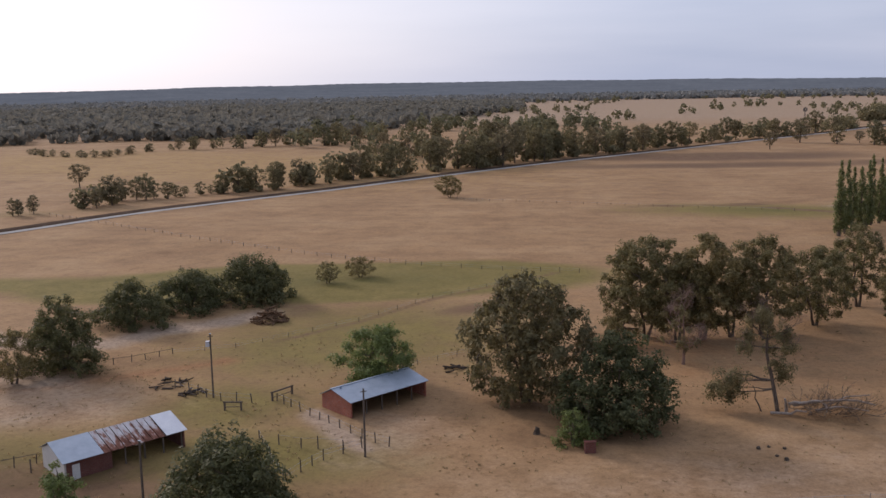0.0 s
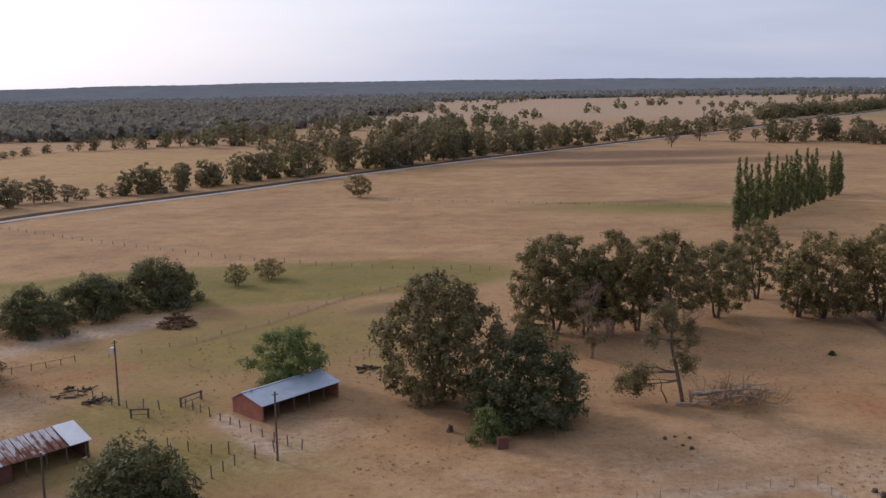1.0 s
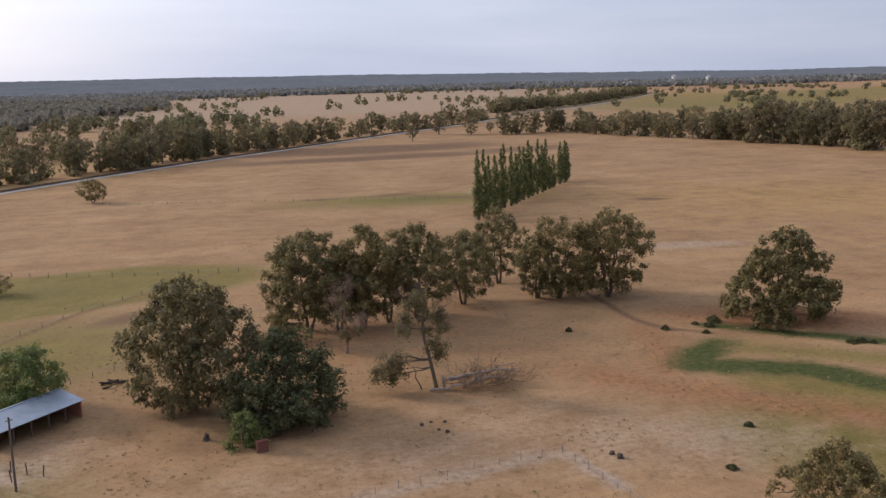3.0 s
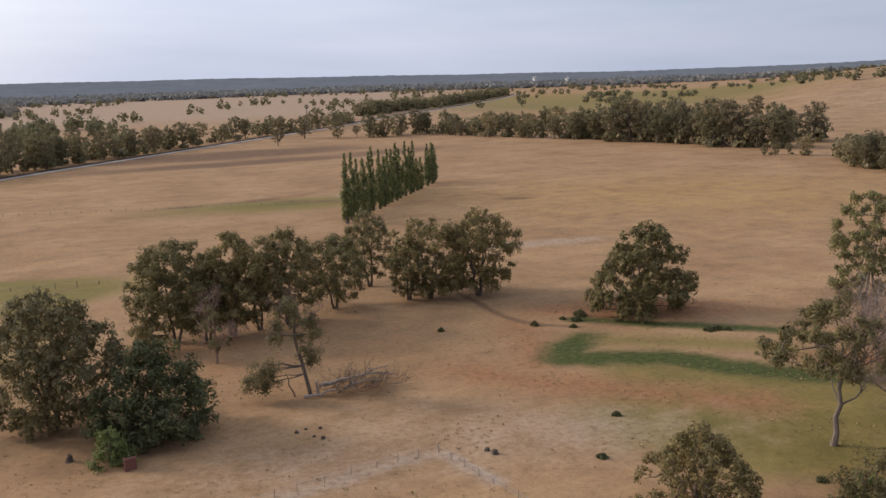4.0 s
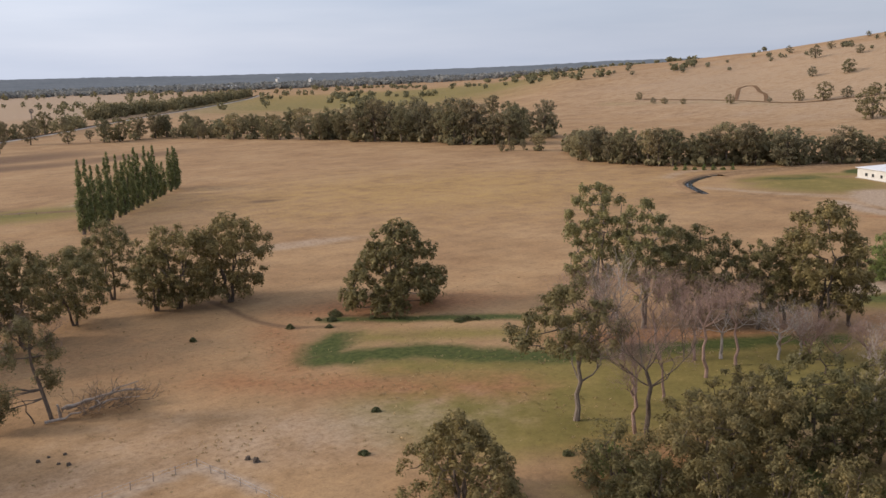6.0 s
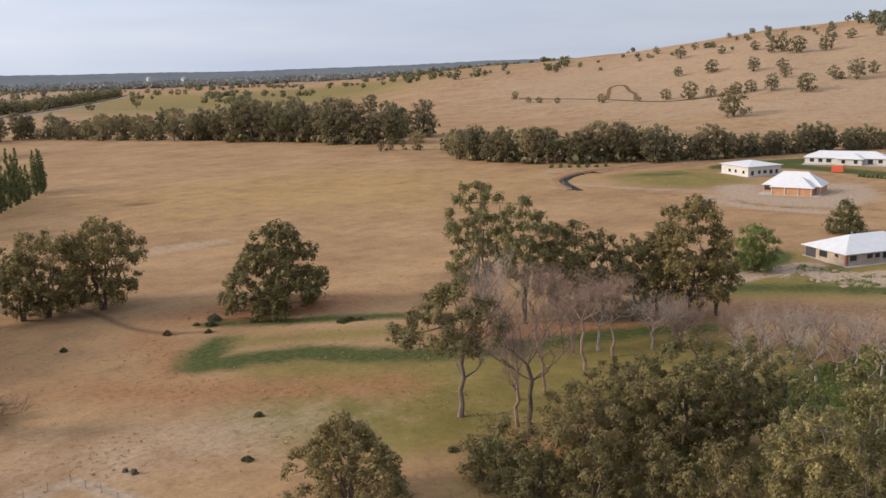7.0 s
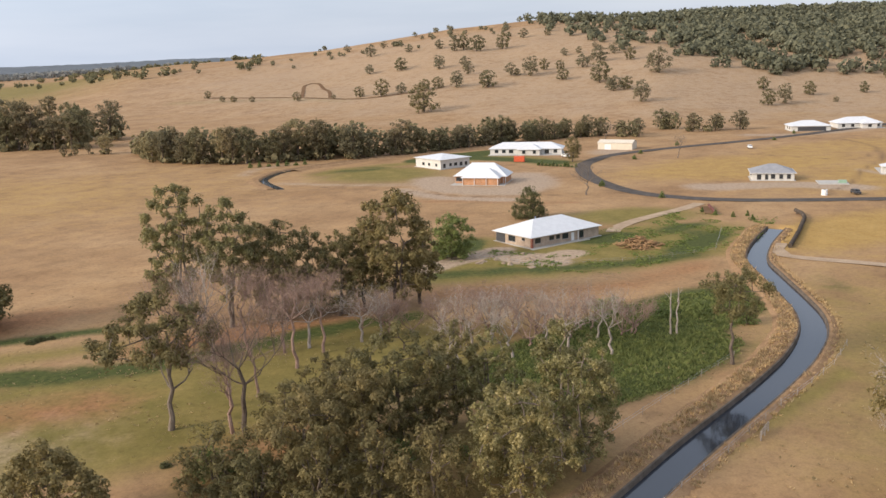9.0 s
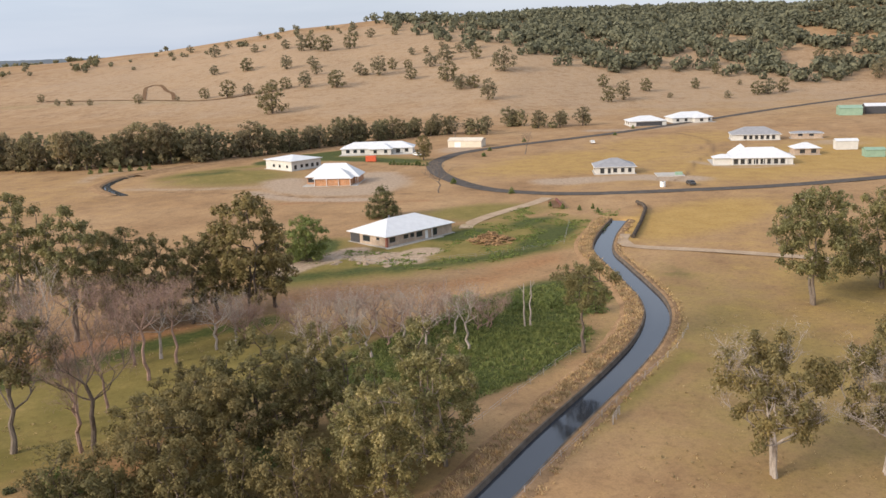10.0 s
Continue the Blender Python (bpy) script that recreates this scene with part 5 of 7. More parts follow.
# ---- woods too far to count ----
def woods(name, label, spots, seed, per=14, material=None):
    """Joined clumps of leaf sprays: (x, y, height, width) each."""
    rs = np.random.RandomState(seed)
    sp = np.array(spots)
    n = len(sp)
    k = np.repeat(np.arange(n), per)
    d = rs.normal(size=(n * per, 3))
    d /= np.linalg.norm(d, axis=1)[:, None]
    d[:, 2] = d[:, 2] * 0.8 + 0.12
    z = land(sp[:, 0], sp[:, 1])
    r = rs.uniform(0.5, 1, n * per)[:, None]
    p = np.stack([sp[k, 0], sp[k, 1], z[k] + sp[k, 2] * 0.4], -1) + d * r * np.stack([sp[k, 3] / 2, sp[k, 3] / 2, sp[k, 2] * 0.6], -1)
    nrm = d + rs.normal(size=d.shape) * 0.5
    nrm /= np.linalg.norm(nrm, axis=1)[:, None]
    ax = np.cross(nrm, rs.normal(size=d.shape))
    ax /= np.linalg.norm(ax, axis=1)[:, None]
    bx = np.cross(nrm, ax)
    s = (sp[k, 3] * rs.uniform(0.7, 1.5, n * per) / math.sqrt(per))[:, None]
    v = np.stack([p - ax * s, p + bx * s * 0.7, p + ax * s, p - bx * s * 0.7], 1).reshape(-1, 3)
    ob = leaf_part(name, v, np.arange(len(v)).reshape(-1, 4), material or HAZED_FAR, None)
    return tagged(ob, label, "woods", kind="stuff")


def scatter(n, az0, az1, d0, d1, h, w, seed, keep=None):
    rs = np.random.RandomState(seed)
    out = []
    while len(out) < n:
        az, d = radians(rs.uniform(az0, az1)), math.sqrt(rs.uniform(d0 * d0, d1 * d1))
        if keep and not keep(math.degrees(az), d, rs.rand()):
            continue
        f = rs.uniform(0.7, 1.3)
        out.append((d * math.sin(az), d * math.cos(az), h * f, w * f))
    return out


woods("far_belts", "dark belts of trees behind the front row and along the far road", BACK_ROWS, 9, 110, HAZED_GUM)
woods("belt_scrub", "low dark scrub under the belts of trees", SCRUB, 10, 60, HAZED_GUM)
woods("ridge_trees", "small trees dotted along the hill ridge", scatter(70, 46, 78, 1150, 1400, 6, 7, 8), 8, 60, HAZED_HILLGUM)


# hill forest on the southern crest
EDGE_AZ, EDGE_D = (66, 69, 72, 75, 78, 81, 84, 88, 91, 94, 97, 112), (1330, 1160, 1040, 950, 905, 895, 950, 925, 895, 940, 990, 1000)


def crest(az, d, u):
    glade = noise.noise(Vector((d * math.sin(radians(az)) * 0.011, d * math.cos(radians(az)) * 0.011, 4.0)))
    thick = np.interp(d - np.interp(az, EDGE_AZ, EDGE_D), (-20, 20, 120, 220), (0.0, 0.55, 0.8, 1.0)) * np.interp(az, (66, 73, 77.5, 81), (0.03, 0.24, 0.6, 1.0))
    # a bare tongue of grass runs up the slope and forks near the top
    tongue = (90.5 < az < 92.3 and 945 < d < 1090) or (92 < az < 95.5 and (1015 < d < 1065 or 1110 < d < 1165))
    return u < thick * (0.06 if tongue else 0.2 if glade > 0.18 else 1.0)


woods("hill_forest", "dark eucalyptus forest covering the hill crest", scatter(3900, 66, 112, 890, 1480, 11, 13, 1, crest), 1, 46, HAZED_CRESTGUM)
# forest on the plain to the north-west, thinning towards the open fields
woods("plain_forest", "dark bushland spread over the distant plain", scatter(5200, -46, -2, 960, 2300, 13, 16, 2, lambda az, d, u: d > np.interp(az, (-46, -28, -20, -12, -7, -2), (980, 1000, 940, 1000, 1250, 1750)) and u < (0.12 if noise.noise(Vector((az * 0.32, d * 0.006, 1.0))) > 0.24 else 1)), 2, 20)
woods("plain_trees", "scattered trees on the distant dry plain", scatter(190, -8, 31, 1150, 2600, 12, 11, 3, lambda az, d, u: noise.noise(Vector((az * 0.22, d * 0.0075, 7.0))) > 0.18), 3, 30, HAZED_GUM)
woods("plain_trees", "scattered trees between the far fields", scatter(90, -16, 4, 800, 1180, 15, 13, 4, lambda az, d, u: noise.noise(Vector((az * 0.4, d * 0.01, 2.0))) > 0.05), 4, 60, HAZED_GUM)
woods("far_forest", "dark forest along the horizon", scatter(7200, -48, 50, 2200, 3400, 11, 18, 5, lambda az, d, u: d > np.interp(az, (-48, -8, 0, 12, 34, 50), (2000, 2150, 2500, 2700, 2600, 2500))), 5, 12, HAZED_HORIZON)
woods("far_trees", "trees along the foot of the far rise", scatter(210, 30, 52, 1100, 2300, 8, 10, 6, lambda az, d, u: noise.noise(Vector((az * 0.3, d * 0.006, 5.0))) > 0.12), 6, 40, HAZED_GUM)


def far_range():
    """The forested country that closes the horizon, rising gently, haze tinted into its colour."""
    rs = np.random.RandomState(12)
    az = np.radians(np.arange(-62, 72, 0.22))
    d = np.r_[np.linspace(2900, 4780, 40), 4860]
    A, R = np.meshgrid(az, d)
    top = np.interp(np.degrees(A), RANGE_AZ, RANGE_Z)
    k = np.clip((R - 2900) / 1880, 0, 1)
    Z = top * (0.35 * k + 0.65 * k ** 2) + 4 + rs.uniform(-1, 1, A.shape) * 1.2 + 1.0 * np.sin(A * 37 + R * 0.011)
    Z[0], Z[-1] = -3, -20
    idx = np.arange(A.size).reshape(A.shape)
    f = np.stack([idx[:-1, :-1], idx[:-1, 1:], idx[1:, 1:], idx[1:, :-1]], -1).reshape(-1, 4)
    ob = leaf_part("backdrop", np.stack([R * np.sin(A), R * np.cos(A), Z], -1).reshape(-1, 3), f, HAZED_RANGE, None)
    return tagged(ob, "forested country along the horizon, haze tinted into its blue-grey colour", "backdrop", kind="structure")


RANGE_AZ = (-62, -33, -26, -20, -13, -8, 0, 6, 12, 16, 20, 26, 32, 39, 47, 72)
RANGE_Z = (36, 40, 46, 52, 56, 56, 54, 50, 46, 41, 36, 30, 24, 26, 38, 50)
far_range()

# ---- buildings ----
def box(bm, x, y, z, sx, sy, sz, turn=0.0, tilt=0.0):
    """A box with its base centre at (x, y, z)."""
    r = bmesh.ops.create_cube(bm, size=1.0)
    bmesh.ops.transform(bm, verts=r["verts"], matrix=pose(x, y, z + sz / 2, tilt, 0, turn) @ Matrix.Diagonal((sx, sy, sz, 1)))
    return bm


def solid(*dims, **kw):
    return box(bmesh.new(), *dims, **kw)


def prism(points, faces):
    """A closed body from a few corners."""
    bm = bmesh.new()
    vs = [bm.verts.new(p) for p in points]
    for f in faces:
        bm.faces.new([vs[i] for i in f])
    bmesh.ops.recalc_face_normals(bm, faces=bm.faces)
    return bm


def hip_roof(x0, y0, x1, y1, z, rise, ridge=None):
    """A hipped roof with eaves 0.18 m deep."""
    L, D = x1 - x0, y1 - y0
    k = D / 2 if L >= D else L / 2
    if L >= D:
        a, b = (x0 + k, (y0 + y1) / 2, z + 0.18 + rise), (x1 - k, (y0 + y1) / 2, z + 0.18 + rise)
    else:
        a, b = ((x0 + x1) / 2, y0 + k, z + 0.18 + rise), ((x0 + x1) / 2, y1 - k, z + 0.18 + rise)
    low = [(x0, y0, z), (x1, y0, z), (x1, y1, z), (x0, y1, z)]
    top = [(p[0], p[1], z + 0.18) for p in low]
    fs = [(3, 2, 1, 0), (0, 1, 5, 4), (1, 2, 6, 5), (2, 3, 7, 6), (3, 0, 4, 7)]
    fs += [(4, 5, 9, 8), (5, 6, 9), (6, 7, 8, 9), (7, 4, 8)] if L >= D else [(4, 5, 8), (5, 6, 9, 8), (6, 7, 9), (7, 4, 8, 9)]
    return prism(low + top + [a, b], fs)


def gable_roof(x0, y0, x1, y1, z, rise, at=0.5, thick=0.12):
    ym = y0 + (y1 - y0) * at
    prof = [(y0, z), (ym, z + rise), (y1, z), (y1, z - thick), (ym, z + rise - thick), (y0, z - thick)]
    pts = [(x, y, zz) for x in (x0, x1) for y, zz in prof]
    return prism(pts, [(0, 1, 4, 5), (1, 2, 3, 4), (6, 7, 10, 11), (7, 8, 9, 10)] + [(i, (i + 1) % 6, (i + 1) % 6 + 6, i + 6) for i in range(6)])


def window(parent, x, y, z, w, h, side, frame_mat=DARKTRIM):
    """A framed window with a glass pane and a sill; side 'f' faces -y, 'l' faces -x."""
    turn = 0 if side == "f" else -90
    m = pose(x, y, z, 0, 0, turn)
    bm = bmesh.new()
    for dx in (-w / 2, w / 2):
        box(bm, dx, 0, 0, 0.09, 0.12, h)
    for dz in (0, h - 0.09):
        box(bm, 0, 0, dz, w, 0.12, 0.09)
    ob = part("window", bm, frame_mat, parent, "dark framed window")
    ob.matrix_local = m
    part("pane", solid(0, 0.03, 0.05, w - 0.08, 0.02, h - 0.1), GLASS, ob)
    part("sill", solid(0, -0.06, -0.07, w + 0.15, 0.2, 0.07), PALECONC, ob)
    return ob


def walls(x0, y0, x1, y1, h, t=0.22):
    bm = bmesh.new()
    box(bm, (x0 + x1) / 2, y0 + t / 2, 0, x1 - x0, t, h)
    box(bm, (x0 + x1) / 2, y1 - t / 2, 0, x1 - x0, t, h)
    box(bm, x0 + t / 2, (y0 + y1) / 2, 0, t, y1 - y0 - 2 * t, h)
    box(bm, x1 - t / 2, (y0 + y1) / 2, 0, t, y1 - y0 - 2 * t, h)
    return bm


def house(x, y, turn, blocks, wall_mat, roof_mat, label, front=(), left=(), garage=None, veranda=None, height=2.6, eave=0.6, flue=None, slab=1.2):
    """A single-storey house; blocks are (x0, y0, x1, y1, rise) in its own plan, front along -y."""
    ob = hold("house", pose(x, y, float(land(x, y)) + 0.1, 0, 0, turn), label, "house", "estate houses")
    for i, (x0, y0, x1, y1, rise) in enumerate(blocks):
        part("wall", walls(x0 + 0.004 * i, y0 + 0.004 * i, x1 - 0.004 * i, y1, height - 0.006 * i), wall_mat, ob)
        part("roof", hip_roof(x0 - eave, y0 - eave, x1 + eave, y1 + eave, height + 0.01 * i, rise), roof_mat, ob)
        bm = bmesh.new()
        for yy in (y0 - eave - 0.06, y1 + eave + 0.06):
            box(bm, (x0 + x1) / 2, yy, height + 0.04, x1 - x0 + 2 * eave + 0.24, 0.12, 0.13)
        for xx in (x0 - eave - 0.06, x1 + eave + 0.06):
            box(bm, xx, (y0 + y1) / 2, height + 0.045, 0.12, y1 - y0 + 2 * eave, 0.12)
        part("gutter", bm, WHITEPAINT, ob)
    x0, y0, x1, y1 = min(b[0] for b in blocks), min(b[1] for b in blocks), max(b[2] for b in blocks), max(b[3] for b in blocks)
    part("slab", solid((x0 + x1) / 2, (y0 + y1) / 2, -0.5, x1 - x0 + slab, y1 - y0 + slab, 0.5), PALECONC, ob)
    for wx, wy, ww, wh in front:
        window(ob, wx, wy - 0.03, 2.25 - wh, ww, wh, "f")
    for wx, wy, ww, wh in left:
        window(ob, wx - 0.03, wy, 2.25 - wh, ww, wh, "l")
    if garage:
        for gx, gy, gw, mat in garage:
            part("garage_door", solid(gx, gy - 0.05, 0.02, gw, 0.08, 2.2), mat, ob, "wide garage door")
    if veranda:
        for px, py in veranda:
            part("post", solid(px, py, 0, 0.16, 0.16, height), WHITEPAINT, ob)
    if flue:
        bm = bmesh.new()
        r = bmesh.ops.create_cone(bm, cap_ends=True, segments=10, radius1=0.14, radius2=0.14, depth=1.3)
        bmesh.ops.translate(bm, verts=r["verts"], vec=(flue[0], flue[1], flue[2]))
        part("flue", bm, ZINC, ob, "thin metal flue pipe")
    return ob


# the nearest house, cream brick under a pale metal roof
h1 = house(218.6, 90.2, -26, [(0, 0, 24, 14, 3.0)], CREAMBRICK, WHITEROOF, "cream brick house with a broad pale metal hip roof",
           front=((2.2, 0, 1.8, 1.3), (7.0, 0, 1.5, 1.1), (9.2, 0, 1.2, 1.1), (11.8, 0, 2.0, 1.4), (17.6, 0, 1.4, 1.9)), left=((0, 3.0, 1.0, 0.7), (0, 7.5, 2.6, 1.5)), veranda=((0.1, 11.8), (0.1, 13.9), (16.0, -0.45)), flue=(9.5, 9, 5.2))
# no recess is cut: a dark panel on the wall gives the porch's shade
part("porch_shade_panel", solid(-0.04, 12.0, 0.05, 0.1, 3.6, 2.3), DARKTRIM, h1, "flat dark panel standing in for the shaded porch opening")
part("door", solid(14.4, -0.05, 0.02, 0.95, 0.08, 2.1), WHITEPAINT, h1, "white front door")
part("path", solid(9, -1.4, -0.32, 20, 1.1, 0.3), PALECONC, h1, "pale concrete path")
part("brick_pier", solid(0.2, -0.05, 0, 0.6, 0.5, 2.5), REDBRICK, h1, "red brick corner pier")
house(356, 188, -24, [(0, 0, 16, 17.5, 1.6)], WHITEWALL, WHITEROOF, "white rendered house with a low white roof",
      front=((2.0, 0, 1.2, 1.8), (5.4, 0, 1.2, 1.3), (8.2, 0, 1.6, 1.3), (11.2, 0, 1.4, 1.6), (14.0, 0, 1.2, 1.6)), left=((0, 3, 1.2, 1.2), (0, 8, 1.2, 1.2), (0, 12, 1.4, 1.2)), height=3.9)
house(316.5, 158, -77, [(0, 0, 13.5, 9, 3.3), (-4, 5, 15.5, 16, 4.4)], ORANGEBRICK, WHITEROOF, "orange brick house under white hip roofs on bare ground",
      front=((-2.6, 5, 2.2, 1.5),), garage=((2.4, 0, 3.6, ORANGEBRICK), (6.9, 0, 3.6, ORANGEBRICK), (11.2, 0, 2.6, ORANGEBRICK)), veranda=((0, -0.3), (4.5, -0.3), (9, -0.3), (13.4, -0.3), (14.6, 4.7), (15.4, 4.7)))
house(413, 191, -74, [(0, 0, 34, 11, 2.6), (14, -4, 24, 4, 2.4)], WHITEWALL, WHITEROOF, "long white house with white hip roofs and a lawn",
      front=((3, 0, 1.6, 1.5), (6.5, 0, 1.6, 1.5), (10, 0, 2.0, 1.6), (16.5, -4, 1.4, 1.5), (21.5, -4, 1.4, 1.5), (27, 0, 2.0, 1.9), (31, 0, 1.6, 1.5)), veranda=((25, -0.4), (28.5, -0.4), (33.8, -0.4)))
house(355.5, 60, -76, [(0, 0, 14.5, 12, 2.7)], WHITEWALL, GREYROOF, "new white house with a grey hip roof on bare ground",
      front=((2.4, 0, 1.4, 1.9), (5.0, 0, 1.0, 1.9), (7.2, 0, 1.4, 1.6), (10, 0, 1.2, 1.6), (12.6, 0, 1.2, 1.6)), left=((0, 4, 1.4, 1.2), (0, 8, 1.4, 1.2)))
house(556, 74, -70, [(0, 0, 21, 15, 2.6)], WHITEWALL, WHITEROOF, "large white house with a dark garage front", garage=((11, 0, 15, DARKTRIM),), left=((0, 4, 1.4, 1.4), (0, 9, 1.4, 1.4)))
house(578, 52, -66, [(0, 0, 24, 14, 3.0), (12, -4, 20, 4, 2.4)], WHITEWALL, WHITEROOF, "large white house with stepped white roofs", front=((3, 0, 1.6, 1.6), (8, 0, 1.6, 1.6), (16, -4, 1.8, 1.6), (22, 0, 1.4, 1.6)))
house(478, 15, -82, [(0, 0, 22, 13, 3.2)], WHITEWALL, GREYROOF, "white house with a blue-grey hip roof", front=tuple((6 + 2.6 * k, 0, 1.4, 1.8) for k in range(6)), left=((0, 5, 1.5, 1.4),))
house(386, 12, -80, [(0, 0, 23, 13, 3.4), (-6.5, 1.0, 0, 6, 1.2), (1.5, 9, 9, 19, 3.9)], WHITEWALL, WHITEROOF, "white house with a long white roof and veranda", front=tuple((1.6 + 2.5 * k, 0, 1.5, 1.9) for k in range(8)), veranda=tuple((0.2 + 2.9 * k, -0.45) for k in range(8)))
house(420, -12, -76, [(0, 0, 10, 8, 2.0)], CREAMBRICK, WHITEROOF, "small white-roofed house with brick walls", front=((3, 0, 2.0, 1.6), (7.5, 0, 2.0, 1.6)))
house(488, -12, -86, [(0, 0, 14, 6, 0.8)], CREAMBRICK, GREYROOF, "low brick outbuilding beside a house", front=((4, 0, 2, 1.2), (9, 0, 2, 1.2)), height=2.3)


def metal_shed(x, y, turn, L, D, eave, rise, wall_mat, roof_mat, label, door=None):
    ob = hold("shed", pose(x, y, float(land(x, y)) + 0.05, 0, 0, turn), label, "shed")
    part("wall", walls(0, 0, L, D, eave, 0.1), wall_mat, ob)
    for xx in (0.05, L - 0.05):
        part("gable", prism([(xx - 0.05, 0, eave), (xx - 0.05, D, eave), (xx - 0.05, D / 2, eave + rise), (xx + 0.05, 0, eave), (xx + 0.05, D, eave), (xx + 0.05, D / 2, eave + rise)], [(0, 1, 2), (3, 4, 5), (0, 1, 4, 3), (1, 2, 5, 4), (2, 0, 3, 5)]), wall_mat, ob)
    part("roof", gable_roof(-0.25, -0.25, L + 0.25, D + 0.25, eave + 0.12, rise), roof_mat, ob)
    if door:
        part("door", solid(door[0], -0.04, 0, door[1], 0.06, door[2]), WHITEPAINT, ob, "pale roller door")
    return ob


metal_shed(446, 148.5, -88, 17, 9, 3.2, 1.2, CREAM, CREAM, "cream metal shed beside the estate road", (5, 3.2, 2.6))
metal_shed(622, -42, -84, 13, 12, 4.2, 1.5, GREENSHEET, GREENSHEET, "pale green metal farm shed on the hill foot")
metal_shed(632, -57, -84, 13, 10, 4.6, 1.5, DARKTRIM, WHITEROOF, "dark shed with a bright white roof")
metal_shed(414, -38.5, -80, 7.5, 6, 2.8, 0.8, GREENSHEET, GREENSHEET, "small green metal garden shed")
metal_shed(440, -29, -80, 9, 5, 3.6, 0.9, WHITEWALL, WHITEROOF, "tall white shed beside parked vehicles")


# ---- farm sheds ----
def brick_shed():
    """Open-fronted red brick shed under one pale metal roof."""
    L, D, e = 15.2, 7.6, 2.7
    ob = hold("farm_shed", pose(-31.0, 135.5, -0.02, 0, 0, 49.0), "red brick open-fronted shed with a blue-grey metal roof", "shed", "farm sheds")
    at = 0.62
    for xx, nm in ((0.12, "gable_wall"), (L - 0.12, "gable_wall")):
        pts = [(xx + s, y, z) for s in (-0.12, 0.12) for y, z in ((0, 0), (D, 0), (D, e - 0.5), (D * at, e + 0.95), (0, e))]
        part(nm, prism(pts, [(0, 1, 2, 3, 4), (5, 6, 7, 8, 9)] + [(i, (i + 1) % 5, (i + 1) % 5 + 5, i + 5) for i in range(5)]), REDBRICK, ob)
    part("back_wall", solid(L / 2, D - 0.12, 0, L - 0.5, 0.22, e - 0.55), REDBRICK, ob)
    pts = []
    for y, z in ((-0.35, e - 0.08), (D * at, e + 1.02), (D + 0.3, e - 0.55)):
        pts.append((y, z))
    for i, (a, b) in enumerate(zip(pts, pts[1:])):
        body = [(x, y, z + s) for x in (-0.3, L + 0.3) for y, z in (a, b) for s in (0, 0.07)]
        part("roof_slope", prism(body, [(0, 2, 3, 1), (4, 5, 7, 6), (0, 1, 5, 4), (2, 6, 7, 3), (1, 3, 7, 5), (0, 4, 6, 2)]), ZINC, ob)
    part("ridge_cap", solid(L / 2, D * at, e + 1.04, L + 0.62, 0.4, 0.1), ZINC, ob)
    for k in range(1, 5):
        part("post", solid(L * k / 5, 0.1, 0, 0.16, 0.16, e - 0.05), TIMBER, ob)
    part("beam", solid(L / 2, 0.1, e - 0.28, L - 0.5, 0.14, 0.2), TIMBER, ob)
    for k in range(1, 5):
        part("rafter", solid(L * k / 5, D * 0.3, e + 0.1, 0.1, 0.1, 0.12), TIMBER, ob)
    part("vent", solid(1.2, D * 0.55, e + 0.85, 0.25, 0.25, 0.5), ZINC, ob)
    return ob


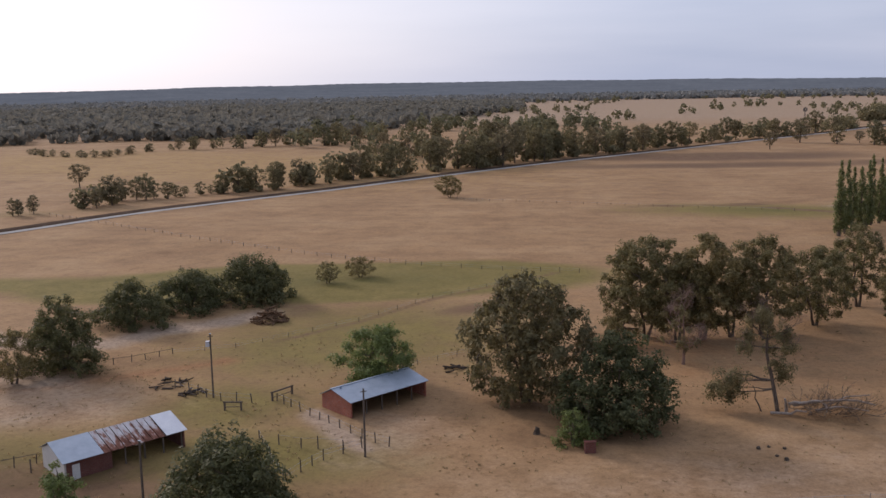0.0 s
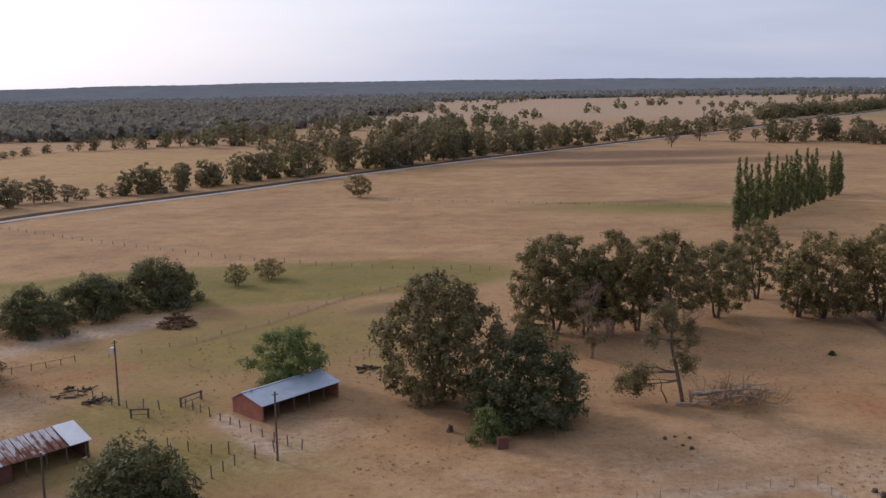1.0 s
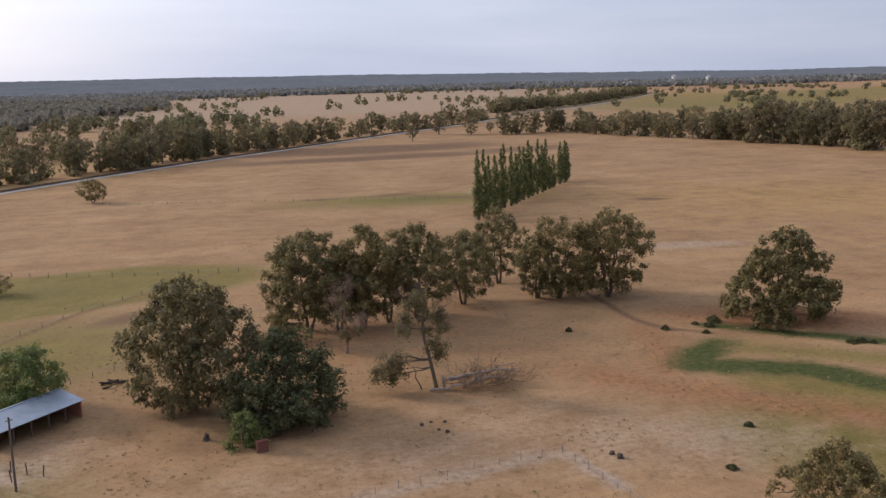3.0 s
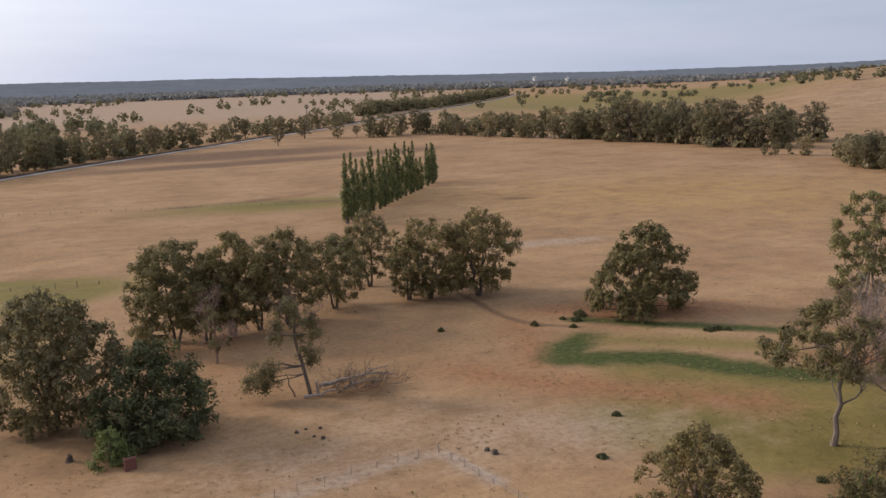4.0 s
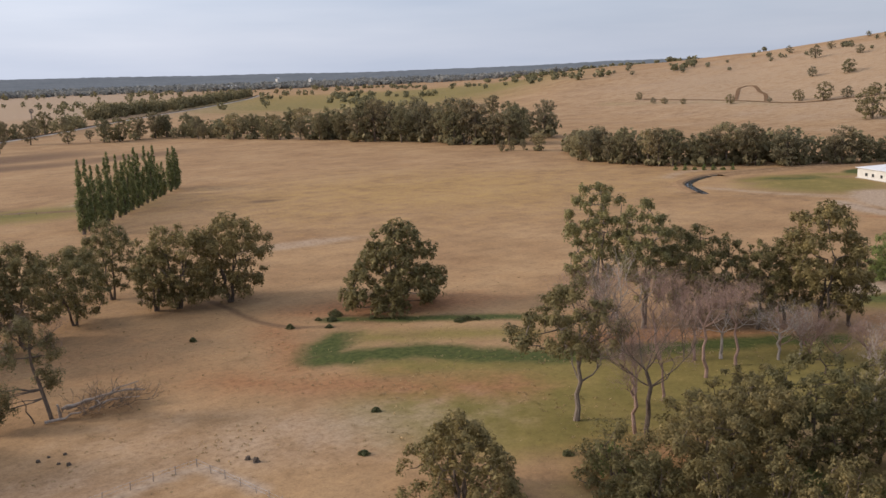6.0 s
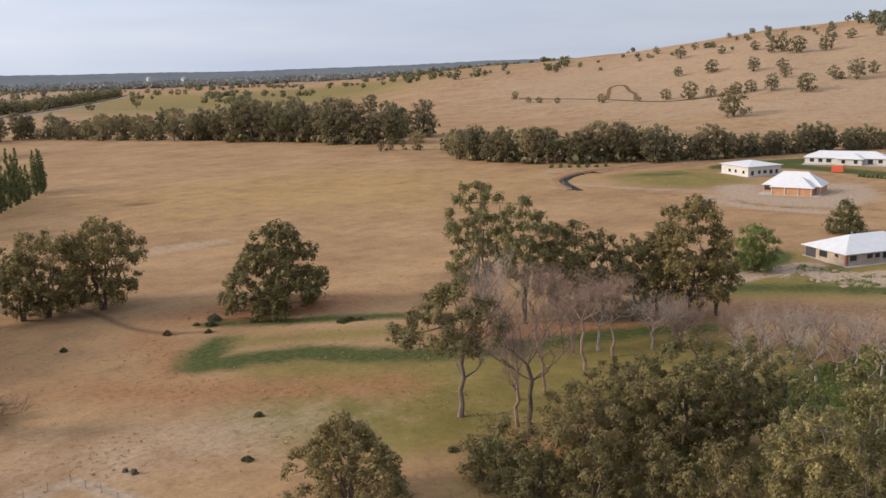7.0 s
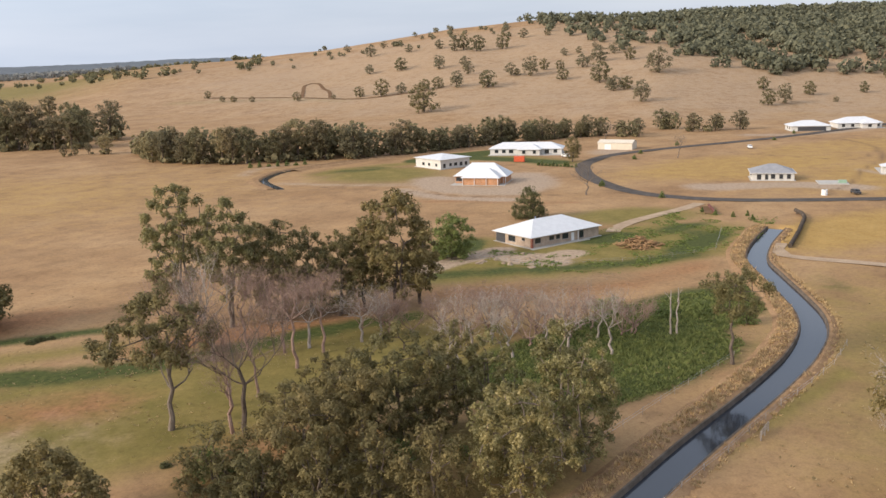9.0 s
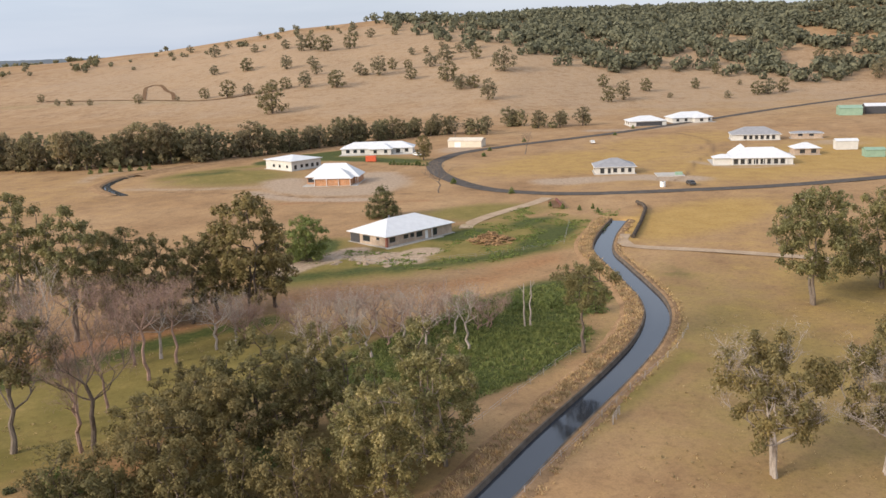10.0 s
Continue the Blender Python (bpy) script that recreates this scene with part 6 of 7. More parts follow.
def old_shed():
    """Old brick and timber shed: pale sheets at both ends, rusted ones between."""
    L, D, e, rise, at = 17.0, 7.6, 2.7, 1.5, 0.6
    ob = hold("farm_shed", pose(-63.2, 109.6, -0.02, 0, 0, 49.5), "old brick shed with a partly rusted metal roof", "shed", "farm sheds")
    for xx in (0.12, L - 0.12):
        pts = [(xx + s, y, z) for s in (-0.12, 0.12) for y, z in ((0, 0), (D, 0), (D, e), (D * at, e + rise - 0.1), (0, e))]
        part("gable_wall", prism(pts, [(0, 1, 2, 3, 4), (5, 6, 7, 8, 9)] + [(i, (i + 1) % 5, (i + 1) % 5 + 5, i + 5) for i in range(5)]), OLDBRICK if xx > 1 else WHITEWALL, ob)
    part("back_wall", solid(L / 2, D - 0.12, 0, L - 0.5, 0.22, e), OLDBRICK, ob)
    part("front_wall", solid(3.3, 0.12, 0, 6.1, 0.22, e - 0.02), OLDBRICK, ob)
    part("cross_wall", solid(6.4, D / 2, 0, 0.2, D - 0.5, e - 0.02), OLDBRICK, ob)
    part("door", solid(1.5, -0.03, 0, 1.0, 0.08, 2.1), WHITEPAINT, ob, "pale weathered door")
    slope_f, slope_b = [(-0.4, e - 0.12), (D * at, e + rise)], [(D * at, e + rise), (D + 0.3, e - 0.1)]

    def sheet(x0, x1, mat, lift, nm="roof_sheet"):
        for (ya, za), (yb, zb) in (slope_f, slope_b):
            body = [(x, y, z + s + lift) for x in (x0, x1) for y, z in ((ya, za), (yb, zb)) for s in (0, 0.05)]
            part(nm, prism(body, [(0, 2, 3, 1), (4, 5, 7, 6), (0, 1, 5, 4), (2, 6, 7, 3), (1, 3, 7, 5), (0, 4, 6, 2)]), mat, ob)

    sheet(-0.3, 5.2, ZINC, 0.06)
    for k in range(9):
        sheet(5.28 + 0.98 * k, 5.28 + 0.98 * k + 0.86, RUST, 0.02 + 0.025 * (k % 2))
    sheet(14.15, L + 0.3, BRIGHT, 0.07)
    for k in range(9):
        part("roof_batten", solid(5.2 + 0.98 * k + 0.02, D * at / 2, e + rise / 2 - 0.12, 0.08, 0.08, 0.1), TIMBER, ob)
    for k in range(4):
        part("post", solid(8.6 + 2.75 * k - 0.3, 0.12, 0, 0.18, 0.18, e - 0.05), TIMBER, ob)
    part("beam", solid(11.6, 0.12, e - 0.3, 10, 0.14, 0.2), TIMBER, ob)
    part("lean_to_post", solid(-2.0, D - 1.0, 0, 0.16, 0.16, 1.9), TIMBER, ob)
    return ob


brick_shed()
old_shed()


# ---- poles, fences and gates ----
def power_pole(x, y, h, box_on=False):
    ob = hold("power_pole", pose(x, y, -0.1), "tall dark timber power pole on dry grass" if not box_on else "timber power pole carrying a grey transformer", "pole", "power poles")
    vs, fs = [], []
    tube(vs, fs, [Vector((0, 0, 0)), Vector((0.02, 0, h * 0.5)), Vector((0.06, 0.02, h))], [0.17, 0.15, 0.12], 8)
    part("pole", (vs, [], fs), TIMBER, ob)
    part("pole_cap", solid(0.06, 0.02, h, 0.28, 0.28, 0.06), ZINC, ob)
    part("insulator_bracket", solid(0.06, 0.02, h - 0.5, 0.9, 0.1, 0.1, turn=35), TIMBER, ob)
    if box_on:
        part("transformer", solid(-0.35, -0.15, h - 2.1, 0.6, 0.55, 0.9), BRIGHT, ob, "grey metal transformer box")
    return ob


power_pole(-55.9, 144.0, 10.9, True)
power_pole(-25.9, 120.8, 9.9)
power_pole(-48.8, 101.3, 9.4)
_post_mesh = {}


def fence(pts, gap, h, label, wires=2, thick=0.11, mat=TIMBER, seed=0, top_rail=False):
    """Posts at even steps along a line, with wires between them."""
    rng = random.Random(seed)
    line = [Vector(p) for p in pts]
    spots = []
    for a, b in zip(line, line[1:]):
        n = max(1, round((b - a).length / gap))
        spots += [a.lerp(b, i / n) for i in range(n)]
    spots.append(line[-1])
    o = spots[0]
    ob = hold("fence", pose(o.x, o.y, 0), label, "fence")
    key = (thick, h, mat.name)
    if key not in _post_mesh:
        bm = solid(0, 0, -0.3, thick, thick * 0.9, h + 0.3)
        bmesh.ops.bevel(bm, geom=bm.edges, offset=thick * 0.18, segments=1, affect="EDGES")
        me = bpy.data.meshes.new("post")
        bm.to_mesh(me)
        bm.free()
        me.materials.append(mat)
        _post_mesh[key] = me
    tops = []
    for p in spots:
        q = new("post", _post_mesh[key])
        q.parent = ob
        s = rng.uniform(0.82, 1.12)
        z = float(land(p.x, p.y))
        q.matrix_local = pose(p.x - o.x, p.y - o.y, z, rng.uniform(-5, 5), rng.uniform(-5, 5), rng.uniform(0, 90)) @ Matrix.Diagonal((1, 1, s, 1))
        tops.append(Vector((p.x - o.x, p.y - o.y, z + h * 0.9)))
    for k in range(wires):
        vs, fs = [], []
        drop = Vector((0, 0, -h * (0.05 + 0.38 * k)))
        tube(vs, fs, [t + drop for t in tops], [0.05 if top_rail and k == 0 else 0.012] * len(tops), 4)
        part("rail" if top_rail and k == 0 else "wire", (vs, [], fs), TIMBER if top_rail and k == 0 else ZINC, ob)
    return ob


YARD, PADDOCK = "weathered timber yard fence with leaning posts", "old post and wire paddock fence"
fence([(-44.9, 143.1), (-41.8, 140.4), (-37.7, 136.4), (-33.9, 133.3), (-27.7, 127.5), (-23.3, 124.8)], 2.6, 1.5, YARD, 2, 0.16, seed=1)
fence([(-27, 124.1), (-31.4, 119.4), (-33.4, 115.2), (-34.5, 112)], 2.6, 1.6, YARD, 2, 0.16, seed=2)
fence([(-42.6, 126.5), (-39.9, 121.6), (-37.9, 117.5), (-35, 112.5)], 2.4, 1.5, YARD, 2, 0.15, seed=3)
fence([(-39.1, 124.5), (-35.6, 123.5), (-33.2, 123.6), (-29.4, 123.2)], 3.2, 1.7, YARD, 1, 0.16, seed=4)
fence([(-64.2, 148.2), (-61.1, 146.8), (-57.1, 144.1), (-54.1, 142.6), (-48.7, 141.9)], 2.4, 1.6, YARD, 2, 0.16, seed=5)
fence([(-85, 106), (-75.1, 112.2), (-70.6, 115.6)], 3.0, 1.5, YARD, 1, 0.15, seed=6, top_rail=True)
fence([(-92, 154.7), (-84.2, 159.6), (-78.7, 163), (-72.9, 168.4)], 3.0, 1.3, YARD, 1, 0.15, seed=7, top_rail=True)
fence([(-72.9, 168.4), (-62, 173), (-54, 182), (-42.2, 195), (-29.1, 217.6), (-13.3, 234.6)], 6.0, 1.1, PADDOCK, 2, 0.10, seed=8)
fence([(-206, 364), (-119, 303), (-71, 273), (-37.6, 258.7), (-14.5, 252.4), (6, 250)], 5.5, 1.3, PADDOCK, 2, 0.14, seed=9)
fence([(-47, 419), (-40, 408.5), (0, 397.5), (44, 384.5), (90, 372)], 6.0, 1.1, PADDOCK, 1, 0.13, seed=10)
fence([(-28, 158), (-24.9, 164.1), (-15.2, 173.3), (-8, 181)], 4.0, 1.1, PADDOCK, 2, 0.10, seed=11)
fence([(14, 106), (23, 108.6), (34, 110.9), (43.1, 112)], 3.5, 1.2, PADDOCK, 2, 0.10, BLEACHED, seed=12)
fence([(43.1, 112), (44.3, 106), (45.4, 99.6), (46.6, 92)], 2.8, 1.2, PADDOCK, 2, 0.10, BLEACHED, seed=13)
fence([(92, 25), (101.1, 23.6), (107, 22.3), (113.5, 20.8), (120.9, 19.6), (131.8, 17.2), (142.7, 14.5), (152.6, 12.4), (164, 11.5)], 5.0, 1.1, "pale post fence along the canal bank", 2, 0.12, BLEACHED, seed=14)
fence([(100, 38.5), (116.1, 35), (126.8, 32.8), (139.8, 30), (151, 27.3)], 5.0, 1.1, "thin wire fence beside the wet green ground", 2, 0.08, BLEACHED, seed=15)
fence([(203, 104), (201, 81), (216, 59), (231, 47), (258, 51)], 6.0, 1.1, "thin wire garden fence", 2, 0.07, BLEACHED, seed=16)
fence([(72, 256), (79, 277), (86, 300)], 5.0, 1.1, PADDOCK, 1, 0.12, seed=17)


def gateway(x, y, turn, w, h):
    ob = hold("gateway", pose(x, y, 0, 0, 0, turn), "rough timber gateway with a top beam", "gate", "timber gateways")
    for dx in (-w / 2, w / 2):
        part("post", solid(dx, 0, -0.3, 0.26, 0.26, h + 0.3), TIMBER, ob)
    part("beam", solid(0, 0, h - 0.2, w + 0.5, 0.2, 0.2), TIMBER, ob)
    part("rail", solid(0, 0.05, 0.45, w - 0.1, 0.07, 0.1), TIMBER, ob)
    return ob


gateway(-44.5, 144.8, 57, 4.2, 1.5)
gateway(-50.6, 138.3, 5, 2.6, 1.4)


def stile():
    ob = hold("railing", pose(120.6, 17.6, 0.05, 0, 0, 85), "short pale timber rail fence beside the canal", "railing")
    for dy in (-1.8, 0, 1.8):
        part("post", solid(0, dy, -0.3, 0.16, 0.16, 1.5), BLEACHED, ob)
    for z in (0.35, 0.7, 1.05):
        part("rail", solid(0.1, 0, z, 0.06, 3.9, 0.12), BLEACHED, ob)
    return ob


stile()


# ---- fallen timber, heaps and stumps ----
def fallen_tree():
    rng = random.Random(31)
    ob = hold("fallen_tree", pose(34.4, 142.0, 0), "grey fallen tree trunk with a tangle of dead branches", "fallen tree")
    logs = (([(0.4, 0.3, 1.1), (2.2, 0.1, 0.9), (4.6, -0.3, 1.3), (5.6, -1.3, 0.6), (5.0, -2.0, 0.1)], 0.30), ([(1.2, 1.0, 0.4), (5, 0.9, 0.9), (9.5, 0.6, 1.2), (13, 0.2, 0.8)], 0.26),
            ([(4, -0.8, 0.3), (7.5, -1.0, 0.8), (11.5, -1.6, 0.6)], 0.20), ([(6, 0.4, 0.6), (9, 1.6, 1.3), (12.6, 2.0, 1.5)], 0.16), ([(-2.4, -0.4, 0.25), (0.5, -0.9, 0.3), (2.6, -1.6, 0.3)], 0.26), ([(0.2, 0.7, 0), (0.1, 0.5, 0.9), (-0.2, 0.4, 1.7)], 0.3))
    for pts, r in logs:
        vs, fs = [], []
        ln = smooth_line(pts, 0.7)
        r *= 0.95
        tube(vs, fs, [Vector((p.x, p.y, p.z * 1.35 + (0.55 if p.x > 0.6 else 0))) + Vector((rng.uniform(-.06, .06), rng.uniform(-.06, .06), rng.uniform(-.05, .05))) for p in ln], [r * (1 - 0.6 * i / len(ln)) for i in range(len(ln))], 7)
        part("limb", (vs, [], fs), BLEACHED, ob, "grey-white bleached limb")
    vs, fs, ends = [], [], []
    for k in range(44):
        p = Vector((rng.uniform(1, 12), rng.uniform(-2.2, 1.8), rng.uniform(0.2, 0.9)))
        d = Vector((rng.uniform(-0.4, 1), rng.uniform(-1, 1), rng.uniform(0, 0.45))).normalized()
        branching(rng, vs, fs, p, d, rng.uniform(1.2, 2.6), 0.07, 2, 0.8, 0.0, ends)
    part("branchwork", ([(x, y, max(z, 0.03)) for x, y, z in vs], [], fs), TIMBER, ob, "tangle of brown dead branches")
    v, f = twigs(np.random.RandomState(3), ends, 4200, 0.6, 0.4, 0.022)
    v[:, 2] = np.abs(v[:, 2]) * 0.6 + 0.03
    tagged(leaf_part("twig_mass", v, f, BRUSH, ob), kind="stuff")


fallen_tree()


def heap(x, y, r, h, n, seed, label, mat):
    """A heap of broken timber."""
    rng = random.Random(seed)
    ob = hold("timber_heap", pose(x, y, float(land(x, y))), label, "heap")
    for k in range(n):
        a, d = rng.uniform(0, 6.28), r * rng.random() ** 0.6
        L = rng.uniform(1.2, 3.0)
        p = Vector((math.cos(a) * d, math.sin(a) * d, max(0.15, h * (1 - d / r) * rng.uniform(0.5, 1))))
        q = Vector((rng.gauss(0, 1), rng.gauss(0, 1), rng.uniform(-0.3, 0.5))).normalized() * L / 2
        vs, fs = [], []
        ra = rng.uniform(0.09, 0.22)
        a1, a2 = p - q, p + q
        a1.z, a2.z = max(a1.z, 0.08), max(a2.z, 0.08)
        tube(vs, fs, [a1, p, a2], [ra, ra, ra * 0.7], 6)
        part("log", (vs, [], fs), mat, ob)


heap(-61.8, 195, 3.8, 3.2, 120, 5, "dark heap of broken timber in the paddock", SCAR)
heap(-66, 150.5, 3.2, 0.5, 14, 6, "scattered old logs along the yard fence", RUBBLE)
heap(-60, 146, 2.2, 0.6, 12, 7, "scattered old logs along the yard fence", RUBBLE)
heap(231, 66, 6.0, 2.4, 170, 8, "brown heap of cut brush beside the house", BRUSH)
heap(-18, 162, 2.2, 0.5, 10, 9, "small pile of broken branches", RUBBLE)
heap(14, 190, 2.0, 0.5, 8, 10, "small pile of broken branches", RUBBLE)


def stump(x, y, h, r, seed, mat=RUBBLE, label="dark burnt tree stump in dry grass"):
    rng = random.Random(seed)
    ob = hold("stump", pose(x, y, -0.1, rng.uniform(-8, 8), rng.uniform(-8, 8), rng.uniform(0, 360)), label, "stump", "paddock stumps")
    vs, fs = [], []
    n = 9
    prof = ((0, 1.5), (0.25, 1.05), (0.7, 0.9), (1.0, 0.8))
    for z, k in prof:
        for i in range(n):
            a = 2 * math.pi * i / n
            q = r * k * rng.uniform(0.82, 1.18)
            vs.append((math.cos(a) * q, math.sin(a) * q, h * (z + (rng.uniform(-.12, .12) if z == 1 else 0))))
    for j in range(3):
        for i in range(n):
            a, b = j * n + i, j * n + (i + 1) % n
            fs.append((a, b, b + n, a + n))
    fs.append(tuple(3 * n + i for i in range(n)))
    part("stump_body", (vs, [], fs), mat, ob)
    return ob


for k, (x, y, h, r) in enumerate(((-2.8, 131, 1.1, 0.45), (27.5, 127.6, 0.4, 0.3), (29, 128.3, 0.3, 0.26), (31, 127.8, 0.35, 0.28), (29.4, 125.1, 0.3, 0.26), (30.4, 123.9, 0.4, 0.3), (49.7, 108.3, 0.7, 0.4), (49.2, 109.8, 0.5, 0.35))):
    stump(x, y, h, r, 40 + k)
br = hold("brick_block", pose(4.6, 124.6, -0.05, 0, 0, 12), "low weathered red brick block beside a bush", "brick block")
part("brick_body", solid(0, 0, 0, 1.5, 0.7, 1.6), OLDBRICK, br)
part("cap", solid(0, 0, 1.6, 1.6, 0.8, 0.1), OLDBRICK, br)

# ---- around the houses ----
box_c = hold("container", pose(389.6, 166, 0.05, 0, 0, -76), "orange steel skip container on the lawn edge", "container")
part("container_body", solid(0, 0, 0.15, 4.6, 2.2, 2.4), ORANGE, box_c)
for k in range(6):
    part("rib", solid(-2.1 + 0.84 * k, -1.14, 0.25, 0.1, 0.08, 2.2), ORANGE, box_c)
for dx in (-1.9, 1.9):
    part("skid", solid(dx, 0, 0, 0.2, 2.2, 0.15), DARKTRIM, box_c)


def car(x, y, turn, label, mat, L=4.6, H=1.5):
    ob = hold("car", pose(x, y, float(land(x, y)) + 0.12, 0, 0, turn), label, "car", "parked vehicles")
    pts = [(-L / 2, 0.35), (-L / 2, 0.85), (-L * 0.3, 0.95), (-L * 0.16, H), (L * 0.3, H), (L * 0.44, 0.98), (L / 2, 0.9), (L / 2, 0.35)]
    body = [(px, s, pz) for s in (-0.88, 0.88) for px, pz in pts]
    n = len(pts)
    bm = prism(body, [tuple(range(n)), tuple(range(n, 2 * n))] + [(i, (i + 1) % n, (i + 1) % n + n, i + n) for i in range(n)])
    bmesh.ops.bevel(bm, geom=bm.edges, offset=0.06, segments=2, affect="EDGES")
    part("body", bm, mat, ob)
    for s in (-0.885, 0.885):
        part("side_window", solid(L * 0.07, s, 0.98, L * 0.42, 0.02, 0.36), GLASS, ob)
    part("windscreen", solid(-L * 0.245, 0, 0.97, 0.05, 1.5, 0.48, tilt=0), GLASS, ob)
    for dx in (-L * 0.3, L * 0.3):
        for s in (-0.8, 0.8):
            bm = bmesh.new()
            r = bmesh.ops.create_cone(bm, cap_ends=True, segments=14, radius1=0.33, radius2=0.33, depth=0.22)
            bmesh.ops.transform(bm, verts=r["verts"], matrix=pose(dx, s, 0.33, 90))
            part("wheel", bm, RUBBER, ob)
    return ob


car(454, 137, 15, "white utility car parked before the cream shed", WHITEPAINT)
car(464.7, 80, 20, "white car parked on bare ground", WHITEPAINT)
car(411, 152, 60, "white car parked beside the white house", WHITEPAINT)
car(436, -42, 70, "dark car parked beside the tall white shed", DARKTRIM)
car(333, 23.5, 30, "dark car near the estate road", DARKTRIM)
pad = hold("concrete_pad", pose(357, 33, 0.02, 0, 0, -76), "pale concrete house slab under construction", "slab")
part("slab", solid(0, 0, 0, 10, 9, 0.35), PALECONC, pad)
part("upstand", solid(3.0, -2.0, 0.35, 2.6, 1.6, 1.0), GREENSHEET, pad, "green water tank")
wt = hold("water_tank", pose(328, 32.5, 0.0), "small white tank beside the estate road", "tank")
bm = bmesh.new()
r = bmesh.ops.create_cone(bm, cap_ends=True, segments=18, radius1=1.0, radius2=0.95, depth=1.8)
bmesh.ops.translate(bm, verts=r["verts"], vec=(0, 0, 0.9))
part("tank_body", bm, WHITEPAINT, wt)
part("tank_lid", solid(0, 0, 1.8, 0.6, 0.6, 0.12), DARKTRIM, wt)
for k, (x, y) in enumerate(((308, 80.5), (328, 107.5), (411, 120))):
    grow("bush", x, y, 2.4, 2.6, 200 + k, "clipped dark shrub beside the estate road")
for k in range(11):
    grow("bush", 380 - 0.3 * k, 153 - 1.8 * k, 1.7 + 0.7 * math.sin(k * 1.9), 1.5, 210 + k, "small planted shrub in the garden hedge")
for k in range(7):
    grow("bush", 341 + 2.6 * k, 278 - 3.2 * k, 2.6 + 0.8 * math.sin(k * 2.3), 2.4, 230 + k, "small shrub beside the upper canal")
for k, (x, y) in enumerate(((284, 62), (281, 57.5), (279, 52), (276, 46), (282, 48.5))):
    grow("bush", x, y, 1.8, 1.4, 240 + k, "young sapling beside the canal head")
for k, (x, y, h, w) in enumerate(((71.6, 113.3, 0.8, 1.5), (61.7, 101.1, 0.7, 1.6), (81.5, 83.2, 0.8, 1.8), (95.7, 165.3, 1.6, 3.2), (66, 168, 1.0, 1.4), (100, 158, 0.9, 1.6), (84, 163, 1.2, 1.8), (90, 158, 1.0, 1.6))):
    grow("dense", x, y, h, w, 250 + k, "low dark shrub in the dry paddock")
for k, j in enumerate((44, 52, 58, 66, 72, 80)):
    p, q = ROAD[j], ROAD[j + 1]
    t = (q - p).normalized()
    side = 7.0 if k % 2 else -7.5
    grow("bush", p.x + t.y * side, p.y - t.x * side, 1.8 + 0.4 * (k % 3), 2.4, 280 + k, "small round shrub beside the estate road")
# dark shrubs along the wet edge of the creek
for k in range(6):
    rr = random.Random(700 + k)
    t = rr.random() ** 1.5
    grow("dense", 92 + 30 * t + rr.uniform(-1.5, 1.5), 163.5 - 28 * t + rr.uniform(-1.5, 1.5), rr.uniform(0.6, 1.3), rr.uniform(1.4, 2.8), 710 + k, "low dark green shrub on the wet creek edge")
# loose rocks on the gravel before the house
for k in range(14):
    rr = random.Random(300 + k)
    stump(204 + rr.uniform(-6, 8), 88 + rr.uniform(-6, 8), rr.uniform(0.3, 0.7), rr.uniform(0.4, 0.9), 300 + k, GRAVEL, "pale landscaping rock on the gravel")
# steel pipe beside the canal
pipe = hold("pipe", pose(0, 0, 0), "dark rusty steel pipe crossing beside the canal", "pipe")
vs, fs = [], []
tube(vs, fs, [Vector((291, 36.5, 0.9)), Vector((286, 34, 0.9)), Vector((280, 32.6, 0.8)), Vector((260, 31.5, 0.7)), Vector((240, 31, 0.6))], [0.55] * 5, 10)
part("pipe_run", (vs, [], fs), RUBBLE, pipe)
for x, y in ((290, 36), (280, 32.6), (270, 32), (260, 31.5), (250, 31.2), (241, 31)):
    part("support", solid(x, y, -0.1, 0.5, 0.5, 0.5), CONCRETE, pipe)
# driveway culvert over the canal's end
cul = hold("culvert", pose(288, 60, 0.1, 0, 0, 20), "low brown brick culvert beside the road", "culvert")
part("headwall", solid(0, 0, -0.2, 14, 0.6, 1.1), OLDBRICK, cul)
part("deck", solid(0, 1.6, -0.2, 12, 2.4, 0.5), SCAR, cul)


# ---- far town and windmill ----
def windmill(x, y, h):
    ob = hold("windmill", pose(x, y, 0), "tall farm windmill beside the country road", "windmill")
    for k in range(4):
        a = math.pi / 4 + k * math.pi / 2
        vs, fs = [], []
        tube(vs, fs, [Vector((math.cos(a) * 1.8, math.sin(a) * 1.8, -0.2)), Vector((math.cos(a) * 0.2, math.sin(a) * 0.2, h))], [0.14, 0.1], 5)
        part("leg", (vs, [], fs), DARKTRIM, ob)
    for k in range(14):
        a = 2 * math.pi * k / 14
        bm = solid(0, 0, 0.7, 0.5, 0.06, 1.5)
        bmesh.ops.transform(bm, verts=bm.verts, matrix=pose(0, -0.6, h, 0, math.degrees(a), 0))
        part("blade", bm, DARKTRIM, ob)
    part("tail", solid(0, 2.6, h - 0.7, 0.06, 2.4, 1.4), DARKTRIM, ob)


windmill(227, 917, 21)
rng = random.Random(77)
for k in range(16):
    az, d = radians(rng.uniform(23, 31)), rng.uniform(2900, 3500)
    x, y = d * math.sin(az), d * math.cos(az)
    ob = hold("town_building", pose(x, y, 0, 0, 0, rng.uniform(0, 90)), "pale far building in the distant town", "building", "distant town")
    L, D, H = rng.uniform(25, 60), rng.uniform(18, 30), rng.uniform(5, 8)
    if k < 2:
        L, D, H = 10, 10, 20 + 3 * k
    part("wall", walls(0, 0, L, D, H, 0.4), WHITEWALL, ob)
    part("roof", gable_roof(-0.5, -0.5, L + 0.5, D + 0.5, H, 3.0), WHITEROOF, ob)


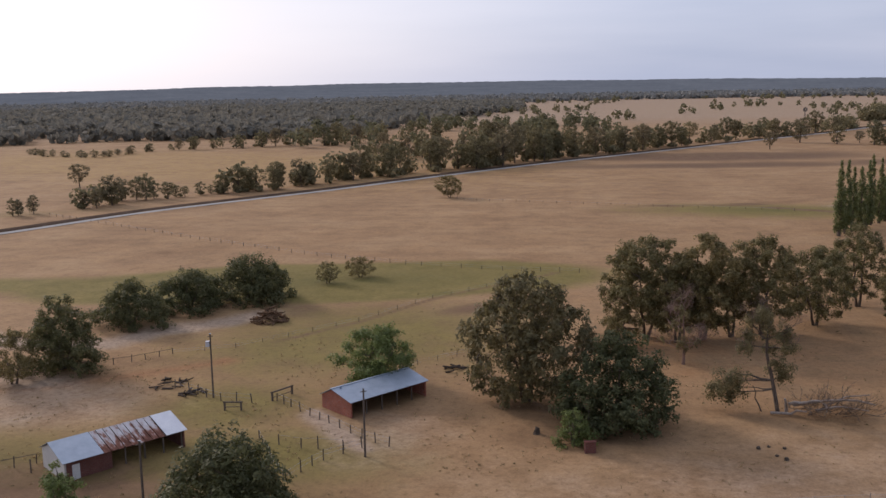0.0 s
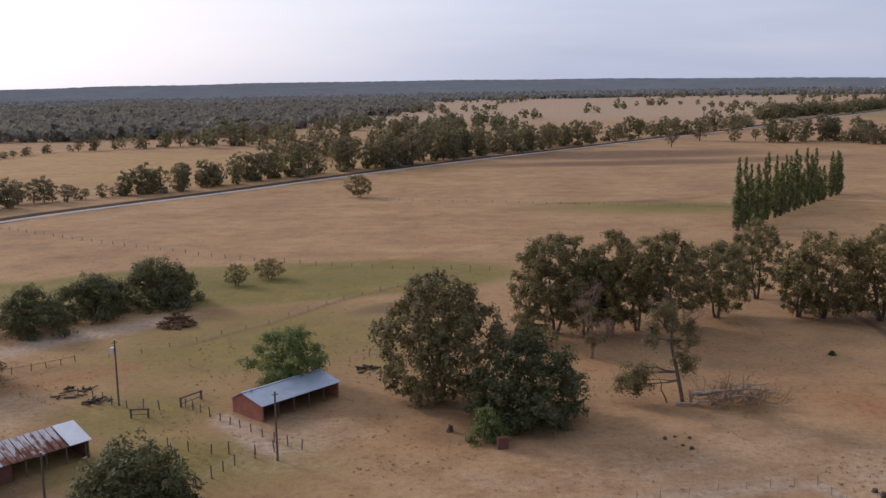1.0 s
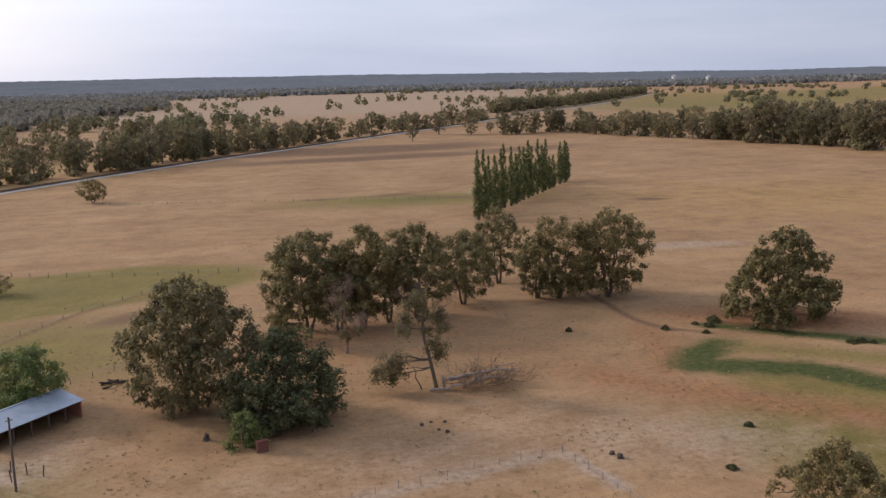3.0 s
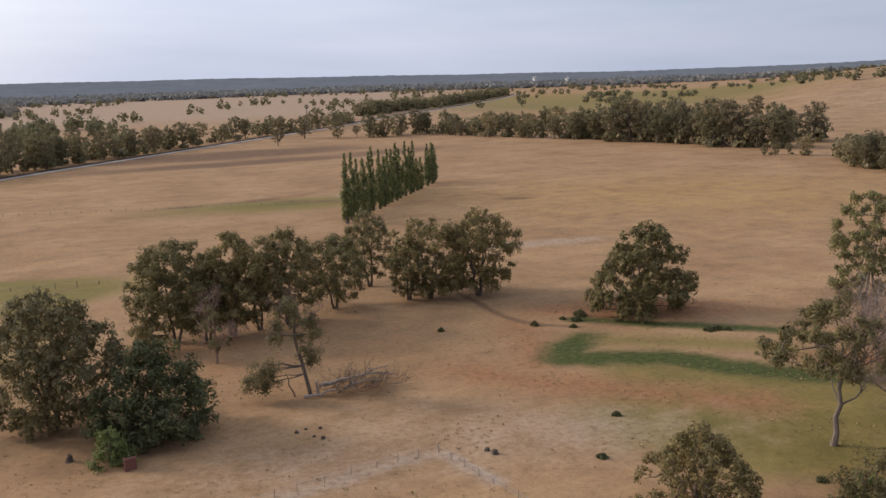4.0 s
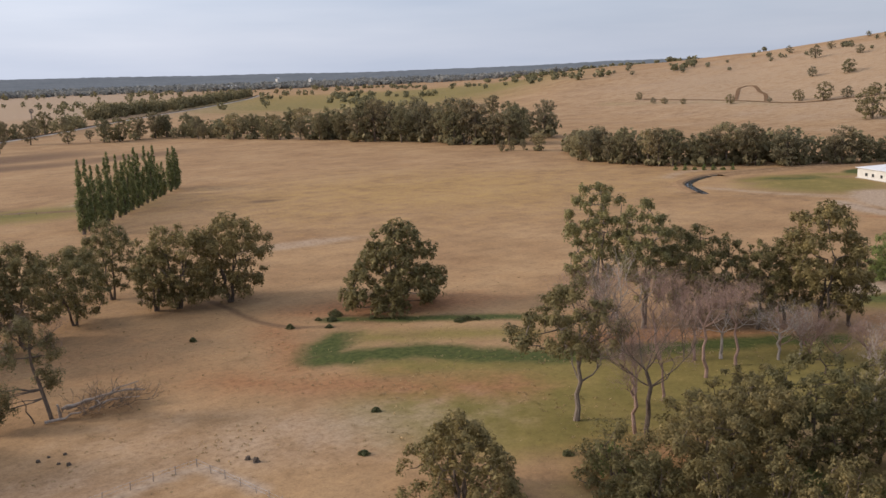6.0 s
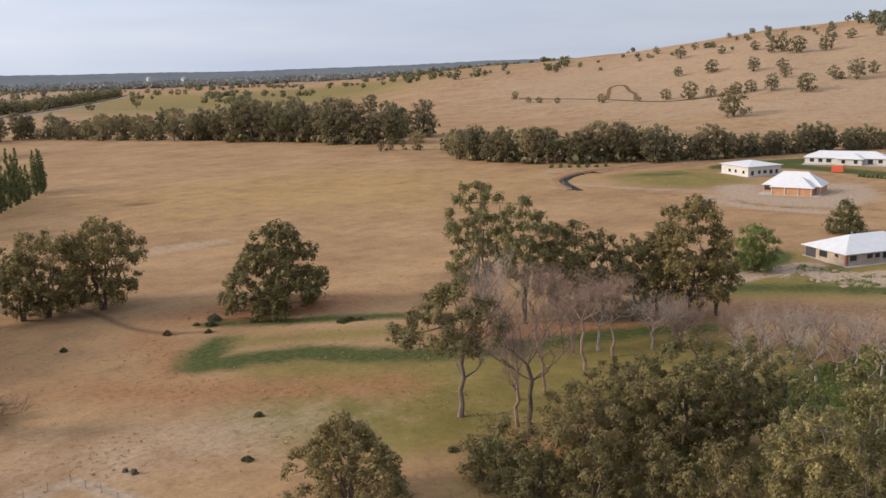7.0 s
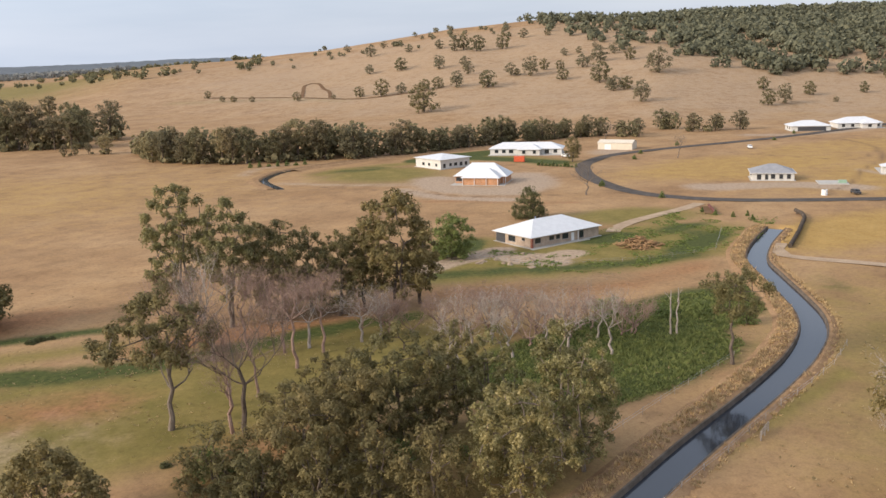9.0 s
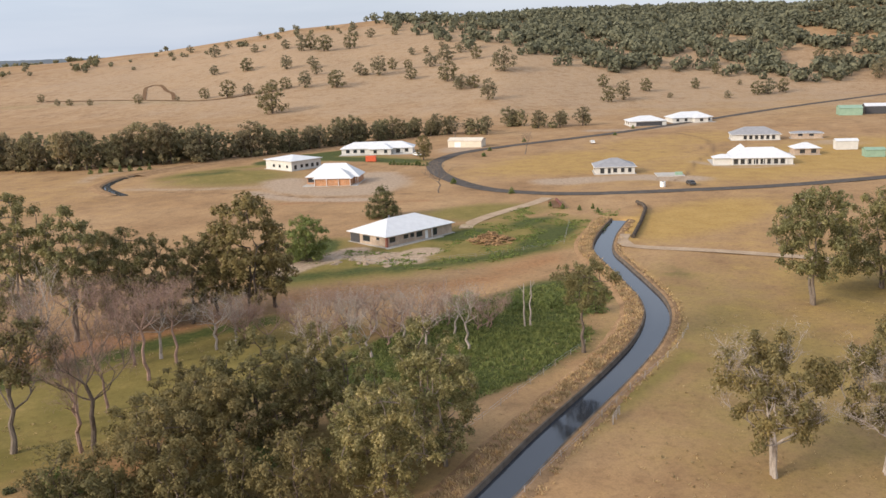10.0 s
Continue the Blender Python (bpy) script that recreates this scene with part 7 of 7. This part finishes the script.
# ---- grass, reeds and litter ----
def tufts(name, label, spots, seed, blades, size, tall, material):
    """Joined clumps of upright blades at (x, y) spots."""
    rs = np.random.RandomState(seed)
    sp = np.array(spots)
    n = len(sp) * blades
    k = np.repeat(np.arange(len(sp)), blades)
    big = rs.uniform(0.6, 1.4, len(sp))[k]
    z = land(sp[:, 0], sp[:, 1])[k] - 0.06 + (sp[k, 2] if sp.shape[1] > 2 else 0)
    root = np.stack([sp[k, 0], sp[k, 1], z], -1) + np.stack([rs.normal(size=n) * size * 0.5, rs.normal(size=n) * size * 0.5, np.zeros(n)], -1)
    tip = root + np.stack([rs.normal(size=n) * size * 0.6, rs.normal(size=n) * size * 0.6, tall * rs.uniform(0.5, 1.2, n)], -1) * big[:, None]
    a = rs.uniform(0, 6.28, n)
    w = np.stack([np.cos(a), np.sin(a), np.zeros(n)], -1) * (size * 0.28 * big)[:, None]
    v = np.stack([root - w, root + w, tip], 1).reshape(-1, 3)
    ob = leaf_part(name, v, np.arange(n * 3).reshape(-1, 3), material, None)
    return tagged(ob, label, "grass", kind="stuff")


def sow(n, az0, az1, d0, d1, seed, keep=None):
    rs, out = np.random.RandomState(seed), []
    while len(out) < n:
        az, d = radians(rs.uniform(az0, az1)), math.sqrt(rs.uniform(d0 * d0, d1 * d1))
        x, y = d * math.sin(az), d * math.cos(az)
        if keep is None or keep(x, y, rs.rand()):
            out.append((x, y))
    return [p for p, q in zip(out, spread(np.array(out)[:, 0], np.array(out)[:, 1], CANAL)) if q > 8.0]


def patchy(x, y, u):
    return u < 0.15 + 0.85 * max(0.0, noise.noise(Vector((x * 0.07, y * 0.07, 3.1))) + 0.15)


tufts("dry_grass", "pale dry grass tufts across the paddocks", sow(9000, -38, 104, 66, 190, 1, patchy), 1, 5, 0.26, 0.22, STRAW)
tufts("dry_weeds", "dark dry weeds scattered over the paddocks", sow(1100, -38, 104, 66, 230, 2, patchy), 2, 6, 0.24, 0.2, WEED)
rs = np.random.RandomState(7)
swamp = []
while len(swamp) < 5200:
    a, r = rs.uniform(0, 6.28), math.sqrt(rs.rand())
    u, v = math.cos(a) * r * 42, math.sin(a) * r * 11.5
    c, s = math.cos(radians(-22)), math.sin(radians(-22))
    swamp.append((158 + u * c - v * s, 46 + u * s + v * c))
while len(swamp) < 7600:
    a, r = rs.uniform(0, 6.28), math.sqrt(rs.rand())
    u, v = math.cos(a) * r * 27, math.sin(a) * r * 8.5
    swamp.append((138 + u * c - v * s, 40 + u * s + v * c))
keepers = spread(np.array(swamp)[:, 0], np.array(swamp)[:, 1], CANAL) > 7.5
tufts("swamp_reeds", "dense dark green reeds on wet ground", [p for p, q in zip(swamp, keepers) if q], 3, 6, 0.45, 0.5, REED)
lawn = []
while len(lawn) < 1500:
    x, y = rs.uniform(198, 282), rs.uniform(40, 112)
    d = abs((x - 240) * 0.4 + (y - 66) * 0.92)
    if d < 20 and noise.noise(Vector((x * 0.11, y * 0.11, 9.0))) > 0.02 and not (214 < x < 246 and 76 < y < 106):
        lawn.append((x, y))
tufts("lawn_weeds", "bright green weeds and grass growing round the new house", lawn, 5, 8, 0.5, 0.3, LAWN)
bank = []
for i in range(4200):
    j = rs.randint(1, len(CANAL) - 1)
    t = (CANAL[j + 1] - CANAL[j - 1]).normalized()
    off = rs.uniform(-7.2, -2.9) if rs.rand() < 0.9 else rs.uniform(2.8, 5.0)
    p = CANAL[j].lerp(CANAL[j + 1], rs.rand())
    bank.append((p.x + t.y * off, p.y - t.x * off, (0.55 if -6 < off < 0 else 0.05) - (0.4 if off < -6 else 0)))
tufts("bank_grass", "long dry grass on the canal banks", bank, 4, 5, 0.34, 0.42, STRAW)
